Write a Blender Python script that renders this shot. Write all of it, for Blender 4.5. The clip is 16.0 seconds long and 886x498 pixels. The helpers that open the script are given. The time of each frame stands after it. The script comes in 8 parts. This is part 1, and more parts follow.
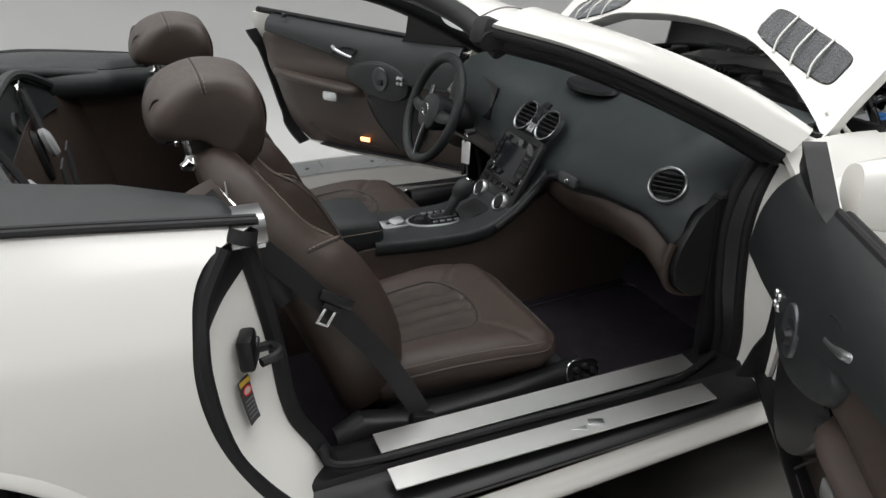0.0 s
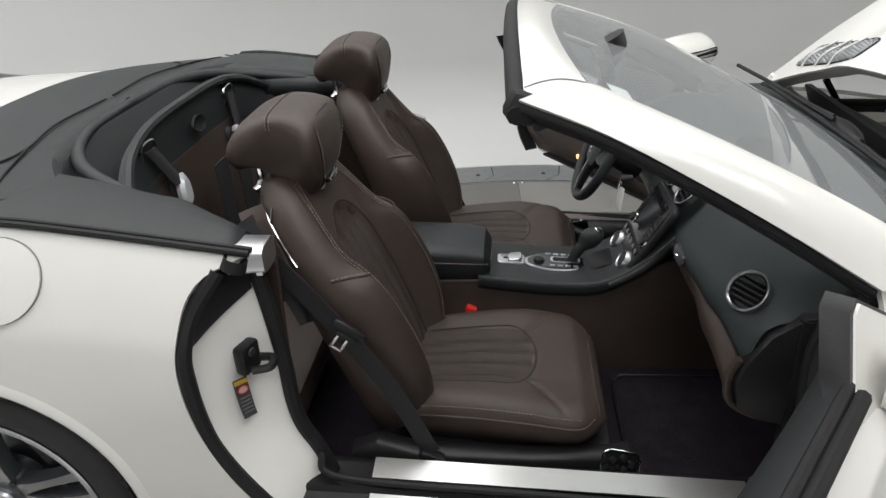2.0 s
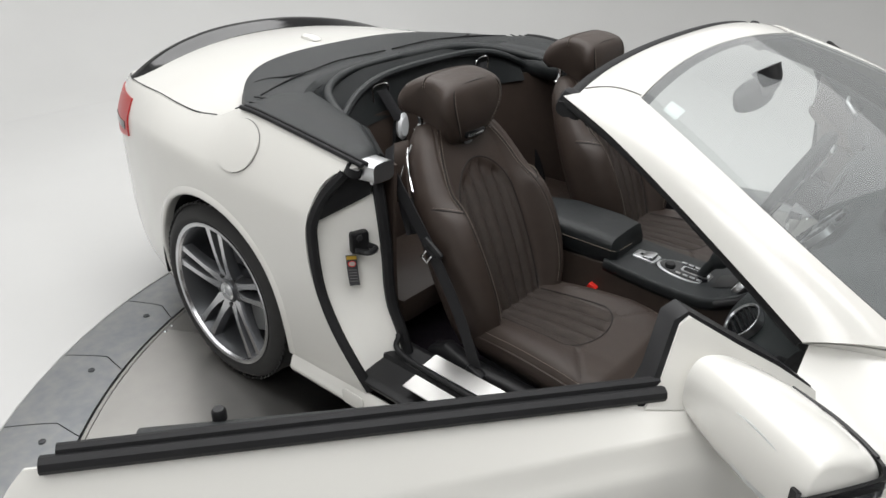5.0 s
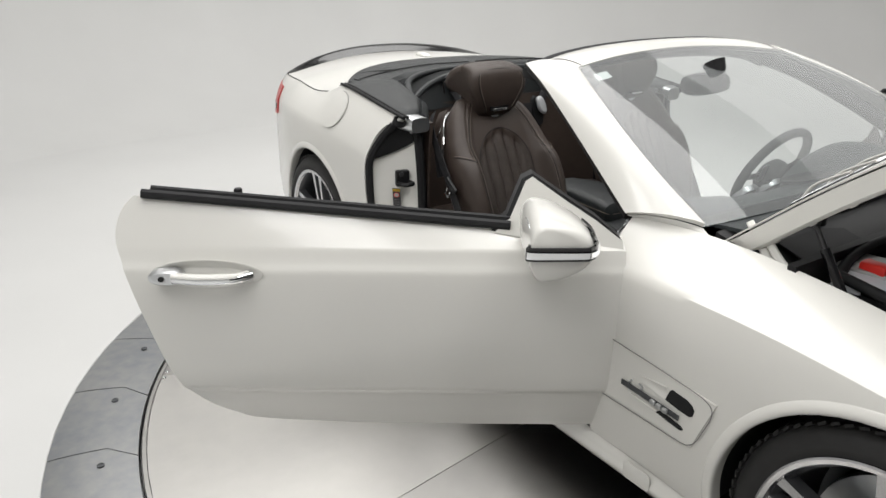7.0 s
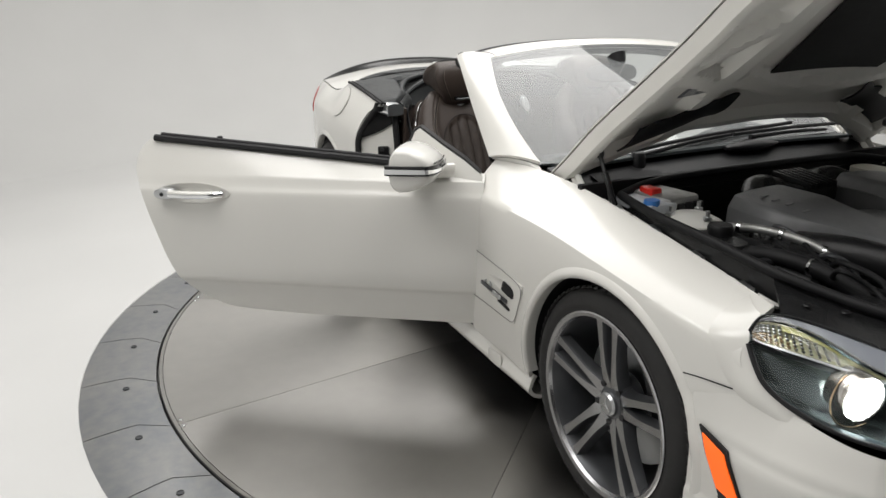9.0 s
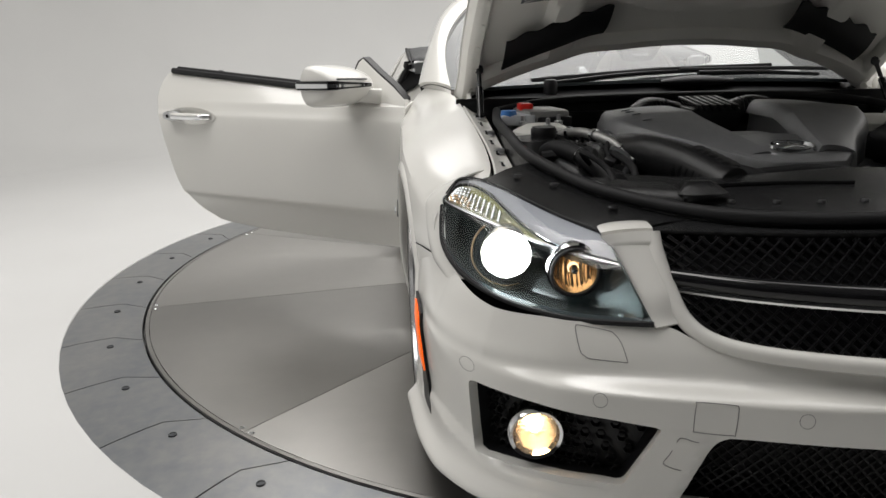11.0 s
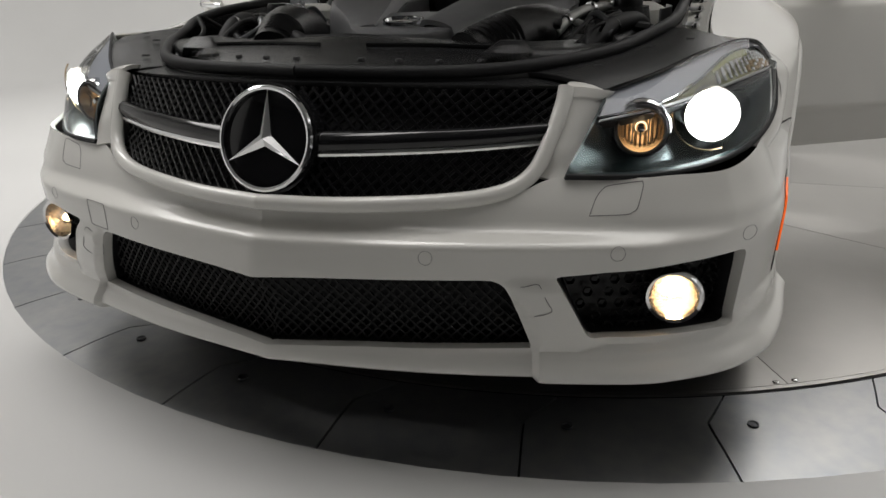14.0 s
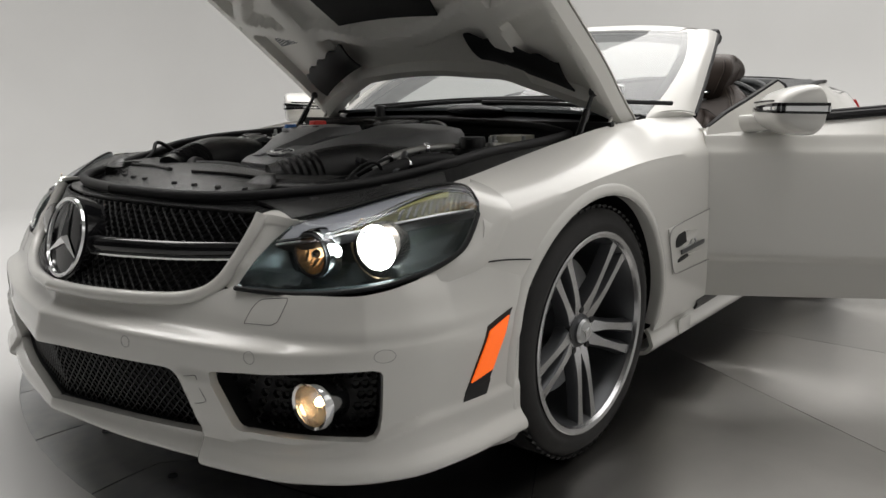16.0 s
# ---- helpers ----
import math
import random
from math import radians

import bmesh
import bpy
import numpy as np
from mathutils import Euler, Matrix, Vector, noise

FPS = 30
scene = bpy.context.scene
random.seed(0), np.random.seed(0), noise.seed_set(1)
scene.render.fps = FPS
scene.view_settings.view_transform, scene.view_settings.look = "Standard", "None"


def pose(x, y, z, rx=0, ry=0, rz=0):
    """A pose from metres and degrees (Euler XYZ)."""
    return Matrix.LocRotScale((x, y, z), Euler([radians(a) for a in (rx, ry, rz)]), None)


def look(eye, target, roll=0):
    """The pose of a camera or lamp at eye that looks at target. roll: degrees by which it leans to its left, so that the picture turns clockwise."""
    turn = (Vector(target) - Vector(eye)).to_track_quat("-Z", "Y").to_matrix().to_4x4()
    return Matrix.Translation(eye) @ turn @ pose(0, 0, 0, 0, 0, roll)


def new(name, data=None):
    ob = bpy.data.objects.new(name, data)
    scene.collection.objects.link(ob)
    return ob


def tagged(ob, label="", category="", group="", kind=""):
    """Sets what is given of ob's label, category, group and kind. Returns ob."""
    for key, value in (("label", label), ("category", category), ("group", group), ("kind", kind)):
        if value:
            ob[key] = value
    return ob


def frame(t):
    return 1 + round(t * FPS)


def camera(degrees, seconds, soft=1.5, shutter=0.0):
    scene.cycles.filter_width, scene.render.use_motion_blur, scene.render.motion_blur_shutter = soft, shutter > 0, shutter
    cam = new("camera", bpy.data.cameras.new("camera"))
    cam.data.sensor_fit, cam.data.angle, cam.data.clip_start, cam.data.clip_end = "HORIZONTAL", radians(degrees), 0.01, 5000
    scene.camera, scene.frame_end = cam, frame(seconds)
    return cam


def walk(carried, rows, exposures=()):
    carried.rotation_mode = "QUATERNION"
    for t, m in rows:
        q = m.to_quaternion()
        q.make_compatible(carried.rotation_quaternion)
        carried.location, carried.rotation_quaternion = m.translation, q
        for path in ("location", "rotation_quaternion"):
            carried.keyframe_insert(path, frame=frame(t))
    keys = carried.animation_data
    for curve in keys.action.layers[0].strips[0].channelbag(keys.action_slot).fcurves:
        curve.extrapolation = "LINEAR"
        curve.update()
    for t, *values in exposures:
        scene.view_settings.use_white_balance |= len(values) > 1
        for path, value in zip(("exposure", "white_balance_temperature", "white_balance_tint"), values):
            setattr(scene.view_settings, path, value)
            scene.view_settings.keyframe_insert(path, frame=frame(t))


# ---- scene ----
cam = camera(62.7, 16.0)
PATH = [
    (0, (-0.77, -1.905, 1.394), (-0.08, -0.243, 0.521), -1.7),
    (0.5, (-0.591, -1.91, 1.422), (-0.113, -0.179, 0.541), -1.9),
    (1, (-0.435, -1.931, 1.447), (-0.182, -0.155, 0.562), -2.0),
    (1.5, (-0.283, -1.947, 1.487), (-0.258, -0.158, 0.594), -2.5),
    (2, (-0.138, -1.969, 1.537), (-0.325, -0.191, 0.64), -2.4),
    (2.5, (0.003, -1.975, 1.578), (-0.393, -0.236, 0.673), -2.7),
    (3, (0.135, -1.975, 1.619), (-0.455, -0.303, 0.694), -2.4),
    (3.5, (0.27, -1.978, 1.658), (-0.5, -0.387, 0.721), -1.8),
    (4, (0.431, -2.0, 1.668), (-0.512, -0.5, 0.74), -0.9),
    (4.2, (0.48, -2.013, 1.663), (-0.512, -0.544, 0.738), -0.6),
    (6.3, (1.302, -2.131, 1.482), (-0.11, -0.965, 0.677), 0.1),
    (6.5, (1.42, -2.149, 1.47), (-0.042, -1.023, 0.699), 0.2),
    (7, (1.718, -2.192, 1.455), (0.171, -1.148, 0.736), 0.5),
    (7.5, (1.99, -2.241, 1.438), (0.408, -1.226, 0.754), 0.7),
    (8, (2.251, -2.251, 1.427), (0.648, -1.259, 0.761), -0.3),
    (8.2, (2.348, -2.224, 1.429), (0.727, -1.259, 0.763), -0.3),
    (10.5, (3.127, -1.249, 1.084), (1.224, -0.929, 0.558), -1.6),
    (11, (3.199, -0.966, 1.02), (1.282, -0.801, 0.474), -1.1),
    (11.5, (3.28, -0.666, 0.969), (1.363, -0.665, 0.4), -0.2),
    (12, (3.339, -0.369, 0.94), (1.435, -0.485, 0.337), 2.0),
    (12.5, (3.368, -0.083, 0.923), (1.483, -0.308, 0.293), 2.0),
    (13, (3.359, 0.199, 0.905), (1.506, -0.155, 0.241), 1.4),
    (13.5, (3.336, 0.476, 0.89), (1.526, -0.022, 0.2), 0.8),
    (14, (3.275, 0.753, 0.89), (1.537, 0.074, 0.169), -1.4),
    (14.5, (3.205, 1.005, 0.882), (1.523, 0.178, 0.185), -0.7),
    (15, (3.12, 1.263, 0.889), (1.496, 0.28, 0.258), 0.4),
    (15.5, (2.987, 1.526, 0.919), (1.452, 0.367, 0.37), -0.7),
    (16, (2.884, 1.759, 0.927), (1.404, 0.478, 0.518), -0.5),
]
walk(cam, [(t, look(eye, target, roll)) for t, eye, target, roll in PATH], [(0, 0.0, 6390, 10), (4, -0.02, 6390, 10), (8, -0.05, 6560, 10), (12, -0.10, 6600, 11), (15, -0.10, 6620, 11), (16, -0.04, 6620, 11)])

# ---- light ----
world = bpy.data.worlds.new("studio_world")
scene.world = world
world.use_nodes = True
world.node_tree.nodes["Background"].inputs[0].default_value = (0.9, 0.93, 1.0, 1)
world.node_tree.nodes["Background"].inputs[1].default_value = 0.05


def softbox(name, eye, target, sx, sy, power, colour=(1.0, 0.992, 0.978)):
    lamp = bpy.data.lights.new(name, "AREA")
    lamp.shape, lamp.size, lamp.size_y = "RECTANGLE", sx, sy
    lamp.energy, lamp.color = power, colour
    ob = new(name, lamp)
    ob.matrix_world = look(eye, target)
    return ob


softbox("ceiling_softbox", (-1.9, 0.3, 4.3), (-1.8, 0.29, 0), 5.4, 7.4, 330)
softbox("side_softbox", (-0.7, 5.2, 3.5), (-0.5, 0.0, 0.6), 5.0, 2.0, 24)
softbox("ceiling_softbox", (1.1, -3.8, 4.3), (1.0, -3.0, 0), 3.8, 1.6, 100)
softbox("ceiling_softbox", (2.0, -0.6, 4.3), (1.95, -0.6, 0), 0.8, 2.6, 42)

# ---- materials ----


def material(name, base, rough=0.5, metal=0.0, grain=0.0, scale=40.0, bump=0.0, bump_scale=200.0, coat=0.0, spec=0.5, tint=None, rough_var=0.0):
    """A surface with a coarse and a fine variation of colour, roughness and relief."""
    m = bpy.data.materials.new(name)
    m.use_nodes = True
    nt = m.node_tree
    b = nt.nodes["Principled BSDF"]
    b.inputs["Base Color"].default_value = (*base, 1)
    b.inputs["Roughness"].default_value = rough
    b.inputs["Metallic"].default_value = metal
    b.inputs["Specular IOR Level"].default_value = spec
    b.inputs["Coat Weight"].default_value = coat
    b.inputs["Coat Roughness"].default_value = 0.12
    co = nt.nodes.new("ShaderNodeTexCoord")
    if grain or rough_var:
        big = nt.nodes.new("ShaderNodeTexNoise")
        big.inputs["Scale"].default_value = scale * 0.12
        big.inputs["Detail"].default_value = 3
        fine = nt.nodes.new("ShaderNodeTexNoise")
        fine.inputs["Scale"].default_value = scale
        fine.inputs["Detail"].default_value = 6
        mix = nt.nodes.new("ShaderNodeMath")
        mix.operation = "ADD"
        for n in (big, fine):
            nt.links.new(co.outputs["Object"], n.inputs["Vector"])
        nt.links.new(big.outputs["Fac"], mix.inputs[0])
        nt.links.new(fine.outputs["Fac"], mix.inputs[1])
        if grain:
            ramp = nt.nodes.new("ShaderNodeMapRange")
            ramp.inputs["From Min"].default_value, ramp.inputs["From Max"].default_value = 0.7, 1.3
            cm = nt.nodes.new("ShaderNodeMix")
            cm.data_type = "RGBA"
            cm.inputs["A"].default_value = (*[c * (1 - grain) for c in base], 1)
            cm.inputs["B"].default_value = (*[min(1, c * (1 + grain)) for c in (tint or base)], 1)
            nt.links.new(mix.outputs[0], ramp.inputs["Value"])
            nt.links.new(ramp.outputs["Result"], cm.inputs["Factor"])
            nt.links.new(cm.outputs["Result"], b.inputs["Base Color"])
        if rough_var:
            rr = nt.nodes.new("ShaderNodeMapRange")
            rr.inputs["From Min"].default_value, rr.inputs["From Max"].default_value = 0.7, 1.3
            rr.inputs["To Min"].default_value, rr.inputs["To Max"].default_value = max(0.02, rough - rough_var), rough + rough_var
            nt.links.new(mix.outputs[0], rr.inputs["Value"])
            nt.links.new(rr.outputs["Result"], b.inputs["Roughness"])
    if bump:
        v = nt.nodes.new("ShaderNodeTexVoronoi" if bump_scale > 350 else "ShaderNodeTexNoise")
        v.inputs["Scale"].default_value = bump_scale
        bp = nt.nodes.new("ShaderNodeBump")
        bp.inputs["Strength"].default_value = bump
        bp.inputs["Distance"].default_value = 0.002
        nt.links.new(co.outputs["Object"], v.inputs["Vector"])
        nt.links.new(v.outputs[0], bp.inputs["Height"])
        nt.links.new(bp.outputs["Normal"], b.inputs["Normal"])
    return m


def glow(name, colour, strength, base=(0.9, 0.9, 0.9)):
    m = material(name, base, 0.3)
    b = m.node_tree.nodes["Principled BSDF"]
    b.inputs["Emission Color"].default_value = (*colour, 1)
    b.inputs["Emission Strength"].default_value = strength
    return m


def glass(name, tint, weight, rough=0.02, veil=0.0):
    """A thin pane: mostly clear, with the gloss of its surface and, if asked, a painted haze of reflected light."""
    m = bpy.data.materials.new(name)
    m.use_nodes = True
    nt = m.node_tree
    nt.nodes.clear()
    out = nt.nodes.new("ShaderNodeOutputMaterial")
    clear = nt.nodes.new("ShaderNodeBsdfTransparent")
    clear.inputs["Color"].default_value = (*tint, 1)
    gloss = nt.nodes.new("ShaderNodeBsdfGlossy")
    gloss.inputs["Roughness"].default_value = rough
    fres = nt.nodes.new("ShaderNodeFresnel")
    fres.inputs["IOR"].default_value = weight
    mix = nt.nodes.new("ShaderNodeMixShader")
    nt.links.new(fres.outputs[0], mix.inputs[0])
    nt.links.new(clear.outputs[0], mix.inputs[1])
    nt.links.new(gloss.outputs[0], mix.inputs[2])
    last = mix
    # pale diffuse share that stands in for bright surroundings mirrored in the pane
    if veil:
        veil_bsdf = nt.nodes.new("ShaderNodeBsdfDiffuse")
        veil_bsdf.inputs["Color"].default_value = (0.80, 0.83, 0.84, 1)
        last = nt.nodes.new("ShaderNodeMixShader")
        last.inputs[0].default_value = veil
        nt.links.new(mix.outputs[0], last.inputs[1])
        nt.links.new(veil_bsdf.outputs[0], last.inputs[2])
    nt.links.new(last.outputs[0], out.inputs["Surface"])
    return m


PAINT = material("satin_white_paint", (0.69, 0.68, 0.645), 0.25, 0.0, 0.012, 3.0, 0.02, 900.0, 0.6, 0.5)
JAMB = material("white_jamb_paint", (0.78, 0.77, 0.73), 0.42, 0.0, 0.03, 6.0)
LEATHER = material("brown_leather", (0.046, 0.0335, 0.0275), 0.42, 0.0, 0.13, 30.0, 0.25, 700.0, 0.0, 0.4, None, 0.06)
STITCH = material("tan_stitching", (0.20, 0.165, 0.135), 0.7)
BLACK_LEATHER = material("black_grained_leather", (0.014, 0.0165, 0.0175), 0.45, 0.0, 0.15, 40.0, 0.3, 800.0, 0.0, 0.45)
DASH = material("dark_dashboard_skin", (0.026, 0.032, 0.033), 0.44, 0.0, 0.15, 30.0, 0.3, 900.0, 0.0, 0.45)
PLASTIC = material("black_plastic", (0.010, 0.010, 0.011), 0.40, 0.0, 0.2, 25.0, 0.1, 500.0, 0.0, 0.35)
GLOSSY = material("gloss_black_trim", (0.008, 0.008, 0.009), 0.08, 0.0, 0.1, 10.0)
RUBBER = material("black_rubber", (0.010, 0.010, 0.011), 0.6, 0.0, 0.2, 30.0, 0.15, 300.0, 0.0, 0.3)
TYRE = material("tyre_rubber", (0.015, 0.0145, 0.0145), 0.68, 0.0, 0.25, 30.0, 0.2, 250.0)
SEAM = material("sunken_dark_seam", (0.012, 0.009, 0.008), 0.8)
PERFORATED = material("perforated_brown_leather", (0.049, 0.038, 0.032), 0.5, 0.0, 0.22, 260.0, 0.9, 420.0, 0.0, 0.35)
CARPET = material("dark_carpet", (0.016, 0.013, 0.017), 0.95, 0.0, 0.35, 160.0, 0.6, 500.0, 0.0, 0.1)
CHROME = material("polished_chrome", (0.82, 0.83, 0.84), 0.08, 1.0, 0.03, 8.0)
STAR_METAL = material("bright_emblem_metal", (0.92, 0.92, 0.92), 0.30, 1.0, 0.03, 8.0)
SILVER = material("silver_plastic", (0.50, 0.51, 0.52), 0.3, 0.3)
SATIN = material("satin_silver", (0.62, 0.63, 0.64), 0.32, 1.0, 0.06, 20.0)
STEEL = material("brushed_steel_plate", (0.44, 0.43, 0.41), 0.34, 1.0, 0.04, 14.0, 0.0, 120.0, 0.0, 0.5, None, 0.02)
# brushed per plate: each wedge takes its own direction of grain and a slightly different tone
nt = STEEL.node_tree
bsdf = nt.nodes["Principled BSDF"]
bsdf.inputs["Anisotropic"].default_value = 0.45
info = nt.nodes.new("ShaderNodeObjectInfo")
nt.links.new(info.outputs["Random"], bsdf.inputs["Anisotropic Rotation"])
tone = nt.nodes.new("ShaderNodeMapRange")
tone.inputs["To Min"].default_value, tone.inputs["To Max"].default_value = 0.84, 1.08
nt.links.new(info.outputs["Random"], tone.inputs["Value"])
old = bsdf.inputs["Base Color"].links[0].from_socket
mul = nt.nodes.new("ShaderNodeVectorMath")
mul.operation = "MULTIPLY"
nt.links.new(old, mul.inputs[0])
nt.links.new(tone.outputs[0], mul.inputs[1])
nt.links.new(mul.outputs[0], bsdf.inputs["Base Color"])
ALLOY = material("machined_alloy", (0.52, 0.52, 0.53), 0.25, 1.0, 0.05, 20.0)
GUNMETAL = material("grey_wheel_paint", (0.085, 0.088, 0.094), 0.35, 0.6, 0.1, 20.0)
DARKMETAL = material("dark_metal", (0.06, 0.06, 0.062), 0.5, 0.7, 0.2, 30.0)
GAP = material("panel_gap", (0.22, 0.215, 0.21), 0.7)
RED = material("red_plastic", (0.75, 0.03, 0.02), 0.35)
WEB = material("black_seat_belt_webbing", (0.012, 0.012, 0.014), 0.75, 0.0, 0.2, 200.0, 0.4, 600.0)
# the last value of the windscreen paints an even reflection haze over it
SCREEN_GLASS = glass("windscreen_glass", (0.88, 0.92, 0.91), 1.9, 0.03, 0.14)
LENS_GLASS = glass("clear_lens", (0.97, 0.98, 0.985), 1.4)
XENON = glow("xenon_glow", (0.92, 1.0, 0.99), 18.0)
FOG = glow("halogen_glow", (1.0, 0.64, 0.32), 16.0)
BEAM = glow("warm_bulb_glow", (1.0, 0.72, 0.42), 2.2)
WARM_CHROME = material("lamp_reflector", (0.86, 0.83, 0.78), 0.24, 1.0, 0.1, 60.0, 0.5, 260.0)
AMBER = material("amber_bulb_reflector", (0.66, 0.50, 0.33), 0.2, 0.8, 0.2, 90.0)
MARKER = glow("amber_marker_lens", (1.0, 0.14, 0.01), 0.7, (0.8, 0.13, 0.02))
TAIL = glow("red_tail_lens", (1.0, 0.03, 0.02), 0.08, (0.30, 0.008, 0.008))

# ---- mesh helpers ----


def spline(knots, x):
    """A smooth value at x through sorted knots (x, value)."""
    if x <= knots[0][0]:
        return knots[0][1]
    for i in range(len(knots) - 1):
        (x0, y0), (x1, y1) = knots[i], knots[i + 1]
        if x <= x1:
            h = x1 - x0
            d = (y1 - y0) / h
            m0 = d if i == 0 else 0.5 * (d + (y0 - knots[i - 1][1]) / (x0 - knots[i - 1][0]))
            m1 = d if i == len(knots) - 2 else 0.5 * (d + (knots[i + 2][1] - y1) / (knots[i + 2][0] - x1))
            t = (x - x0) / h
            return y0 * (1 + 2 * t) * (1 - t) ** 2 + m0 * h * t * (1 - t) ** 2 + y1 * t * t * (3 - 2 * t) + m1 * h * t * t * (t - 1)
    return knots[-1][1]


def curve(points, t):
    """A point on a smooth line through points, t from 0 to 1."""
    n = len(points) - 1
    u = min(max(t, 0.0), 1.0) * n
    i = min(int(u), n - 1)
    f = u - i
    p1, p2 = Vector(points[i]), Vector(points[i + 1])
    p0 = Vector(points[i - 1]) if i else p1 * 2 - p2
    p3 = Vector(points[i + 2]) if i + 2 <= n else p2 * 2 - p1
    return 0.5 * (2 * p1 + (p2 - p0) * f + (2 * p0 - 5 * p1 + 4 * p2 - p3) * f * f + (3 * p1 - p0 - 3 * p2 + p3) * f ** 3)


def grid(fn, nu, nv, thick=0.0, wrap=False, flip=False):
    """A sheet of quads from fn(u, v) with u, v in 0..1."""
    bm = bmesh.new()
    vs = [[bm.verts.new(fn(i / nu, j / nv)) for j in range(nv + 1)] for i in range(nu if wrap else nu + 1)]
    for i in range(nu):
        for j in range(nv):
            a, b = vs[i], vs[(i + 1) % len(vs)]
            bm.faces.new((a[j], b[j], b[j + 1], a[j + 1]))
    if thick:
        bmesh.ops.remove_doubles(bm, verts=bm.verts[:], dist=1e-5)
        bm.normal_update()
        front = bm.faces[:]
        rim = [e for e in bm.edges if len(e.link_faces) == 1]
        twin = {v: bm.verts.new(v.co - v.normal * (-thick if flip else thick)) for v in bm.verts[:]}
        for f in front:
            bm.faces.new([twin[v] for v in reversed(f.verts)])
        for e in rim:
            a, b = e.verts
            bm.faces.new((a, b, twin[b], twin[a]))
        bmesh.ops.recalc_face_normals(bm, faces=bm.faces[:])
    return bm


def loft(rings, caps=True):
    """A closed skin over rings of points."""
    bm = bmesh.new()
    vs = [[bm.verts.new(p) for p in r] for r in rings]
    n = len(vs[0])
    for a, b in zip(vs, vs[1:]):
        for j in range(n):
            bm.faces.new((a[j], a[(j + 1) % n], b[(j + 1) % n], b[j]))
    if caps:
        bm.faces.new(vs[0][::-1])
        bm.faces.new(vs[-1])
    bmesh.ops.recalc_face_normals(bm, faces=bm.faces[:])
    return bm


def tube(points, r, n=8, steps=24, r2=None, flat=1.0):
    """A round rod along a smooth line."""
    pts = [curve(points, k / steps) for k in range(steps + 1)]
    rings, up = [], None
    for k, p in enumerate(pts):
        d = (pts[min(k + 1, steps)] - pts[max(k - 1, 0)]).normalized()
        if up is None:
            up = d.orthogonal().normalized()
        up = (up - d * up.dot(d)).normalized()
        side = d.cross(up)
        rr = r if r2 is None else r + (r2 - r) * k / steps
        rings.append([p + (up * math.cos(a) + side * math.sin(a) * flat) * rr for a in (2 * math.pi * q / n for q in range(n))])
    return loft(rings)


def lathe(profile, n=48, m=None):
    """A turned body: profile of (radius, height) about the local z axis, moved by m."""
    bm = bmesh.new()
    rows = [[bm.verts.new((r * math.cos(2 * math.pi * k / n), r * math.sin(2 * math.pi * k / n), h)) for k in range(n)] if r > 1e-6 else [bm.verts.new((0, 0, h))] for r, h in profile]
    for a, b in zip(rows, rows[1:]):
        for k in range(n):
            f = [a[k % len(a)], a[(k + 1) % len(a)], b[(k + 1) % len(b)], b[k % len(b)]]
            f = list(dict.fromkeys(f))
            if len(f) > 2:
                bm.faces.new(f)
    bmesh.ops.recalc_face_normals(bm, faces=bm.faces[:])
    if m is not None:
        bm.transform(m)
    return bm


def block(sx, sy, sz, m=None, bevel=0.005, seg=2):
    """A box with rounded edges, centred."""
    bm = bmesh.new()
    bmesh.ops.create_cube(bm, size=1.0)
    bm.transform(Matrix.Diagonal((sx, sy, sz, 1)))
    if bevel:
        bmesh.ops.bevel(bm, geom=bm.edges[:], offset=min(bevel, 0.45 * min(sx, sy, sz)), segments=seg, affect="EDGES", profile=0.5)
    if m is not None:
        bm.transform(m)
    return bm


def slab(outline, depth, m=None, bevel=0.0):
    """A plate of an outline in the local xy plane, depth along z."""
    bm = bmesh.new()
    f = bm.faces.new([bm.verts.new((x, y, 0)) for x, y in outline])
    out = bmesh.ops.extrude_face_region(bm, geom=[f])
    bmesh.ops.translate(bm, verts=[e for e in out["geom"] if isinstance(e, bmesh.types.BMVert)], vec=(0, 0, depth))
    bmesh.ops.recalc_face_normals(bm, faces=bm.faces[:])
    if bevel:
        bmesh.ops.bevel(bm, geom=[e for e in bm.edges if len(e.link_faces) == 2 and e.calc_face_angle(0) > 0.6], offset=bevel, segments=2, affect="EDGES", profile=0.5)
    if m is not None:
        bm.transform(m)
    return bm


def rounded(w, h, r, n=5):
    """The outline of a rounded rectangle, centred."""
    return [(sx * (w / 2 - r) + r * math.cos(a), sy * (h / 2 - r) + r * math.sin(a))
            for sx, sy, a0 in ((1, 1, 0), (-1, 1, 90), (-1, -1, 180), (1, -1, 270)) for a in (radians(a0 + 90 * k / n) for k in range(n + 1))]


def join(*bms):
    out = bmesh.new()
    for b in bms:
        tmp = bpy.data.meshes.new("tmp")
        b.to_mesh(tmp)
        out.from_mesh(tmp)
        bpy.data.meshes.remove(tmp)
        b.free()
    return out


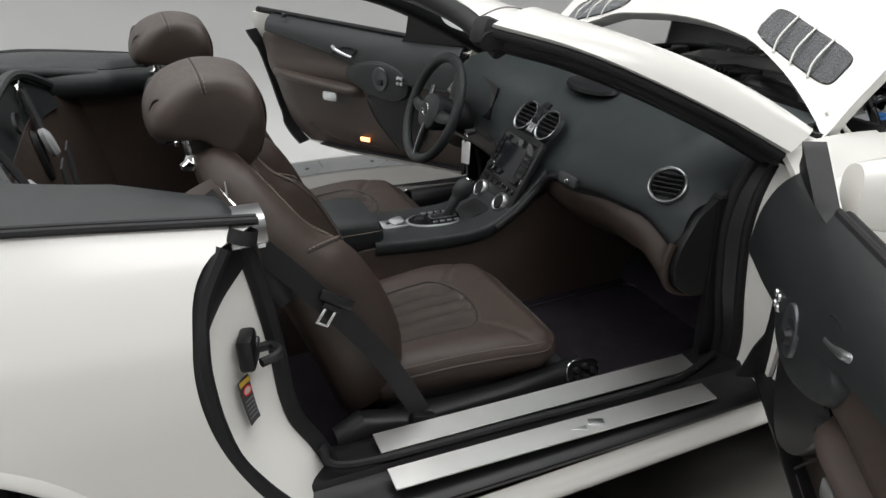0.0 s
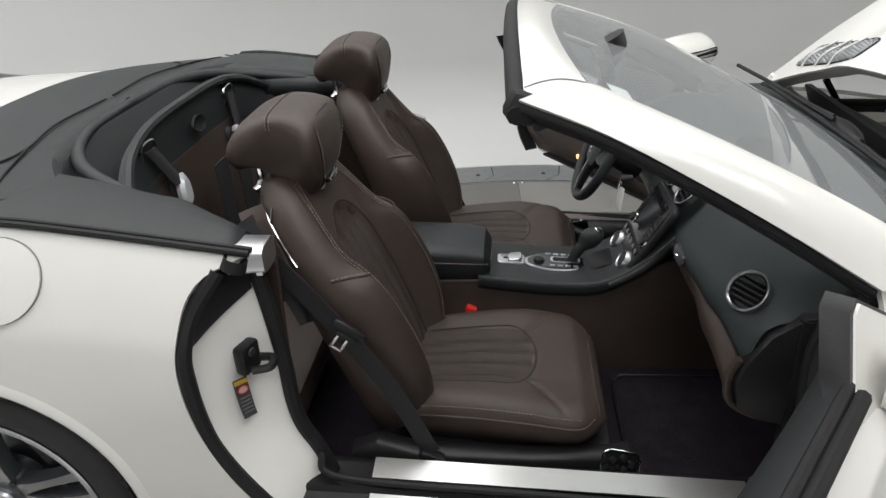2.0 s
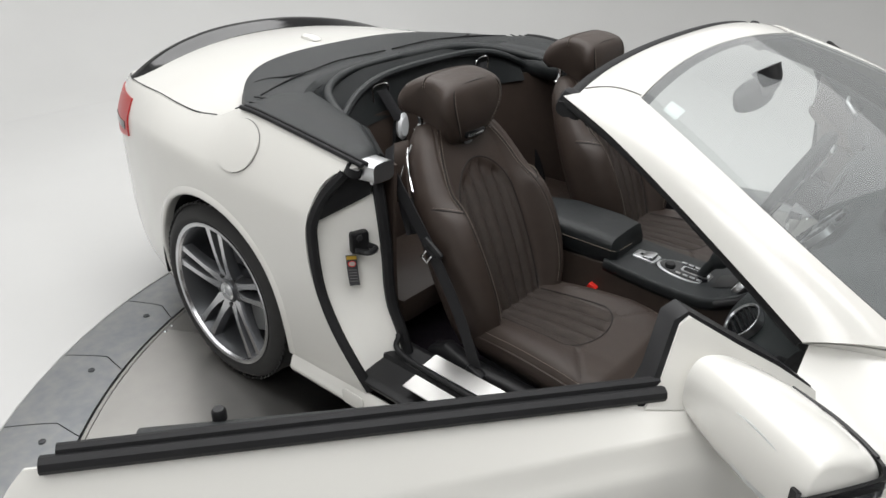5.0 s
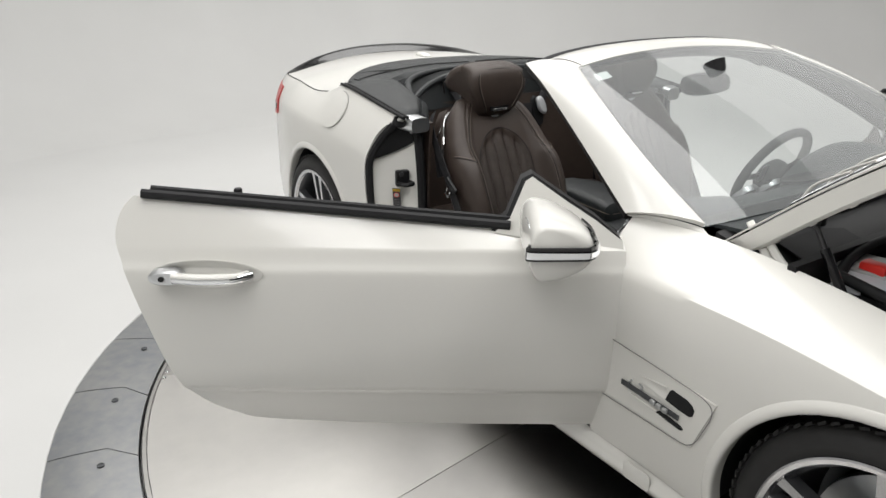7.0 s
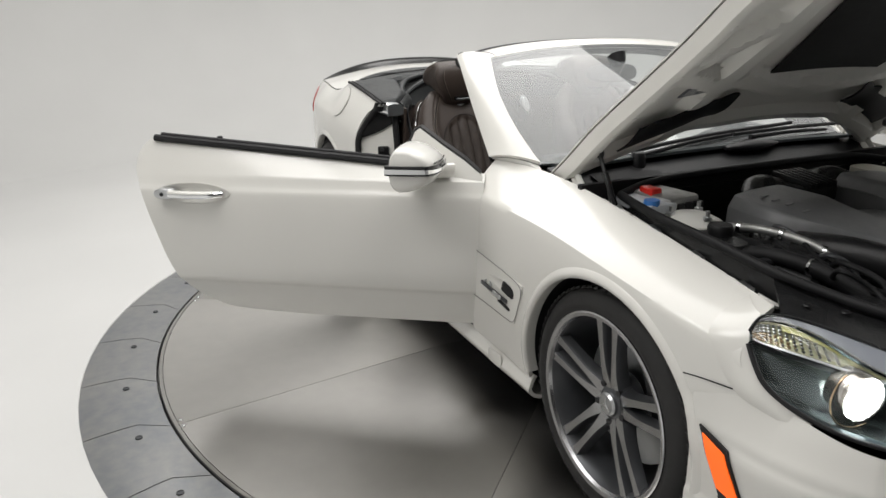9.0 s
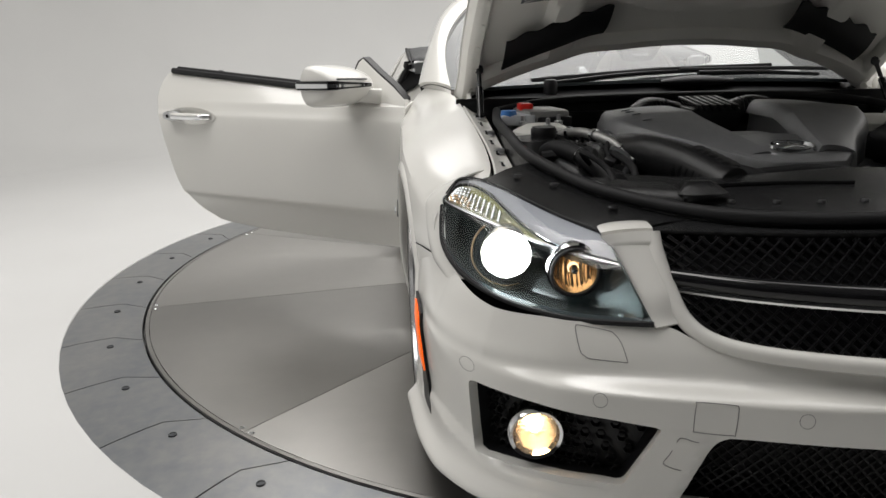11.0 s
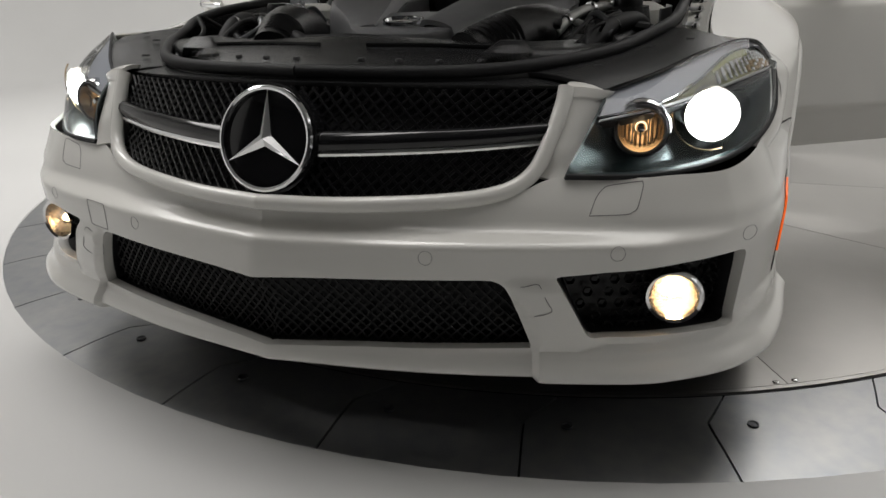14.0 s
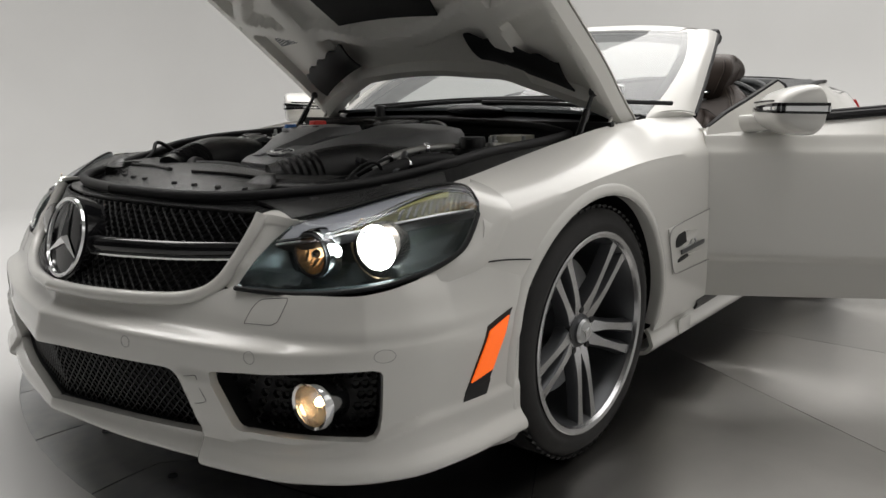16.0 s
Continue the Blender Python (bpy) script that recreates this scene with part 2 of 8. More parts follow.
def dashes(points, length=0.0062, gap=0.0030, w=0.0009, shifts=(0.0,), across=(0, 1, 0)):
    """Rows of short thread stitches along a smooth line; shifts set the rows apart sideways."""
    n = 40 * max(1, len(points) - 1)
    pts = [curve(points, k / n) for k in range(n + 1)]
    run = [0.0]
    for a, b in zip(pts, pts[1:]):
        run.append(run[-1] + (b - a).length)

    def on(d):
        k = 0
        lo, hi = 0, n
        while hi - lo > 1:
            k = (lo + hi) // 2
            lo, hi = (k, hi) if run[k] <= d else (lo, k)
        f = (d - run[lo]) / max(1e-9, run[hi] - run[lo])
        return pts[lo].lerp(pts[hi], f)
    bm = bmesh.new()
    side_v = Vector(across).normalized()
    for sh in shifts:
        d = 0.0
        while d + length < run[-1]:
            a, b = on(d) + side_v * sh, on(d + length) + side_v * sh
            t = (b - a).normalized()
            x = (side_v - t * side_v.dot(t)).normalized()
            y = t.cross(x)
            ends = [[bm.verts.new(p + (x * i + y * j) * w) for i, j in ((-1, -1), (1, -1), (1, 1), (-1, 1))] for p in (a, b)]
            for i in range(4):
                bm.faces.new((ends[0][i], ends[0][(i + 1) % 4], ends[1][(i + 1) % 4], ends[1][i]))
            bm.faces.new(ends[0][::-1])
            bm.faces.new(ends[1])
            d += length + gap
    return bm


# the cabin is laid out on its own grid and set into the body with this
CABIN = Matrix(((1.045, 0, 0, 0.070), (0, 1, 0, 0), (0, 0, 1.012, 0.010), (0, 0, 0, 1)))
in_cabin = [False]


def part(name, bm, mat, parent=None, label="", angle=38):
    """Links a bmesh as one mesh object under a thing or a part."""
    if in_cabin[0]:
        bm.transform(CABIN)
    me = bpy.data.meshes.new(name)
    for f in bm.faces:
        f.smooth = True
    for e in bm.edges:
        e.smooth = not (len(e.link_faces) == 2 and e.calc_face_angle(0) > radians(angle))
    bm.to_mesh(me)
    bm.free()
    me.materials.append(mat)
    ob = new(name, me)
    ob.parent = parent
    return tagged(ob, label)


def ellipse_ring(c, ax, ay, a, b, n=20, e=2.0, a2=None):
    """Points of a superellipse round c in the plane of the unit vectors ax, ay."""
    pts = []
    for k in range(n):
        t = 2 * math.pi * k / n
        x, y = math.cos(t), math.sin(t)
        pts.append(Vector(c) + Vector(ax) * a * math.copysign(abs(x) ** (2 / e), x) + Vector(ay) * b * math.copysign(abs(y) ** (2 / e), y))
    return pts


# ---- studio ----


# unseen gap in the wall, in degrees, set to keep the car's front darker
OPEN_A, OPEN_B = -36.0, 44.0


def cyclorama():
    """A round white studio with one unseen side left open: floor, cove and wall in one skin."""
    R, C, H = 6.8, 1.6, 4.6
    prof = [(0.0, -0.06), (2.22, -0.06), (2.235, -0.006), (3.5, -0.006), (R - C, -0.006)]
    floor = lathe(prof, 96)
    cove = [(R - C, -0.006)] + [(R - C + C * math.sin(a), C - C * math.cos(a)) for a in (radians(9 * k) for k in range(1, 11))] + [(R, H)]

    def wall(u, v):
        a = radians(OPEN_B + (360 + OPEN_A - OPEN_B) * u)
        r, z = cove[round(v * (len(cove) - 1))]
        return (r * math.cos(a), r * math.sin(a), z)
    return join(floor, grid(wall, 80, len(cove) - 1, 0.06, False, True))


def studio():
    wall = material("white_cyclorama_paint", (0.57, 0.57, 0.562), 0.62, 0.0, 0.03, 1.2, 0.03, 60.0, 0.0, 0.3)
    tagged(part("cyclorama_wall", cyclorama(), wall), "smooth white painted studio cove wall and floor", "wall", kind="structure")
    ceil = lathe([(0, 4.62), (9.3, 4.62), (9.3, 4.7), (0, 4.7)], 64)
    tagged(part("ceiling", ceil, material("pale_ceiling", (0.54, 0.54, 0.53), 0.8, 0, 0.05, 2.0)), "plain grey studio ceiling", "ceiling", kind="structure")
    # unseen dark hall beyond the open side, added to cut fill light on the nose
    concrete = material("added_dark_ground", (0.06, 0.06, 0.062), 0.7, 0, 0.25, 3.0, 0.2, 30.0)
    tagged(part("unseen_hall_floor", lathe([(5.19, -0.03), (5.19, -0.010), (9.3, -0.010), (9.3, -0.03)], 96), concrete), "unseen dark hall floor added round the white studio", "floor", kind="structure")
    tagged(part("unseen_hall_wall", lathe([(9.2, -0.01), (9.2, 4.62), (9.3, 4.62), (9.3, -0.01)], 96), material("added_dark_backdrop", (0.045, 0.046, 0.048), 0.8, 0, 0.2, 2.0)), "unseen dark hall wall added beyond the open side", "wall", kind="structure")


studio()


def turntable():
    disc = lathe([(0, 0.0), (1.953, 0.0), (1.953, -0.05), (0, -0.05)], 144)
    disc.transform(Matrix.Translation((0, 0, -0.004)))
    table = tagged(part("turntable", disc, DARKMETAL), "round turntable clad in brushed steel wedges under the car", "turntable", kind="structure")
    seams = [-153, -117, -81, -45, -7, 29.6, 62, 93, 129, 167, 207]
    for k in range(10):
        a0, a1 = radians(seams[k]), radians(seams[k + 1])

        def wedge(u, v, a0=a0, a1=a1):
            a, r = a0 + (a1 - a0) * u, 0.05 + 1.885 * v
            gap = 0.0012 / r
            a = min(max(a, a0 + gap), a1 - gap)
            return (r * math.cos(a), r * math.sin(a), 0.0)
        part("steel_plate", grid(wedge, 10, 4, 0.004, False, True), STEEL, table)
        for da in (0.012, -0.012):
            m = Matrix.Translation((1.925 * math.cos(a0 + da), 1.925 * math.sin(a0 + da), 0.0015))
            part("screw", lathe([(0, 0.003), (0.006, 0.0025), (0.008, 0)], 10, m), CHROME, table)
    part("rim_band", lathe([(1.9375, -0.01), (1.9375, 0.001), (1.950, 0.001), (1.950, -0.01)], 144), STEEL, table)
    ring_mat = material("weathered_grey_metal", (0.30, 0.316, 0.334), 0.36, 0.85, 0.07, 22.0, 0.12, 60.0, 0.0, 0.5, (0.35, 0.35, 0.345), 0.02)
    ring = tagged(part("turntable_ring", lathe([(1.96, -0.03), (2.235, -0.03), (2.235, -0.012), (1.96, -0.012)], 120), RUBBER), "ring of bolted grey metal plates round the turntable", "turntable ring", kind="structure")
    step = 360 / 34
    for k in range(34):
        a0, a1 = radians(1.5 + step * k), radians(1.5 + step * (k + 1))

        def bend(a, v):
            """The joint leans back over the inner third of the ring."""
            return a + radians(2.1) * max(0.0, 1 - v / 0.34)

        def plate(u, v, a0=a0, a1=a1):
            r = 1.961 + 0.284 * v
            gap = 0.0025 / r
            a = bend(a0, v) + gap + (a1 - a0 - 2 * gap) * u
            return (r * math.cos(a), r * math.sin(a), 0.0 - 0.011 * v ** 3)
        part("ring_plate", grid(plate, 5, 6, 0.012, False, True), ring_mat, ring)
        a = a0 + radians(2.5)
        m = Matrix.Translation((2.07 * math.cos(a), 2.07 * math.sin(a), 0.0)) @ Matrix.Diagonal((0.58, 0.58, 1, 1))
        part("bolt", lathe([(0.021, -0.002), (0.020, 0.003), (0.015, 0.003), (0.013, 0.0012), (0.0, 0.0012)], 14, m), GUNMETAL, ring)


turntable()

# ---- the car: x ahead, y to its left, z up ----
car = tagged(new("car"), "white open two-seat convertible with brown leather, doors and hood open", "car")

WAIST = [(-2.28, 0.50), (-2.18, 0.66), (-2.02, 0.755), (-1.85, 0.81), (-1.6, 0.868), (-1.28, 0.900), (-0.9, 0.892), (-0.6, 0.888), (0.0, 0.892), (0.6, 0.893), (1.0, 0.905), (1.28, 0.912), (1.55, 0.893), (1.76, 0.852), (1.9, 0.81)]
SHOULDER = [(-2.2, 0.80), (-1.8, 0.83), (-1.4, 0.83), (-1.0, 0.802), (-0.6, 0.765), (0.0, 0.745), (0.6, 0.755), (1.0, 0.755), (1.28, 0.735), (1.55, 0.695), (1.76, 0.65)]
EDGE_Y = [(-2.28, 0.44), (-2.1, 0.64), (-1.7, 0.755), (-1.3, 0.79), (-1.2, 0.772), (-1.12, 0.78), (-0.68, 0.785), (0.0, 0.80), (0.5, 0.79), (0.6, 0.752), (0.74, 0.715), (1.0, 0.71), (1.55, 0.712), (1.7, 0.74), (1.78, 0.77)]
EDGE_Z = [(-2.28, 0.90), (-2.1, 0.925), (-1.7, 0.935), (-1.29, 0.940), (-1.185, 0.980), (-1.10, 0.983), (-0.87, 0.957), (-0.64, 0.925), (0.0, 0.888), (0.5, 0.868), (0.74, 0.852), (1.0, 0.832), (1.17, 0.808), (1.55, 0.752), (1.72, 0.735), (1.78, 0.72)]


def side(x, z):
    """Half width and height of the flank at x: z runs up the section, past the shoulder as a fraction over 1."""
    w, zs, ye, ze = spline(WAIST, x), spline(SHOULDER, x), spline(EDGE_Y, x), spline(EDGE_Z, x)
    knots = [(0.15, w - 0.06), (0.19, w - 0.04), (0.27, w - 0.014), (0.37, w), (0.54, w + 0.002), (zs - 0.06, w - 0.003), (zs - 0.004, w - 0.011), (zs, w - 0.0125)]
    if z <= zs:
        return spline(knots, z), z
    f = (z - zs) / (ze - zs)
    y0 = w - 0.0125
    k = min(1.0, max(0.0, (x - 0.9) / 0.45))
    k = 0.22 + 0.33 * k * k * (3 - 2 * k)
    a = f * math.pi / 2
    return y0 + (ye - y0) * (k * (1 - math.cos(a)) + (1 - k) * f) if f < 1 else ye, zs + (ze - zs) * (k * math.sin(a) + (1 - k) * f)


def flank(s, xs, low, front=None, rear=None, rows=16, top=None, lift=0.0, thick=0.012):
    """A panel of the flank on side s. xs: stations; low, top: lower and upper edge height by x; front, rear: slanting ends by height share."""
    n = len(xs) - 1
    base = min(low(x) for x in xs)

    def at(u, v):
        i = round(u * n)
        x = xs[i]
        x0, w = x, v
        for _ in range(4):
            if front and x0 > front[1]:
                x = front[1] + (spline(front[0], w) - front[1]) * (x0 - front[1]) / (xs[-1] - front[1])
            z0, z1 = low(x), (top(x) if top else spline(EDGE_Z, x))
            zs = spline(SHOULDER, x)
            z = max(z0, base + (zs - base) * v / 0.75 if v < 0.75 else zs + (z1 - zs) * (v - 0.75) / 0.25)
            w = (z - base) / (z1 - base)
        y, z = side(x, z)
        return (x, s * (y + lift), z)
    return grid(at, n, rows, thick, False, s > 0)


def arch_stations(xc, r, x0, x1, n0, n1):
    a = [x0 + (xc - r - x0) * k / n0 for k in range(n0)]
    a += [xc - r * math.cos(math.pi * k / 28) for k in range(29)]
    return a + [xc + r + (x1 - xc - r) * (k + 1) / n1 for k in range(n1)]


ARCH = 0.362


def low_rear(x):
    d = abs(x + 1.275)
    return 0.335 + math.sqrt(ARCH ** 2 - d * d) if d < ARCH else (0.185 if x > -1.28 else 0.20)


def low_front(x):
    d = abs(x - 1.285)
    z = 0.325 + math.sqrt(ARCH ** 2 - d * d) if d < ARCH else (0.243 if x < 1.28 else 0.55)
    return max(z, 0.53 + (x - 1.57) * 0.33) if x > 1.622 else max(z, 0.243)


def body_side(s):
    shut = [(0.0, -0.557), (0.18, -0.614), (0.37, -0.708), (0.58, -0.766), (0.79, -0.766), (0.93, -0.719), (1.0, -0.635)]
    quarter = part("quarter_panel", flank(s, arch_stations(-1.275, ARCH, -2.28, -0.66, 16, 10), low_rear, front=(shut, -0.913), rows=40), PAINT, car)
    # fuel cap on the right-hand side of the car only
    if s < 0:
        def cap(u, v):
            a, r = 2 * math.pi * u, 0.088 * v
            x = -1.111 + 1.02 * r * math.cos(a)
            y, z = side(x, 0.891 + r * math.sin(a) * 0.80)
            return (x, s * (y + 0.0035), z)
        part("fuel_cap", grid(cap, 32, 5, 0.004), PAINT, quarter)

        def groove(u, v):
            a, r = 2 * math.pi * u, 0.087 + 0.0028 * v
            x = -1.111 + 1.02 * r * math.cos(a)
            y, z = side(x, 0.891 + r * math.sin(a) * 0.80)
            return (x, s * (y + 0.0015), z)
        part("fuel_cap_gap", grid(groove, 40, 1), GAP, quarter)
    fend = [(0.0, 1.735), (0.64, 1.735), (0.73, 1.725), (0.82, 1.71), (0.91, 1.69), (1.0, 1.67)]
    fender = part("front_fender", flank(s, arch_stations(1.285, ARCH, 0.515, 1.74, 10, 6), low_front, front=(fend, 1.60), rows=40), PAINT, car)
    side_vent(s, fender)
    # side skirt with a step along its top
    def skirt(u, v):
        x = -0.915 + 1.84 * u
        prof = [(0.0, 0.80, 0.15), (0.25, 0.862, 0.165), (0.5, 0.885, 0.195), (0.70, 0.880, 0.212), (0.85, 0.874, 0.230), (1.0, 0.862, 0.247)]
        y, z = spline([(a, b) for a, b, _ in prof], v), spline([(a, c) for a, _, c in prof], v)
        return (x, s * y, z)
    rocker = part("side_skirt", grid(skirt, 30, 12, 0.012, False, s > 0), PAINT, car)
    for x in (0.70, -0.62):
        part("jack_cover", slab(rounded(0.09, 0.05, 0.012), 0.004, pose(x, s * 0.883, 0.212, 90, 0, 0 if s < 0 else 180), 0.001), PAINT, rocker)
    # wheel housings
    for xc, w in ((-1.275, 0.60), (1.285, 0.60)):
        def liner(u, v, xc=xc):
            a = math.pi * (-0.04 + 1.08 * u)
            return (xc - 0.372 * math.cos(a), s * (0.868 - 0.31 * v), 0.33 + 0.372 * math.sin(a))
        part("wheel_housing", grid(liner, 24, 3, 0.006), RUBBER, car)
        part("inner_wing", slab([(0.40 * math.cos(a), 0.40 * math.sin(a)) for a in (math.pi * k / 20 for k in range(-3, 24))], 0.01, pose(xc, s * 0.56, 0.33, 90, 0, 0)), RUBBER, car)


def lettering(text, size, depth):
    """Raised characters of the built-in font in the local xy plane."""
    cu = bpy.data.curves.new("lettering", "FONT")
    cu.body, cu.size, cu.extrude = text, size, depth / 2
    ob = bpy.data.objects.new("lettering", cu)
    me = bpy.data.meshes.new_from_object(ob)
    bm = bmesh.new()
    bm.from_mesh(me)
    bpy.data.objects.remove(ob)
    bpy.data.curves.remove(cu)
    bpy.data.meshes.remove(me)
    return bm


def side_vent(s, fender):
    """The framed vent behind the front wheel, with two slots and a chrome badge of plain bars."""
    def on(x, z, out):
        y, zz = side(x, z)
        return (x, s * (y + out), zz)

    def frame_sheet(u, v):
        zt = 0.57 - 0.02 * u
        zb = 0.408 + 0.0 * u
        x = 0.565 + (0.345 - 0.05 * (1 - v)) * u
        return on(x, zb + (zt - zb) * v, 0.004)
    part("vent_frame", grid(frame_sheet, 16, 8, 0.004, False, s > 0), PAINT, fender)

    groove = [(0.565, 0.572), (0.72, 0.563), (0.84, 0.555), (0.880, 0.549), (0.900, 0.536), (0.902, 0.512), (0.888, 0.472), (0.874, 0.436), (0.856, 0.414), (0.825, 0.405), (0.70, 0.403), (0.565, 0.402)]
    part("vent_groove", tube([on(x, z, 0.0050) for x, z in groove], 0.0013, 6, 90), GAP, fender)
    for x0, z0, w, h in ((0.815, 0.507, 0.085, 0.040), (0.792, 0.447, 0.085, 0.014)):
        # each slot: slanted at its rear end, round ahead, in a shallow scoop
        rim = [(-0.5, -0.45), (-0.38, 0.30), (-0.30, 0.46), (0.22, 0.46), (0.40, 0.34), (0.49, 0.08), (0.46, -0.30), (0.36, -0.46), (0.0, -0.50)]
        lean = -0.10
        part("vent_slot", loft([[on(x0 + w * a * k, z0 + h * b * k + lean * w * a, d) for a, b in rim] for d, k in ((0.002, 1.0), (0.0062, 1.0), (0.0066, 0.93))]), RUBBER, fender)
        part("slot_scoop", grid(lambda u, v, x0=x0, z0=z0, w=w, h=h: on(x0 - w * (0.50 + 1.0 * u), z0 + lean * -w * 0.5 + h * (0.42 - 0.9 * v) * (1 - 0.55 * u), 0.0046 - 0.004 * math.sin(math.pi * v) * (1 - u)), 8, 6, 0.003, False, s < 0), PAINT, fender)
    num = lettering("6.3", 0.046, 0.005)
    x0 = 0.650 if s < 0 else 0.745
    num.transform(Matrix(((-s, 0, 0, x0), (0, 0, s, s * (side(0.67, 0.485)[0] + 0.006)), (0, 1, 0, 0.462), (0, 0, 0, 1))))
    part("badge_numeral", num, SATIN, fender, "chrome numerals")
    bars = [(0.745, 0.474, 0.016, 0.013), (0.764, 0.473, 0.016, 0.013), (0.783, 0.472, 0.016, 0.013)]
    for x0, z0, w, h in bars:
        y, z = side(x0, z0)
        part("badge_bar", slab(rounded(w, h, 0.004), 0.006, pose(x0, s * (y + (0.014 if s < 0 else 0.008)), z0, 90, 0, 0), 0.001), SATIN, fender)
    part("badge_strip", grid(lambda u, v: on(0.635 + 0.185 * u, 0.468 - 0.006 * u + 0.013 * v, 0.0075), 12, 2, 0.004, False, s < 0), GUNMETAL, fender, "dark chrome badge strip")


def trunk():
    """Rear deck, its dark lip, the tail and the lamps."""
    def deck(u, v):
        y = -1 + 2 * u
        yy = y * 0.78
        back = -2.13 + 0.16 * abs(y) ** 2.2
        front = -1.50 + 0.32 * abs(y) ** 2.6
        x = front + (back - front) * v
        ye, ze = spline(EDGE_Y, x), spline(EDGE_Z, x)
        crown = 1.005 + 0.01 * math.sin(math.pi * v) - 0.004 * v
        z = ze + (crown - ze) * (1 - abs(y) ** 2.4) - 0.03 * (1 - v) ** 6
        return (x, y * (ye - 0.004), z)
    lid = part("trunk_lid", grid(deck, 40, 16, 0.012), PAINT, car)

    def lip(u, v):
        y = -1 + 2 * u
        x = -2.12 + 0.17 * abs(y) ** 2.2
        ye, ze = spline(EDGE_Y, x), spline(EDGE_Z, x)
        z = ze + (1.006 - ze) * (1 - abs(y) ** 2.4)
        h = 0.03 * (1 - abs(y) ** 5)
        prof = [(0.05, 0.001), (0.0, h * 0.55 + 0.002), (-0.045, h + 0.004), (-0.055, h * 0.8), (-0.02, -0.004)]
        dx = spline([(i / 4, p[0]) for i, p in enumerate(prof)], v)
        dz = spline([(i / 4, p[1]) for i, p in enumerate(prof)], v)
        return (x + dx, y * 0.965 * ye, z + dz)
    for s in (-1, 1):
        part("lid_gap", tube([(x, s * (spline(EDGE_Y, x) - 0.008), spline(EDGE_Z, x) + 0.0015) for x in (-1.30, -1.42, -1.55, -1.70, -1.85, -1.98, -2.08)], 0.0024, 6, 40), RUBBER, lid)
    part("spoiler_lip", grid(lip, 44, 8, 0.004), GLOSSY, lid, "thin black rear spoiler lip")
    fin = loft([ellipse_ring((-1.74, 0, 1.012), (1, 0, 0), (0, 1, 0), 0.05, 0.03, 16, 3), ellipse_ring((-1.745, 0, 1.022), (1, 0, 0), (0, 1, 0), 0.045, 0.026, 16, 3), ellipse_ring((-1.76, 0, 1.03), (1, 0, 0), (0, 1, 0), 0.022, 0.012, 16, 3)])
    part("antenna_base", fin, PAINT, lid)

    def tail(u, v):
        y = -1 + 2 * u
        x = -2.28 - 0.05 * (1 - abs(y) ** 2)
        top = 0.985 - 0.075 * abs(y) ** 2
        bulge = 0.06 * math.sin(math.pi * min(1, v * 1.15))
        return (x - bulge + 0.17 * v ** 4 * (1 - 0.3 * abs(y)), y * 0.50, 0.22 + (top - 0.22) * v)
    part("tail_panel", grid(tail, 20, 12, 0.012), PAINT, car)
    for s in (-1, 1):
        def lamp(u, v):
            x = -2.215 + 0.345 * u
            z0, z1 = 0.70 + 0.055 * u, 0.885 - 0.0 * u
            y, z = side(x, z0 + (z1 - z0) * v)
            return (x, s * (y + 0.006), z)
        lamp_ob = part("tail_light", grid(lamp, 14, 8, 0.01), TAIL, car, "lit red wraparound tail light")

        def band(u, v):
            x = -2.2 + 0.30 * u
            y, z = side(x, 0.755 + 0.03 * v + 0.018 * u)
            return (x, s * (y + 0.0085), z)
        part("reversing_lens", grid(band, 12, 2, 0.003), GLOSSY, lamp_ob)


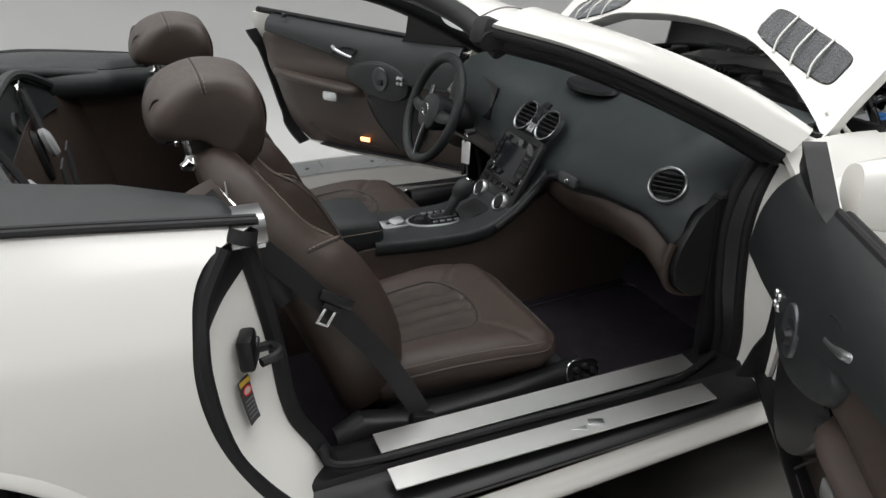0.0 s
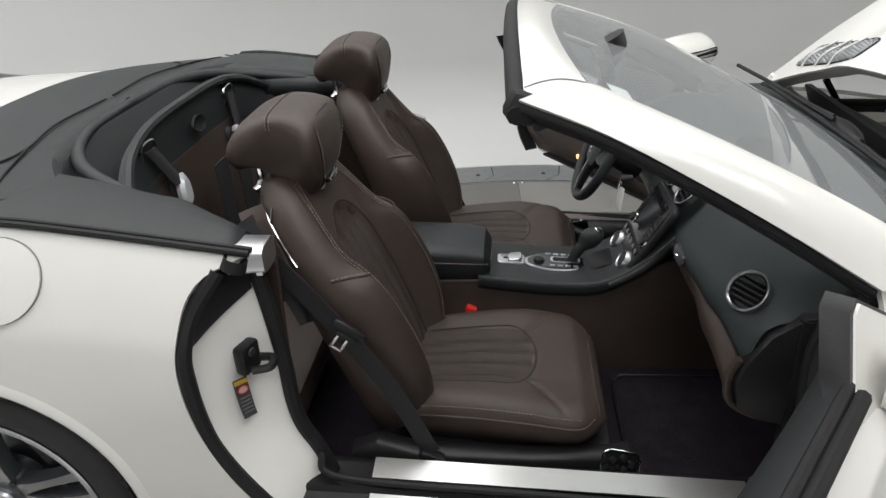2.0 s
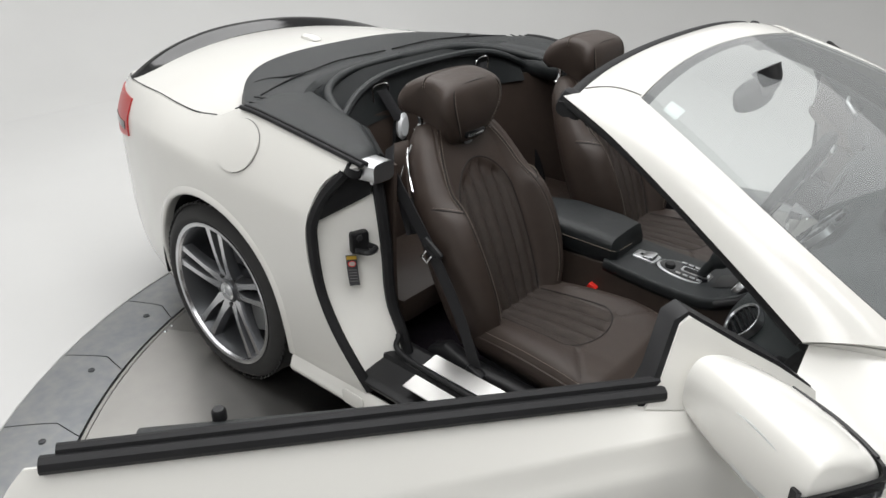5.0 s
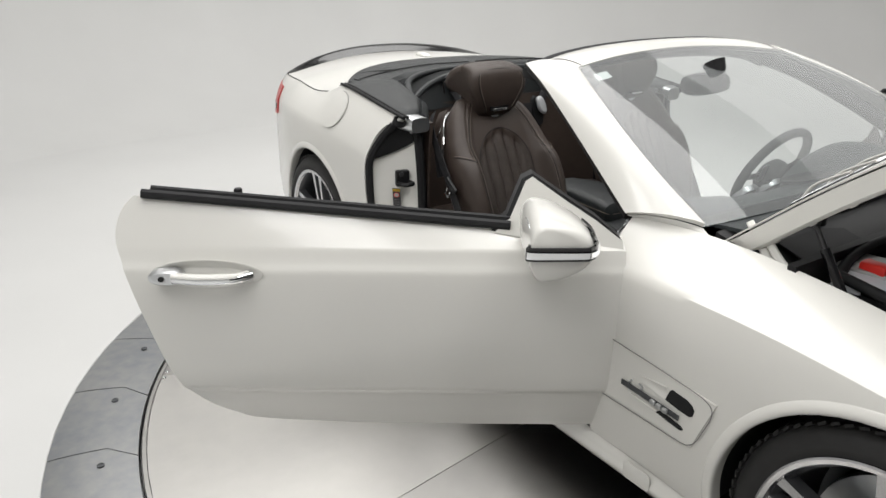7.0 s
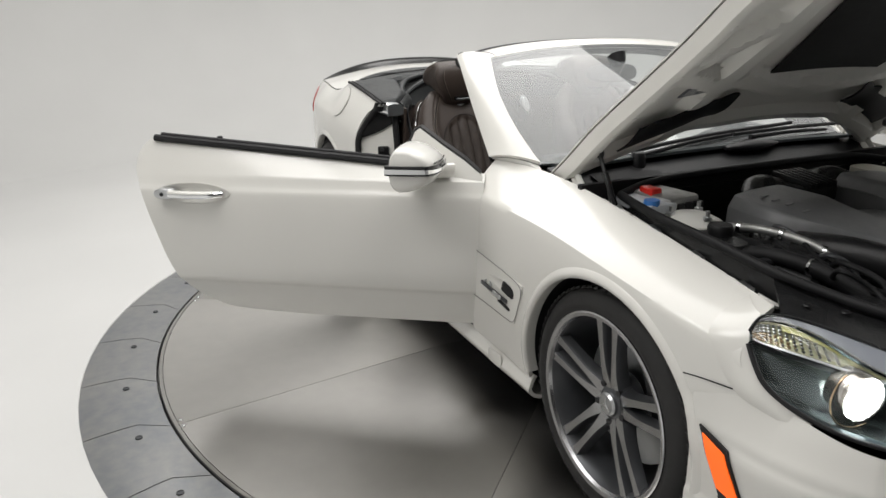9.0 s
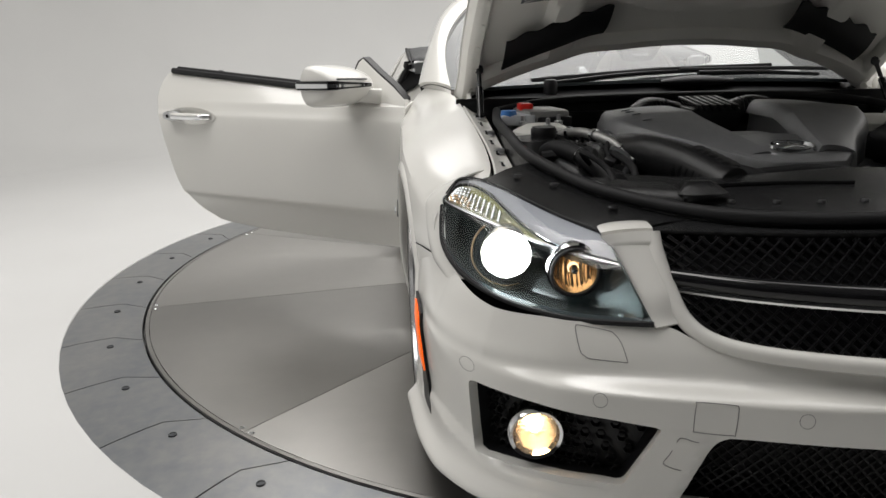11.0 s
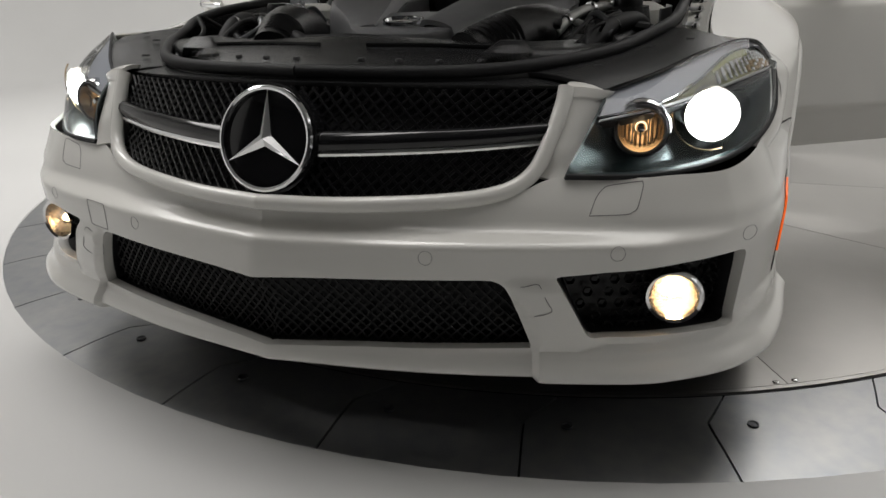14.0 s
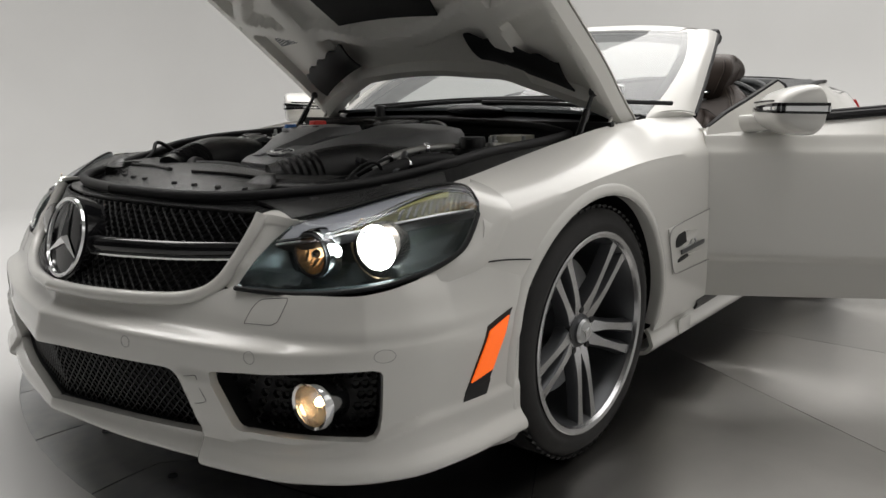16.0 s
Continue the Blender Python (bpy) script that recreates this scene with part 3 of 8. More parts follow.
def tonneau():
    """Dark soft-skinned deck behind the seats with its raised hoop."""
    in_cabin[0] = True
    def top(u, v):
        y = -1 + 2 * u
        a = abs(y)
        back = -1.605 + 0.42 * a ** 3.2
        inner = -1.235 + 0.10 * a ** 2 + 0.30 * max(0.0, a - 0.55) ** 1.5 * 2.2
        x = inner + (back - inner) * v
        z = 0.995 - 0.04 * a ** 2.4 + 0.008 * math.sin(math.pi * v)
        z -= 0.018 * max(0.0, 1 - v / 0.06) + 0.035 * max(0.0, (v - 0.95) / 0.05) ** 2 + 0.04 * max(0.0, (a - 0.965) / 0.035) ** 2
        return (x, y * 0.765, z)
    cover = part("tonneau_cover", grid(top, 56, 18, 0.012), BLACK_LEATHER, car, "dark grained tonneau cover behind the seats")
    for s in (-1, 1):
        def flankpad(u, v):
            x = -0.655 - 0.56 * u
            yo = spline(EDGE_Y, x) - 0.004
            yi = 0.70 - 0.115 * u / 0.33 if u < 0.33 else 0.585 - 0.11 * ((u - 0.33) / 0.67) ** 1.3
            z = spline(EDGE_Z, x) + 0.004 + 0.012 * math.sin(math.pi * v)
            z -= 0.03 * max(0.0, 1 - u / 0.05) ** 2 + 0.022 * max(0.0, (v - 0.9) / 0.1) ** 2
            return (x, s * (yo + (yi - yo) * v), z + 0.010 * v * (1 - u))
        in_cabin[0] = False
        deck_ob = part("side_deck", grid(flankpad, 36, 16, 0.014, False, s < 0), BLACK_LEATHER, car)
        part("deck_roll", grid(lambda u, v: Vector(flankpad(0.04 + 0.96 * u, 1.0)) + Vector((0, -s * 0.026 * math.sin(math.pi * v) ** 0.6, -0.002 - 0.085 * v)), 30, 8, 0.012), BLACK_LEATHER, deck_ob)
        pts = [(-0.90, s * 0.588, 0.912), (-1.02, s * 0.545, 0.935), (-1.15, s * 0.455, 0.964), (-1.225, s * 0.28, 0.982), (-1.242, 0, 0.987)]
        in_cabin[0] = True
        part("hoop_roll", tube(pts, 0.017, 12, 40, None, 0.8), BLACK_LEATHER, car)
        part("seam_groove", tube([(-1.30, s * 0.02, 1.0045), (-1.31, s * 0.25, 1.003), (-1.285, s * 0.42, 0.996), (-1.30, s * 0.50, 0.991), (-1.345, s * 0.545, 0.984), (-1.36, s * 0.59, 0.977)], 0.003, 6, 40), RUBBER, cover)
        part("seam_groove", tube([(-1.285, s * 0.42, 0.997), (-1.255, s * 0.56, 0.986), (-1.225, s * 0.67, 0.974)], 0.003, 6, 20), RUBBER, cover)
        part("lid_groove", tube([(-1.22, s * 0.70, 0.976), (-1.08, s * 0.64, 0.968), (-1.06, s * 0.67, 0.966), (-1.10, s * 0.71, 0.967), (-1.20, s * 0.735, 0.97)], 0.0025, 6, 40), RUBBER, cover)
        in_cabin[0] = False
        # window channel seal along the belt
        for off, r in ((0.0, 0.007), (0.018, 0.006)):
            part("belt_seal", tube([(x, s * (spline(EDGE_Y, x) + 0.004 - off), spline(EDGE_Z, x) + 0.005) for x in (-0.63, -0.77, -0.92, -1.08, -1.17)], r, 8, 24), RUBBER, car)
        in_cabin[0] = True

    in_cabin[0] = False


def wheel(x, s, r=0.33, width=0.25):
    """A split five-spoke alloy wheel with its tyre; the axis points outwards along y."""
    m = pose(x, s * 0.885, r, -90 * s, 0, 0)
    rr = 0.257
    barrel = lathe([(0.190, -0.22), (rr - 0.012, -0.22), (rr, -0.215), (rr - 0.01, -0.19), (rr - 0.022, -0.10), (rr - 0.016, -0.03), (rr - 0.002, -0.012), (rr + 0.006, -0.006), (rr + 0.006, -0.001), (rr - 0.006, -0.003), (rr - 0.020, -0.02), (rr - 0.03, -0.10), (rr - 0.04, -0.19), (0.190, -0.20)], 72, m)
    w = part("wheel", barrel, GUNMETAL, car, "grey alloy wheel with machined split spokes")
    part("rim_lip", lathe([(rr - 0.012, -0.012), (rr + 0.0065, -0.0085), (rr + 0.0065, 0.001), (rr + 0.002, 0.003), (rr - 0.008, 0.0), (rr - 0.0125, -0.010)], 72, m), ALLOY, w)
    tyre = lathe([(rr - 0.004, -0.235), (rr + 0.03, -0.252), (r - 0.03, -0.256), (r - 0.008, -0.245), (r, -0.215), (r, -0.045), (r - 0.006, -0.022), (r - 0.022, -0.004), (r - 0.045, 0.004), (rr + 0.02, 0.002), (rr + 0.006, -0.004), (rr - 0.004, -0.01)], 96, m)
    part("tyre", tyre, TYRE, w, "low-profile black tyre")
    treads = bmesh.new()
    for k in range(72):
        a = 2 * math.pi * k / 72
        for h, tw in ((-0.035, 0.045), (-0.105, 0.035), (-0.16, 0.035), (-0.225, 0.045)):
            b = block(0.006, 0.019, tw, pose(0, 0, 0, 0, 0, math.degrees(a)) @ pose(r - 0.0020 if abs(h + 0.13) < 0.08 else r - 0.0080, 0, h, 0, (14 if h > -0.06 else -14 if h < -0.2 else 0), 12), 0)
            tmp = bpy.data.meshes.new("t")
            b.to_mesh(tmp)
            treads.from_mesh(tmp)
            bpy.data.meshes.remove(tmp)
            b.free()
    treads.transform(m)
    tagged(part("tread_pattern", treads, TYRE, w), kind="stuff")
    for k in range(5):
        a0 = 72 * k + 90
        legs = []
        for t in (-1, 1):
            inner, outer = Vector((0.034, 0.013 * t, -0.042)), Vector((rr - 0.004, 0.034 * t, -0.010))
            mid = Vector((0.120, 0.0235 * t, -0.024))
            rings = []
            for q in range(9):
                f = q / 8
                p = curve([inner, mid, outer], f)
                hw = spline([(0.0, 0.020), (0.2, 0.0175), (0.4, 0.0130), (0.8, 0.0120), (1.0, 0.0160)], f)
                d = 0.040 - 0.014 * f
                rings.append([p + Vector((0, -hw * 1.5, -d)), p + Vector((0, hw * 1.5, -d)), p + Vector((0, hw * 1.12, -0.008)), p + Vector((0, hw - 0.002, 0)), p + Vector((0, -hw + 0.002, 0)), p + Vector((0, -hw * 1.12, -0.008))])
            legs.append(loft(rings))
        bm = join(*legs)
        bm.transform(m @ pose(0, 0, 0, 0, 0, a0))
        sp = part("spoke", bm, GUNMETAL, w, "", 25)
        sp.data.materials.append(ALLOY)
        axis = (m.to_3x3() @ Vector((0, 0, 1))).normalized()
        for f in sp.data.polygons:
            if f.normal.dot(axis) > 0.9:
                f.material_index = 1
        part("wheel_bolt", lathe([(0, -0.036), (0.009, -0.036), (0.010, -0.05), (0.013, -0.052), (0.013, -0.06)], 8, m @ pose(0, 0, 0, 0, 0, a0 + 36) @ pose(0.056, 0, 0)), DARKMETAL, w)
    part("hub", lathe([(0.0, -0.03), (0.034, -0.031), (0.037, -0.037), (0.07, -0.05), (0.08, -0.075), (0.08, -0.10), (0.0, -0.10)], 40, m), GUNMETAL, w)
    capb = lathe([(0.0, -0.022), (0.028, -0.024), (0.033, -0.03), (0.033, -0.036)], 30, m)
    part("hub_cap", capb, SATIN, w)
    star = loft([ellipse_ring((0, 0.0, -0.0215), (1, 0, 0), (0, 0, 1), 0.005, 0.0015, 6), ellipse_ring((0, 0.024, -0.0215), (1, 0, 0), (0, 0, 1), 0.0008, 0.0008, 6)])
    arms = []
    for k in range(3):
        b = star.copy()
        b.transform(m @ pose(0, 0, 0, 0, 0, 120 * k))
        arms.append(b)
    star.free()
    part("hub_cap_star", join(*arms), CHROME, w)
    part("brake_disc", lathe([(0.06, -0.115), (0.185, -0.115), (0.187, -0.13), (0.185, -0.145), (0.06, -0.145)], 48, m), SATIN, w)
    part("brake_caliper", block(0.10, 0.17, 0.10, m @ pose(0.135, 0.09, -0.125, 0, 0, 25), 0.02), DARKMETAL, w)


for sx in (-1, 1):
    body_side(sx)
trunk()
tonneau()
for wx, ws in ((1.285, -1), (1.285, 1), (-1.275, -1), (-1.275, 1)):
    wheel(wx, ws)

# ---- windscreen and pillars ----


def screen_edge(y):
    """Lower and upper edge of the windscreen at a share y of its half width."""
    a = abs(y)
    return Vector((0.735 - 0.065 * a ** 2, 0.71 * y, 0.885 - 0.020 * a ** 2)), Vector((-0.035 + 0.055 * a ** 2, 0.555 * y, 1.203 - 0.036 * a ** 2))


def windscreen():
    def pane(u, v):
        lo, hi = screen_edge(-1 + 2 * u)
        p = lo.lerp(hi, v)
        b = 0.025 * math.sin(math.pi * v)
        bow = 1 + 0.085 * math.sin(math.pi * v) * abs(-1 + 2 * u) ** 3
        return Vector((p.x + b * 0.5, p.y * bow, p.z + b * 0.8))
    glass_ob = part("windscreen", grid(pane, 32, 14), SCREEN_GLASS, car, "curved clear windscreen with a grey sun band")
    glass_ob.visible_shadow = False

    def border(lo_v, hi_v, u0, u1):
        def f(u, v):
            return Vector(pane(u0 + (u1 - u0) * u, lo_v + (hi_v - lo_v) * v)) + Vector((-0.004, 0, -0.004))
        return f
    part("screen_border", grid(border(0.0, 0.045, 0, 1), 30, 2), GLOSSY, glass_ob)
    part("screen_border", grid(border(0.965, 1.0, 0, 1), 30, 2), GLOSSY, glass_ob)
    part("screen_border", grid(border(0, 1, 0.0, 0.022), 2, 16), GLOSSY, glass_ob)
    part("screen_border", grid(border(0, 1, 0.978, 1.0), 2, 16), GLOSSY, glass_ob)
    part("inspection_tag", grid(lambda u, v: Vector(pane(0.05 + 0.055 * u, 0.865 + 0.055 * v)) + Vector((-0.003, 0, -0.003)), 2, 2), material("pale_paper", (0.7, 0.73, 0.72), 0.6), glass_ob)

    def head(u, v):
        y = -1 + 2 * u
        hi = screen_edge(y)[1]
        a = abs(y)
        rear = Vector((-0.125 + 0.01 * a ** 2, y * 0.615, 1.222 - 0.045 * a ** 2.4 - 0.02 * a ** 8))
        p = hi.lerp(rear, v)
        p.z += 0.012 * math.sin(math.pi * v)
        p.y *= 1 + 0.02 * (1 - v)
        return p
    frame_ob = part("windscreen_frame", grid(head, 36, 8, 0.02), PAINT, car)
    for u in (0.045, 0.955):
        part("header_gap", tube([Vector(head(u, v)) + Vector((0, 0, 0.0012)) for v in (0.02, 0.25, 0.5, 0.75, 0.98)], 0.0016, 6, 20), GAP, frame_ob)
    seal = [(-0.14 + 0.012 * a * a, 0.625 * a, 1.205 - 0.045 * abs(a) ** 2.4 - 0.02 * abs(a) ** 8) for a in (-1 + k / 6 for k in range(13))]
    part("header_seal", tube(seal, 0.021, 10, 48), RUBBER, frame_ob)
    part("header_lining", tube([(x + 0.055, y * 0.93, z - 0.022) for x, y, z in seal], 0.032, 10, 40, None, 0.5), PLASTIC, frame_ob)
    for s in (-1, 1):
        outer = [(0.505, s * 0.80, 0.868), (0.36, s * 0.765, 0.955), (0.20, s * 0.722, 1.04), (0.04, s * 0.675, 1.112), (-0.125, s * 0.622, 1.165)]

        def pillar(u, v):
            e1 = curve(outer, u)
            lo, hi = screen_edge(s)
            e2 = lo.lerp(hi, u) + Vector((0.0125, 0, 0.02)) * math.sin(math.pi * u)
            e2.y *= 1 + 0.085 * math.sin(math.pi * u)
            p = e1.lerp(e2, v)
            n = Vector((0.35, s * 0.55, 0.75))
            return p + n * 0.018 * math.sin(math.pi * v) ** 0.8
        part("a_pillar", grid(pillar, 26, 8, 0.014), PAINT, frame_ob)

        def foot(u, v):
            a = pillar(0.0, v)
            x = a.x + 0.035
            return a.lerp(Vector((x, s * (spline(EDGE_Y, x) - 0.004), spline(EDGE_Z, x) - 0.006)), u) + Vector((0, 0, -0.003))
        part("pillar_foot", grid(foot, 6, 10, 0.006), PAINT, frame_ob)
        for dx, dy, dz, r in ((-0.004, -0.006, -0.006, 0.012), (0.012, -0.030, -0.022, 0.018), (0.02, -0.07, -0.02, 0.03)):
            part("pillar_seal" if r < 0.02 else "pillar_lining", tube([(x + dx, y + s * dy, z + dz) for x, y, z in outer], r, 10, 30), RUBBER if r < 0.02 else PLASTIC, frame_ob)
        part("header_corner_catch", block(0.07, 0.05, 0.06, pose(-0.118, s * 0.60, 1.15, 0, 25, -10 * s), 0.018), RUBBER, frame_ob)


def mirror_inside():
    glass_m = material("mirror_glass", (0.8, 0.82, 0.83), 0.02, 1.0)
    body = loft([ellipse_ring((0.10 + d, 0.0, 1.09), (0, 1, 0), (-0.2, 0, 0.98), 0.125 * k, 0.038 * k, 24, 3) for d, k in ((0.025, 0.55), (0.018, 0.85), (0.0, 1.0), (-0.012, 1.0), (-0.016, 0.95))])
    mir = part("interior_mirror", body, PLASTIC, car)
    part("mirror_glass", loft([ellipse_ring((0.10 - d, 0.0, 1.09), (0, 1, 0), (-0.2, 0, 0.98), 0.115, 0.033, 24, 3) for d in (0.0155, 0.018)]), glass_m, mir)
    part("mirror_foot", tube([(0.115, 0, 1.10), (0.13, 0, 1.135), (0.115, 0, 1.165)], 0.022, 10, 10, 0.04), PLASTIC, mir)


windscreen()
mirror_inside()

# ---- doors ----
OPEN = 56.0


def door(s):
    """An open door. Local: d from the front edge to the rear, n outwards, z up."""
    a = radians(OPEN)
    along = Vector((-math.cos(a), s * math.sin(a), 0))
    out = Vector((math.sin(a), s * math.cos(a), 0))
    hinge = Vector((0.602, s * 0.872, 0))

    def P(d, n, z):
        return hinge + along * d + out * n + Vector((0, 0, z))

    rear_z = [(0.268, 0.74), (0.28, 0.93), (0.31, 1.03), (0.37, 1.12), (0.44, 1.165), (0.60, 1.222), (0.75, 1.268), (0.82, 1.290), (0.87, 1.284), (0.90, 1.270), (0.925, 1.248)]

    def skin_n(z):
        return spline([(0.265, -0.062), (0.31, -0.042), (0.36, -0.0245), (0.388, -0.0165), (0.398, -0.0125), (0.405, -0.006), (0.413, 0.0005), (0.43, 0.0035), (0.50, 0.007), (0.60, 0.0065), (0.69, 0.002), (0.742, -0.0045), (0.750, -0.0065), (0.757, -0.0115), (0.80, -0.030), (0.86, -0.055), (0.93, -0.086)], z)

    def top_z(d):
        return 0.818 + 0.092 * d / 1.15

    def skin(u, v):
        z = 0.268 + (0.925 - 0.268) * v
        d = (spline(rear_z, z)) * u + (0.012 + 0.05 * max(0, 0.5 - z)) * (1 - u)
        zz = z
        if z > 0.8:
            zz = 0.8 + (z - 0.8) * (top_z(d) - 0.8) / 0.125
        return P(d, skin_n(z) - 0.004 * (2 * u - 1) ** 4, zz)
    shell = part("door", grid(skin, 40, 84, 0.012, False, s < 0), PAINT, car, "open white door with brown leather lining")

    # inner trim: a body with depth, dark at the top, brown below
    def inner(u, v):
        z = 0.305 + (0.90 - 0.305) * v
        d = 0.03 + (spline(rear_z, z) - 0.05 - 0.16 * max(0.0, (v - 0.82) / 0.18) - 0.03) * u
        depth = spline([(0.0, -0.07), (0.25, -0.095), (0.45, -0.11), (0.62, -0.15), (0.72, -0.13), (0.9, -0.12), (1.0, -0.10)], v)
        edge = min(1.0, 4 * u, 9 * (1 - u), 12 * v)
        zz = z if z < 0.8 else 0.8 + (z - 0.8) * (top_z(d) - 0.010 - 0.8) / 0.10
        n0 = min(-0.062, skin_n(z) - 0.022)
        return P(d, n0 + (min(depth, n0) - n0) * edge ** 0.5, zz)
    trim = part("door_lining", grid(inner, 36, 30, 0.006), LEATHER, shell, "brown leather door lining")
    pad_low = [(0.04, 0.655), (0.25, 0.662), (0.45, 0.692), (0.60, 0.735), (0.75, 0.775), (1.12, 0.848)]

    def top_pad(u, v, lift=0.0):
        d = 0.05 + 1.06 * u
        z1, z0 = top_z(d) + 0.012, spline(pad_low, d)
        return P(d, -0.094 - 0.070 * math.sin(math.pi * v * 0.5) - lift, z1 + (z0 - z1) * (0.30 * v + 0.70 * v * v))
    part("door_top_pad", grid(top_pad, 36, 12, 0.012), BLACK_LEATHER, shell, "black upper door pad")
    part("pad_seam", tube([top_pad(k / 10, 0.985, 0.001) for k in range(11)], 0.0035, 6, 50), RUBBER, shell)
    part("door_edge", grid(lambda u, v: P(spline(rear_z, 0.30 + 0.53 * u) - 0.016, skin_n(0.30 + 0.53 * u) - 0.014 - 0.07 * v, 0.30 + 0.53 * u), 24, 2, 0.01), PLASTIC, shell)
    part("door_edge", grid(lambda u, v: P(0.03, skin_n(0.30 + 0.50 * u) - 0.012 - 0.09 * v, 0.30 + 0.50 * u), 12, 2, 0.01), RUBBER, shell)
    part("door_edge", grid(lambda u, v: P(0.03 + 0.85 * u, -0.05 - 0.06 * v, 0.308), 12, 2, 0.008), PLASTIC, shell)
    part("window_seal", tube([P(d, skin_n(0.925) + 0.006 - 0.002 * k, top_z(d) + 0.008) for k, d in enumerate((0.30, 0.6, 0.9, 1.225))], 0.013, 8, 20), RUBBER, shell)
    part("window_seal", tube([P(d, skin_n(0.925) - 0.014, top_z(d) + 0.018) for d in (0.30, 0.6, 0.9, 1.205)], 0.010, 8, 20), RUBBER, shell)
    k = part("lock_pin", lathe([(0.011, 0), (0.011, 0.014), (0.008, 0.018), (0, 0.019)], 14, Matrix.Translation(P(1.0, -0.14, top_z(1.0) + 0.008))), PLASTIC, shell)
    # handle in its hollow
    hz = 0.742
    turn = Matrix((along, Vector((0, 0, 1)), out)).transposed().to_4x4()
    base = Matrix.Translation(P(1.055, 0.0, hz)) @ turn
    bm = lathe([(0.0, -0.012), (0.5, -0.010), (0.85, -0.003), (1.0, 0.0015), (1.03, 0.0)], 40)
    bm.transform(base @ Matrix.Diagonal((0.135, 0.038, 1, 1)))
    part("handle_hollow", bm, PAINT, shell)
    hd = part("door_handle", tube([P(0.955, 0.003, hz - 0.002), P(0.985, 0.028, hz), P(1.06, 0.036, hz), P(1.13, 0.03, hz + 0.001)], 0.0155, 12, 24, 0.0165, 0.8), PAINT, shell)
    part("handle_chrome", tube([P(0.945, 0.004, hz - 0.002), P(0.985, 0.0305, hz - 0.001), P(1.06, 0.0385, hz - 0.001), P(1.13, 0.032, hz)], 0.0135, 12, 24, 0.0145, 0.9), CHROME, hd)
    part("lock_plate", loft([ellipse_ring(P(1.15, n, hz), along, (0, 0, 1), 0.042 * k, 0.019 * k, 20, 2.6) for n, k in ((0.0, 1.0), (0.03, 1.0), (0.036, 0.8))]), SATIN, hd)
    part("keyhole", lathe([(0.007, 0), (0.007, 0.002), (0, 0.002)], 12, Matrix.Translation(P(1.158, 0.0365, hz)) @ turn), PLASTIC, hd)
    # wing mirror on its sail
    sail = part("mirror_sail", loft([[P(0.015, n0, 0.785), P(0.12, n0 - 0.01, 0.80), P(0.34, n0 - 0.03, 0.835), P(0.30, n0 - 0.055, 0.865), P(0.262, n0 - 0.080, 0.955), P(0.245, n0 - 0.080, 0.967), P(0.16, n0 - 0.05, 0.913), P(0.085, n0 - 0.03, 0.868), P(0.02, n0 - 0.008, 0.822)] for n0 in (-0.035, -0.06)]), PAINT, shell, "", 50)
    ma, mz = 0.245, 0.872
    fw = -along

    def mirror_pt(f, ang, lift=0.0):
        """f from the door outwards, ang round the housing: 0 ahead, 90 up."""
        sc = spline([(0.0, 0.74), (0.10, 0.84), (0.30, 0.97), (0.55, 1.0), (0.80, 0.97), (0.92, 0.91), (0.98, 0.80), (1.0, 0.66)], f)
        x, z = math.cos(ang), math.sin(ang)
        x = math.copysign(abs(x) ** 0.85, x) * (0.112 if x > 0 else 0.040) * (sc if x > 0 else 0.5 + 0.5 * sc)
        z = math.copysign(abs(z) ** 0.85, z) * 0.074 * (0.25 + 0.75 * sc) * (1 - 0.22 * max(0.0, math.cos(ang)))
        out_n = Vector((0, 0, 0)) + fw * math.cos(ang) + Vector((0, 0, math.sin(ang)))
        return P(ma, -0.055 + 0.27 * f, mz + 0.012 * f) + fw * x + Vector((0, 0, z)) + out_n * lift
    mir = part("wing_mirror", loft([[mirror_pt(f, 2 * math.pi * k / 30) for k in range(30)] for f in (0.0, 0.05, 0.12, 0.22, 0.35, 0.5, 0.65, 0.78, 0.87, 0.93, 0.97, 0.99, 1.0)]), PAINT, shell, "white wing mirror with a turn signal strip", 60)
    part("mirror_foot", tube([P(0.13, -0.05, 0.835), P(0.18, 0.0, 0.842), P(ma - 0.02, 0.06, 0.850)], 0.036, 12, 14, 0.03, 0.6), PAINT, mir)
    # the signal strip runs along the front and across the outer end to the glass
    run = [mirror_pt(f, radians(4)) for f in (0.18, 0.45, 0.70, 0.85, 0.93, 0.975, 1.0)] + [mirror_pt(f, radians(178)) for f in (1.0, 0.975, 0.93)]
    away = [fw * (1 - k) + out * k for k in (0.0, 0.0, 0.1, 0.3, 0.5, 0.8, 1.0, 1.0, 0.8, 0.4)]

    def on_run(u, dz, lift):
        return curve(run, u) + curve(away, u).normalized() * lift + Vector((0, 0, dz))
    part("signal_strip", grid(lambda u, v: on_run(u, (0.006 + 0.009 * min(1.0, 2.2 * u)) * (2 * v - 1), 0.0022), 50, 4, 0.006), GLOSSY, mir)
    part("signal_lens", grid(lambda u, v: on_run(0.10 + 0.86 * u, (0.003 + 0.006 * u) * (2 * v - 1) - 0.001, 0.0075), 46, 3, 0.006), CHROME, mir)
    part("signal_line", tube([on_run(0.04 + 0.36 * q, 0.020, 0.001) for q in (0, 0.3, 0.6, 1.0)], 0.003, 6, 24), GLOSSY, mir)
    glass_m = material("mirror_glass", (0.75, 0.78, 0.8), 0.02, 1.0)
    part("mirror_glass", loft([ellipse_ring(P(ma, 0.115, mz + 0.006) - fw * q, out, Vector((0, 0, 1)), 0.072, 0.048, 24, 3) for q in (0.020, 0.0345)]), glass_m, mir)
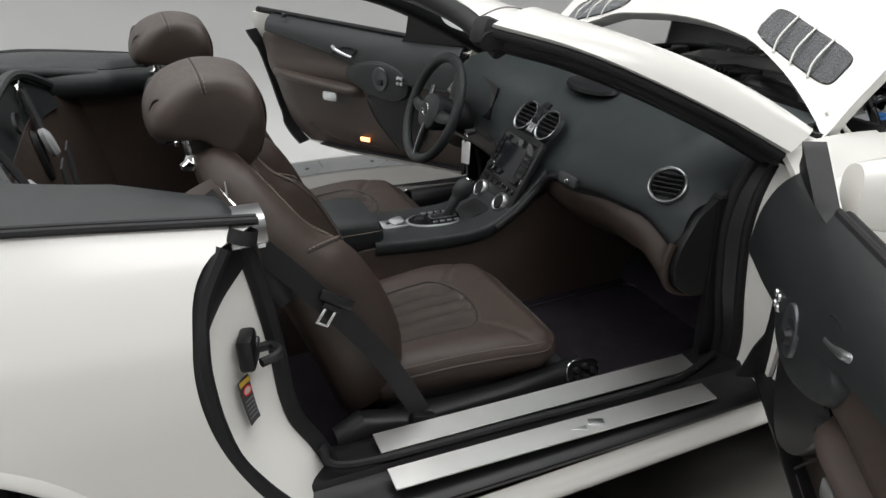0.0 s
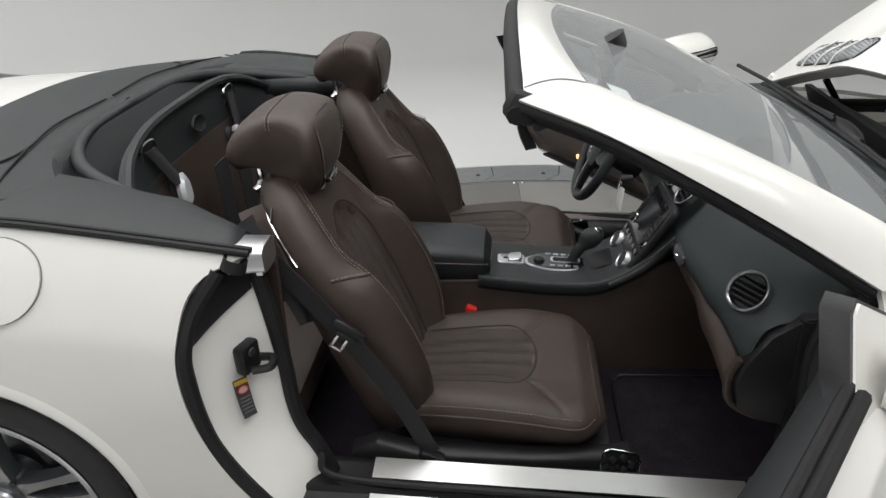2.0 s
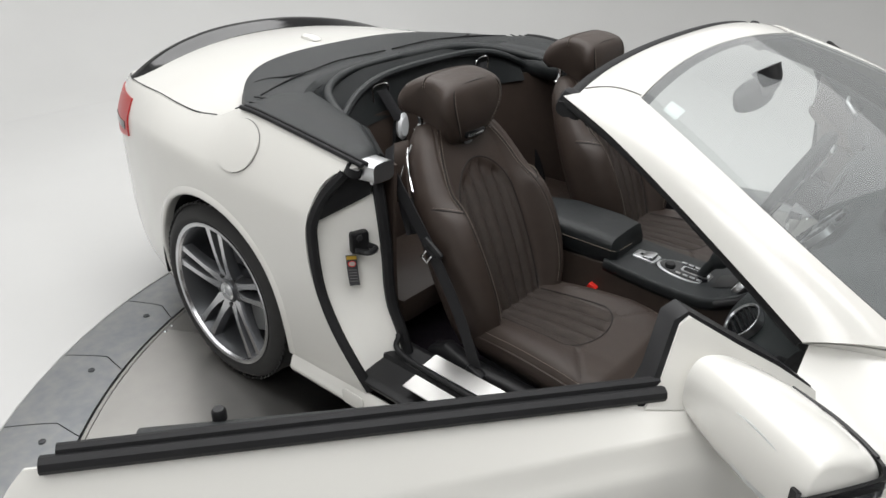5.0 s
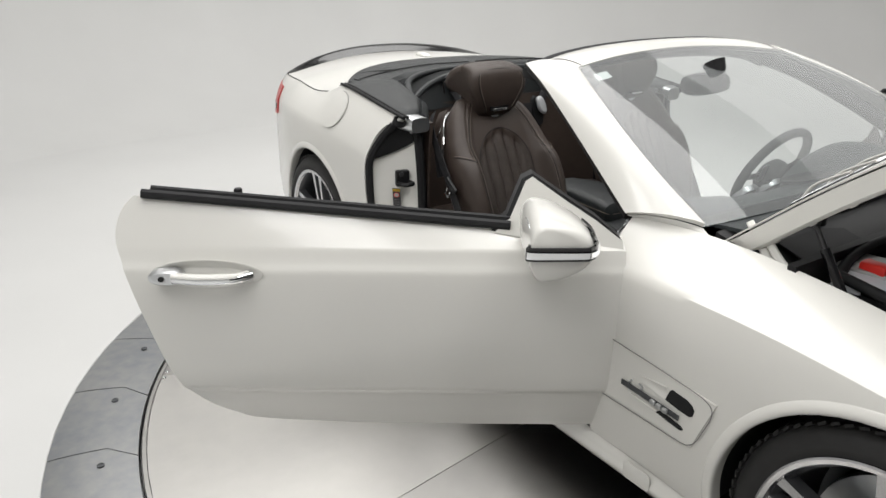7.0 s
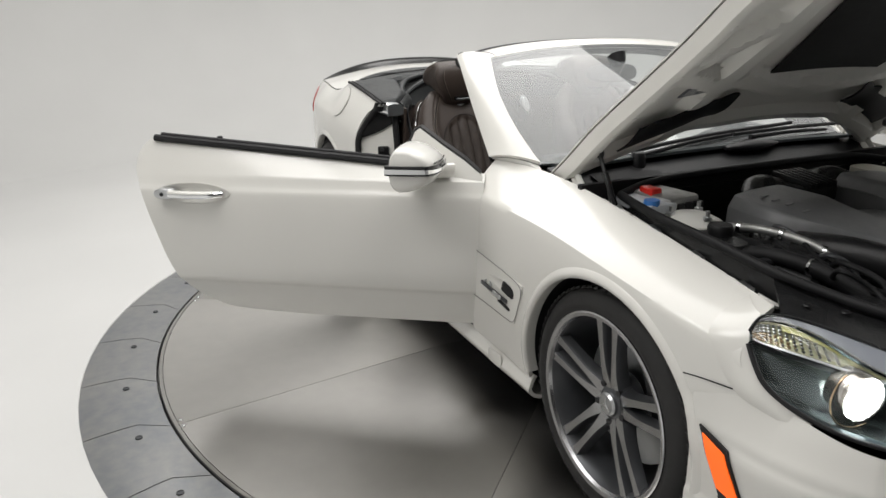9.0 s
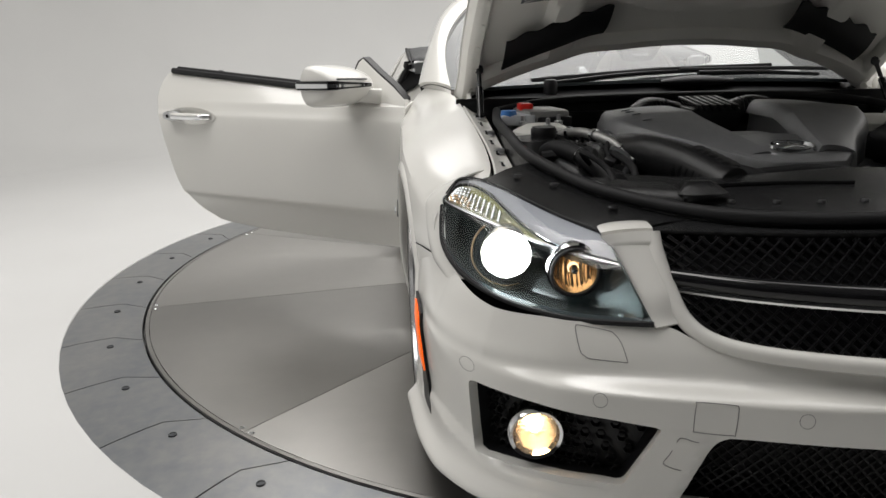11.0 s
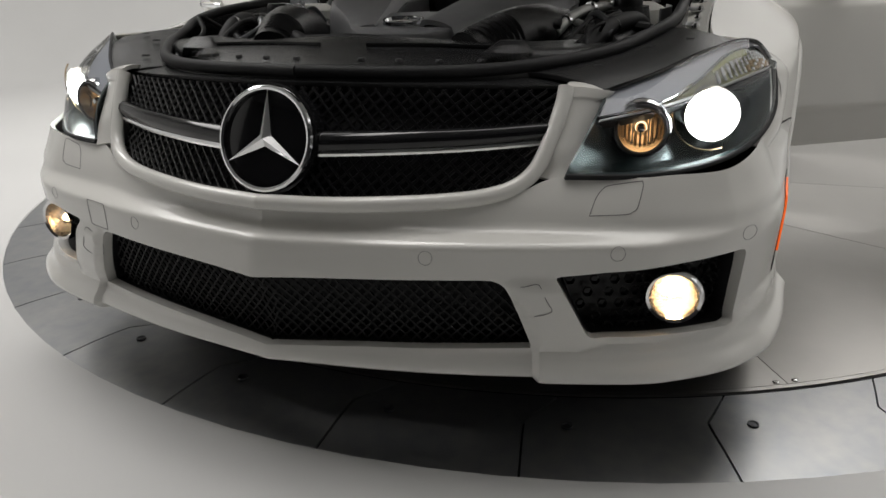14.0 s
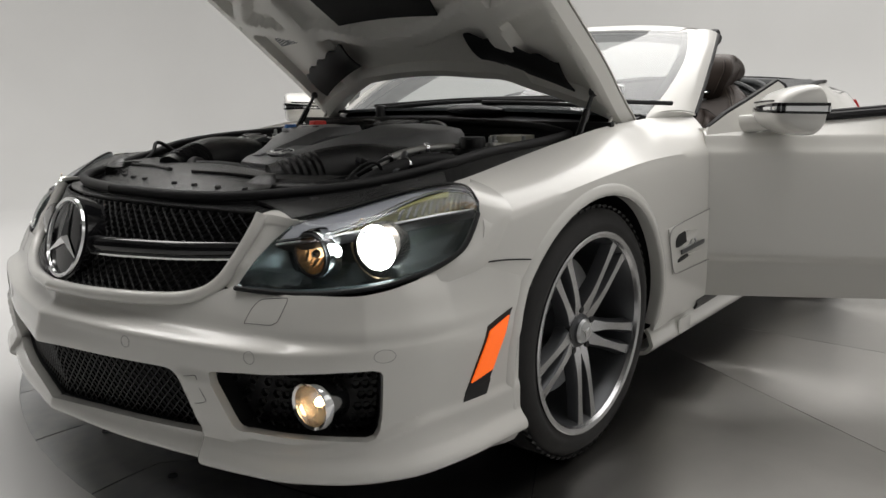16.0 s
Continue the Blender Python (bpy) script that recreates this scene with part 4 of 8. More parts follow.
    # inner fittings
    face_in = turn @ Matrix.Rotation(math.pi, 4, "X")

    def pod_ring(k, n):
        pts = []
        for i in range(40):
            a = 2 * math.pi * i / 40
            x, y = math.cos(a), math.sin(a)
            x *= 0.205 if x > 0 else 0.15
            y = math.copysign(abs(y) ** 0.9, y) * 0.088 * (1 - 0.28 * max(0.0, math.cos(a)))
            pts.append(P(0.435 + k * x, n, 0.672 + k * y + 0.10 * k * x))
        return pts
    pod = part("switch_pod", loft([pod_ring(k, n) for k, n in ((1.03, -0.10), (1.0, -0.150), (0.95, -0.164), (0.85, -0.170), (0.60, -0.172), (0.2, -0.172))]), BLACK_LEATHER, trim, "black switch pod")
    bm = lathe([(0.0, 0.003), (0.75, 0.004), (0.95, 0.008), (1.0, 0.006), (1.02, -0.004)], 36)
    bm.transform(Matrix.Translation(P(0.43, -0.172, 0.682)) @ face_in @ Matrix.Diagonal((0.040, 0.052, 1, 1)))
    part("switch_bezel", bm, GUNMETAL, pod)
    part("window_switch", loft([ellipse_ring(P(0.43, n, 0.668), along, (0, 0, 1), 0.017 * k, 0.016 * k, 18, 3) for n, k in ((-0.172, 1.0), (-0.174, 0.95), (-0.186, 0.7))]), PLASTIC, pod)
    for k in range(4):
        part("seat_switch", lathe([(0, 0.010), (0.007, 0.009), (0.009, 0.003), (0.009, 0)], 12, Matrix.Translation(P(0.315 + 0.020 * (k % 2), -0.170, 0.695 - 0.022 * (k // 2))) @ face_in), SATIN, pod)
    bm = lathe([(0.0, -0.006), (0.7, -0.004), (0.92, 0.003), (1.0, 0.006), (1.06, 0.003), (1.05, -0.02)], 36)
    bm.transform(Matrix.Translation(P(0.635, -0.163, 0.778)) @ face_in @ pose(0, 0, 0, 0, 0, 12) @ Matrix.Diagonal((0.070, 0.024, 1, 1)))
    part("handle_cup", bm, RUBBER, trim)
    part("inner_handle", tube([P(0.70, -0.160, 0.800), P(0.672, -0.174, 0.790), P(0.625, -0.170, 0.772), P(0.585, -0.170, 0.762)], 0.0085, 10, 20, 0.0065), SATIN, trim)
    grille_o = [(0.29, 0.605), (0.42, 0.612), (0.535, 0.590), (0.55, 0.565), (0.50, 0.475), (0.42, 0.395), (0.33, 0.355), (0.265, 0.40), (0.235, 0.50), (0.245, 0.58)]
    smooth_o = [curve([(*grille_o[(i + j) % 10], 0) for j in (-1, 0, 1, 2)], 1 / 3 + f / 9) for i in range(10) for f in (0, 1, 2)]
    part("speaker_grille", loft([[P(p.x + (0.39 - p.x) * q, n, p.y + (0.49 - p.y) * q) for p in smooth_o] for n, q in ((-0.085, 0.0), (-0.121, 0.0), (-0.126, 0.04), (-0.127, 0.4))]), PLASTIC, trim, "black speaker grille")
    part("armrest", grid(lambda u, v: P(0.56 + 0.56 * u, -0.105 - 0.075 * math.sin(math.pi * v) ** 0.7 * (1 - (2 * u - 1) ** 8), 0.570 + 0.060 * v + 0.055 * u), 24, 12, 0.006), LEATHER, trim, "brown leather armrest")
    part("armrest_seam", tube([P(0.57 + 0.54 * q, -0.150, 0.578 + 0.055 * q) for q in (0, 0.25, 0.5, 0.75, 1)], 0.003, 6, 24), SEAM, trim)
    part("lining_seam", tube([P(0.57, -0.112, 0.58), P(0.52, -0.112, 0.48), P(0.45, -0.108, 0.40), P(0.40, -0.103, 0.345)], 0.003, 6, 30), SEAM, trim)
    part("lower_seam", tube([P(0.42, -0.104, 0.345), P(0.60, -0.104, 0.340), P(0.80, -0.104, 0.352), P(0.95, -0.104, 0.40)], 0.0025, 6, 30), SEAM, trim)
    part("courtesy_lamp", block(0.055, 0.022, 0.010, Matrix.Translation(P(0.60, -0.100, 0.365)) @ turn, 0.004), glow("orange_courtesy_lamp", (1.0, 0.35, 0.05), 2.5), trim)
    part("pull_cup", slab(rounded(0.085, 0.042, 0.014), 0.010, Matrix.Translation(P(0.735, -0.172, 0.572)) @ turn, 0.003), SATIN, trim)
    cover = [(0.05, 0.793, 0.0), (0.348, 0.838, 0.03), (0.308, 0.872, 0.055), (0.271, 0.960, 0.08), (0.245, 0.974, 0.08), (0.157, 0.919, 0.05), (0.082, 0.874, 0.03), (0.025, 0.829, 0.008)]
    part("sail_cover", loft([[P(d, n - lean, z) for d, z, lean in cover] for n in (-0.042, -0.084)]), PLASTIC, sail, "black inner cover of the mirror sail", 50)
    for q in (0.40, 0.52):
        part("door_hinge", block(0.07, 0.03, 0.05, pose(0.575, s * 0.80, q, 0, 0, 20 * s), 0.008), JAMB, shell)


for sx in (-1, 1):
    door(sx)

# ---- front end ----
NOSE = [(2.272, 0.0), (2.222, 0.305), (2.133, 0.609), (2.072, 0.722), (1.980, 0.812), (1.845, 0.872), (1.632, 0.893)]
# height, then how far the face stands out at the centre, at the grille corner and at the flank
FACE = [(0.165, -0.10, -0.10, -0.06), (0.19, -0.02, -0.02, -0.004), (0.205, 0.002, 0.006, 0.020), (0.225, 0.003, 0.006, 0.022), (0.25, -0.006, -0.010, 0.002), (0.30, 0.0, -0.004, -0.004), (0.395, 0.016, 0.002, 0.0),
        (0.44, 0.006, 0.003, 0.002), (0.451, 0.004, 0.003, 0.001), (0.456, 0.0, 0.0, 0.0), (0.460, -0.008, -0.008, -0.001), (0.467, -0.026, -0.028, -0.004), (0.473, -0.034, -0.040, -0.006), (0.49, -0.037, -0.050, -0.009), (0.512, -0.039, -0.060, -0.019), (0.555, -0.055, -0.088, -0.036), (0.60, -0.09, -0.125, -0.056), (0.66, -0.12, -0.16, -0.06)]


def nose_q(y):
    """The share along the nose line at half width y (up to 0.87)."""
    lo, hi = 0.0, 1.0
    for _ in range(30):
        mid = (lo + hi) / 2
        lo, hi = (mid, hi) if curve([(*p, 0) for p in NOSE], mid).y < y else (lo, mid)
    return lo


def nose(q, z, out=0.0, s=1):
    """A point of the bumper's face."""
    pts = [(*p, 0) for p in NOSE]
    p, p2 = curve(pts, q), curve(pts, min(1, q + 0.01))
    if q > 0.985:
        p2, p0 = p, curve(pts, q - 0.01)
        d = (p2 - p0).normalized()
    else:
        d = (p2 - p).normalized()
    n = Vector((d.y, -d.x, 0))
    w1 = max(0.0, 1 - q / 0.24)
    w3 = min(1.0, max(0.0, (q - 0.24) / 0.40))
    f = [spline([(r[0], r[k]) for r in FACE], z) for k in (1, 2, 3)]
    o = f[0] * w1 + f[1] * (1 - w1) * (1 - w3) + f[2] * w3
    if q > 0.86 and o < 0:
        o *= 1 - 0.75 * min(1.0, (q - 0.86) / 0.12)
    p = p + n * (o + out)
    return Vector((p.x, s * max(p.y, 0.0) if q > 1e-5 else 0.0, z))


def top_of_bumper(q):
    """Upper edge height of the bumper along the nose."""
    return spline([(0.0, 0.512), (0.20, 0.518), (0.245, 0.528), (0.27, 0.548), (0.29, 0.554), (0.40, 0.553), (0.5, 0.556), (0.62, 0.557), (0.70, 0.563), (0.77, 0.573), (0.83, 0.583), (0.88, 0.590), (0.92, 0.587), (1.0, 0.552)], q)


INTAKE = [(0.0, 0.384), (0.10, 0.389), (0.20, 0.392), (0.30, 0.394), (0.395, 0.395), (0.418, 0.394), (0.430, 0.389), (0.439, 0.381), (0.448, 0.364), (0.466, 0.318), (0.484, 0.266), (0.482, 0.260), (0.408, 0.257), (0.30, 0.254), (0.19, 0.250), (0.09, 0.244), (0.0, 0.239)]
FOG_BAY = [(0.521, 0.398), (0.524, 0.402), (0.60, 0.410), (0.68, 0.416), (0.77, 0.421), (0.806, 0.421), (0.814, 0.417), (0.817, 0.409), (0.8165, 0.37), (0.815, 0.32), (0.812, 0.294), (0.806, 0.283), (0.796, 0.278), (0.776, 0.277), (0.692, 0.283), (0.587, 0.284), (0.578, 0.288), (0.571, 0.298), (0.548, 0.346)]


def ease(x):
    x = min(1.0, max(0.0, x))
    return x * x * (3 - 2 * x)


def skin_pt(q, z, s, inward=0.0):
    """The bumper's face with the strake beside the intake and the corner spoiler."""
    y = curve([(*p, 0) for p in NOSE], q).y
    edge = spline([(0.18, 0.487), (0.26, 0.484), (0.366, 0.447), (0.40, 0.436)], z)
    ledge = spline([(0.0, 0.250), (0.69, 0.255), (0.777, 0.262), (0.816, 0.280), (0.86, 0.302)], y)
    post = ease((y - edge - 0.002) / 0.012) * ease((0.404 - z) / 0.03) * (1 - ease((y - 0.56) / 0.05))
    low = ease((ledge + 0.018 - z) / 0.018)
    spoiler = ease((y - edge - 0.002) / 0.010) * low * (1 - 0.6 * ease((y - 0.84) / 0.04))
    out = max(0.010 * post, 0.014 * spoiler)
    p = nose(q, z, out - inward, s)
    bottom = 0.181 - 0.010 * ease((y - edge) / 0.014)
    if z < 0.235:
        p.z = bottom + (z - 0.165) * (0.235 - bottom) / 0.07
    return p


def bumper_skin():
    """The painted skin: a fine sheet with the openings cut out along their outlines."""
    scale = 1.25
    holes = [[(nose_q(y) * scale, z) for y, z in INTAKE], [(nose_q(y) * scale, z) for y, z in FOG_BAY]]

    def inside(poly, x, z):
        hit = False
        for (x0, z0), (x1, z1) in zip(poly, poly[1:] + poly[:1]):
            if (z0 > z) != (z1 > z) and x < x0 + (z - z0) * (x1 - x0) / (z1 - z0):
                hit = not hit
        return hit

    def nearest(poly, x, z, closed):
        best = None
        for (x0, z0), (x1, z1) in list(zip(poly, poly[1:])) + ([(poly[-1], poly[0])] if closed else []):
            dx, dz = x1 - x0, z1 - z0
            f = min(1.0, max(0.0, ((x - x0) * dx + (z - z0) * dz) / max(1e-12, dx * dx + dz * dz)))
            c = (x0 + f * dx, z0 + f * dz)
            d = (c[0] - x) ** 2 + (c[1] - z) ** 2
            if best is None or d < best[0]:
                best = (d, c)
        return best[1]
    nq = 170
    zs = [0.165 + 0.0055 * k for k in range(52)] + [0.4505, 0.4535, 0.4560, 0.4582, 0.4605, 0.4635, 0.4670, 0.4705, 0.4735, 0.478, 0.485, 0.492, 0.499, 0.506]
    caps = 5
    cell = {}
    for i in range(nq):
        for j in range(len(zs) - 1):
            x, z = (i + 0.5) / nq * scale, (zs[j] + zs[j + 1]) / 2
            for h, poly in enumerate(holes):
                if inside(poly, x, z):
                    cell[i, j] = h
    bm = bmesh.new()
    rims = {0: [], 1: []}
    for s in (-1, 1):
        vs, inner = {}, {}
        for i in range(nq + 1):
            for j in range(len(zs) + caps):
                q = i / nq
                if j < len(zs):
                    z = zs[j]
                    near = {cell.get((a, b)) for a in (i - 1, i) for b in (j - 1, j) if 0 <= a < nq and 0 <= b < len(zs) - 1}
                    hole = [h for h in near if h is not None]
                    if hole and (None in near):
                        x, z = nearest(holes[hole[0]], q * scale, z, hole[0] == 1)
                        q = x / scale if i else 0.0
                        inner[i, j] = (q, z, hole[0])
                    co = skin_pt(q, z, s)
                else:
                    f = (j - len(zs) + 1) / caps
                    co = nose(q, 0.506 + (top_of_bumper(q) - 0.506) * f, 0, s)
                vs[i, j] = bm.verts.new(co)
        for i in range(nq):
            for j in range(len(zs) + caps - 1):
                if (i, j) not in cell:
                    f = [vs[i, j], vs[i + 1, j], vs[i + 1, j + 1], vs[i, j + 1]]
                    bm.faces.new(f if s > 0 else f[::-1])
        # turned-in edges of the openings
        depth = {}

        def deep(k, d):
            if (k, d) not in depth:
                q, z, h = inner[k]
                depth[k, d] = bm.verts.new(skin_pt(q, z, s, d))
            return depth[k, d]
        for (i, j), h in cell.items():
            for a, b, other in (((i, j), (i + 1, j), (i, j - 1)), ((i, j + 1), (i + 1, j + 1), (i, j + 1)), ((i, j), (i, j + 1), (i - 1, j)), ((i + 1, j), (i + 1, j + 1), (i + 1, j))):
                if other in cell or other[0] < 0:
                    continue
                rims[h].append((s, inner[a][:2], inner[b][:2]))
                bm.faces.new((vs[a], vs[b], deep(b, 0.003), deep(a, 0.003)))
                bm.faces.new((deep(a, 0.003), deep(b, 0.003), deep(b, 0.022), deep(a, 0.022)))
    bmesh.ops.delete(bm, geom=[v for v in bm.verts if not v.link_faces], context="VERTS")
    bmesh.ops.remove_doubles(bm, verts=bm.verts[:], dist=2e-4)
    for e in [e for e in bm.edges if len(e.link_faces) == 1 and max(v.co.z for v in e.verts) > 0.5]:
        a, b = e.verts
        bm.faces.new((a, b, bm.verts.new(b.co + Vector((-0.012, 0, -0.006))), bm.verts.new(a.co + Vector((-0.012, 0, -0.006)))))
    bmesh.ops.recalc_face_normals(bm, faces=bm.faces[:])
    return bm, rims


def front_bumper():
    skin, rims = bumper_skin()
    bumper = part("front_bumper", skin, PAINT, car, "white front bumper with deep air intakes", 32)

    def black_wall(h, keep):
        bm = bmesh.new()
        for s, a, b in rims[h]:
            if keep in (0, s):
                bm.faces.new([bm.verts.new(skin_pt(*p, s, d)) for p, d in ((a, 0.0205), (b, 0.0205), (b, 0.078), (a, 0.078))])
        bmesh.ops.remove_doubles(bm, verts=bm.verts[:], dist=2e-4)
        return bm
    fa, fb, fo = nose_q(0.515), nose_q(0.580), nose_q(0.825)

    for s in (-1, 1):
        # washer flap, towing cover, hook cover, sensors
        def outline(pts, name, r=0.0008):
            return part(name, tube([skin_pt(nose_q(y), z, s, -0.0001) for y, z in pts + pts[:1]], r, 6, 90), GAP, bumper)
        outline([(0.576, 0.494), (0.578, 0.500), (0.588, 0.523), (0.600, 0.536), (0.612, 0.541), (0.662, 0.5475), (0.669, 0.546), (0.668, 0.538), (0.655, 0.508), (0.646, 0.501), (0.634, 0.497)], "washer_flap_gap")
        outline([(0.4425, 0.3835), (0.468, 0.386), (0.488, 0.390), (0.496, 0.386), (0.506, 0.362), (0.515, 0.345), (0.511, 0.338), (0.490, 0.332), (0.4635, 0.329)], "hook_cover_gap")
        for y, z in ((0.309, 0.434), (0.616, 0.443), (0.819, 0.447)):
            outline([(y + 0.0115 * math.cos(a), z + 0.0125 * math.sin(a)) for a in (math.pi * k / 4 for k in range(8))], "parking_sensor_ring", 0.0005)
        if s < 0:
            outline([(0.415, 0.454), (0.467, 0.4545), (0.472, 0.450), (0.473, 0.407), (0.468, 0.401), (0.417, 0.400), (0.411, 0.405), (0.4095, 0.449)], "towing_cover_gap")
        # fog lamp bay
        def bay(u, v):
            qi = (fb + (fa - fb) * v) * (1 - u) + fo * u
            return nose(qi, 0.262 + 0.168 * v, -0.058 - 0.012 * math.sin(math.pi * u), s)
        part("fog_bay", grid(bay, 12, 6, 0.006), PLASTIC, bumper)
        part("bay_wall", black_wall(1, s), PLASTIC, bumper)
        cells = []
        for row in range(6):
            for col in range(15):
                u, v = (col + 0.5 * (row % 2) + 0.3) / 15.4, (row + 0.6) / 6.4
                qi = (fb + (fa - fb) * v) * (1 - u) + fo * u
                c = nose(qi, 0.270 + 0.150 * v, -0.048, s)
                if (c - Vector((2.03, s * 0.708, 0.345))).length < 0.058:
                    continue
                cells.append(lathe([(0.0105, 0.004), (0.0085, 0.006), (0.0068, -0.004)], 6, Matrix.Translation(c) @ (nose(qi, 0.3, 1, s) - nose(qi, 0.3, 0, s)).to_track_quat("Z", "Y").to_matrix().to_4x4()))
        tagged(part("honeycomb", join(*cells), PLASTIC, bumper), kind="stuff")
        m = look(Vector((2.048, s * 0.707, 0.347)), Vector((4.0, s * 0.86, 0.33))) @ Matrix.Rotation(math.pi, 4, "Y")
        fog = part("fog_lamp", lathe([(0.046, -0.045), (0.050, 0.0), (0.051, 0.012), (0.047, 0.020), (0.042, 0.017), (0.039, 0.004)], 40, m), CHROME, bumper, "lit round fog lamp in a chrome ring")
        part("fog_lens", lathe([(0.040, 0.004), (0.036, 0.010), (0.024, 0.0135), (0.0, 0.015)], 32, m), LENS_GLASS, fog).visible_shadow = False
        part("fog_reflector", lathe([(0.039, 0.003), (0.030, -0.012), (0.012, -0.022), (0.0, -0.023)], 32, m), WARM_CHROME, fog)
        part("fog_bulb", lathe([(0.0, 0.002), (0.007, -0.001), (0.010, -0.008), (0.007, -0.018), (0.0, -0.021)], 16, m), FOG, fog, "glowing halogen bulb")
        # side marker in a dark slanted recess

        def on_side(x, z, out):
            lo, hi = 0.7, 1.0
            for _ in range(24):
                mid = (lo + hi) / 2
                lo, hi = (mid, hi) if nose(mid, z).x > x else (lo, mid)
            return nose(lo, z, out, s)

        def patch(c, out):
            return lambda u, v: on_side(c[0][0] * (1 - u) * (1 - v) + c[1][0] * u * (1 - v) + c[2][0] * u * v + c[3][0] * (1 - u) * v,
                                        c[0][1] * (1 - u) * (1 - v) + c[1][1] * u * (1 - v) + c[2][1] * u * v + c[3][1] * (1 - u) * v, out)
        mk = part("side_marker", grid(patch([(1.655, 0.486), (1.735, 0.462), (1.800, 0.330), (1.728, 0.345)], 0.0015), 6, 10, 0.006), PLASTIC, bumper)
        part("marker_lens", grid(patch([(1.668, 0.472), (1.732, 0.452), (1.785, 0.352), (1.722, 0.366)], 0.005), 6, 8, 0.006), MARKER, mk, "lit amber side marker")
        part("marker_tail", grid(patch([(1.724, 0.345), (1.798, 0.331), (1.822, 0.268), (1.752, 0.272)], 0.0015), 4, 6, 0.005), PLASTIC, mk)
    # lower intake
    def intake(u, v):
        y = -1 + 2 * u
        q = nose_q(abs(y) * (0.510 - 0.06 * v))
        return nose(q, 0.226 + 0.18 * v, -0.075, math.copysign(1, y))
    low = part("lower_intake", grid(intake, 24, 4, 0.006), RUBBER, bumper)
    bars = []
    for fam in (-1, 1):
        for k in range(-8, 55):
            pts = []
            for j in range(7):
                v = j / 6
                y = -0.485 + 0.021 * k + fam * (v - 0.5) * 0.15
                if abs(y) < 0.494 - 0.050 * v:
                    pts.append(nose(nose_q(abs(y)), 0.240 + 0.158 * v, -0.034, math.copysign(1, y)))
            if len(pts) > 2:
                bars.append(tube(pts, 0.0026, 4, len(pts) - 1))
    tagged(part("intake_mesh", join(*bars), material("black_intake_mesh", (0.006, 0.006, 0.0065), 0.45, 0, 0.1, 20.0, 0.0, 200.0, 0.0, 0.2), low), kind="stuff")
    part("intake_wall", black_wall(0, 0), PLASTIC, low)
    part("undertray", slab([(0.9, -0.66), (1.6, -0.66), (1.85, -0.62), (2.04, -0.40), (2.1, 0), (2.04, 0.40), (1.85, 0.62), (1.6, 0.66), (0.9, 0.66)], 0.01, pose(0, 0, 0.168)), RUBBER, car)


def grille_pt(y, w, out=0.0):
    """The radiator grille: y across, w from its lower (0) to its upper edge (1)."""
    a = min(abs(y) / 0.47, 1.05)
    lo = Vector((2.236 - 0.150 * a ** 1.8, y, 0.518 + 0.022 * a ** 3))
    hi = Vector((2.128 - 0.135 * a ** 1.9, y * 1.03, 0.702 - 0.012 * a ** 2))
    p = lo.lerp(hi, w)
    return p + Vector((0.86, 0, 0.5)) * (out - 0.018)


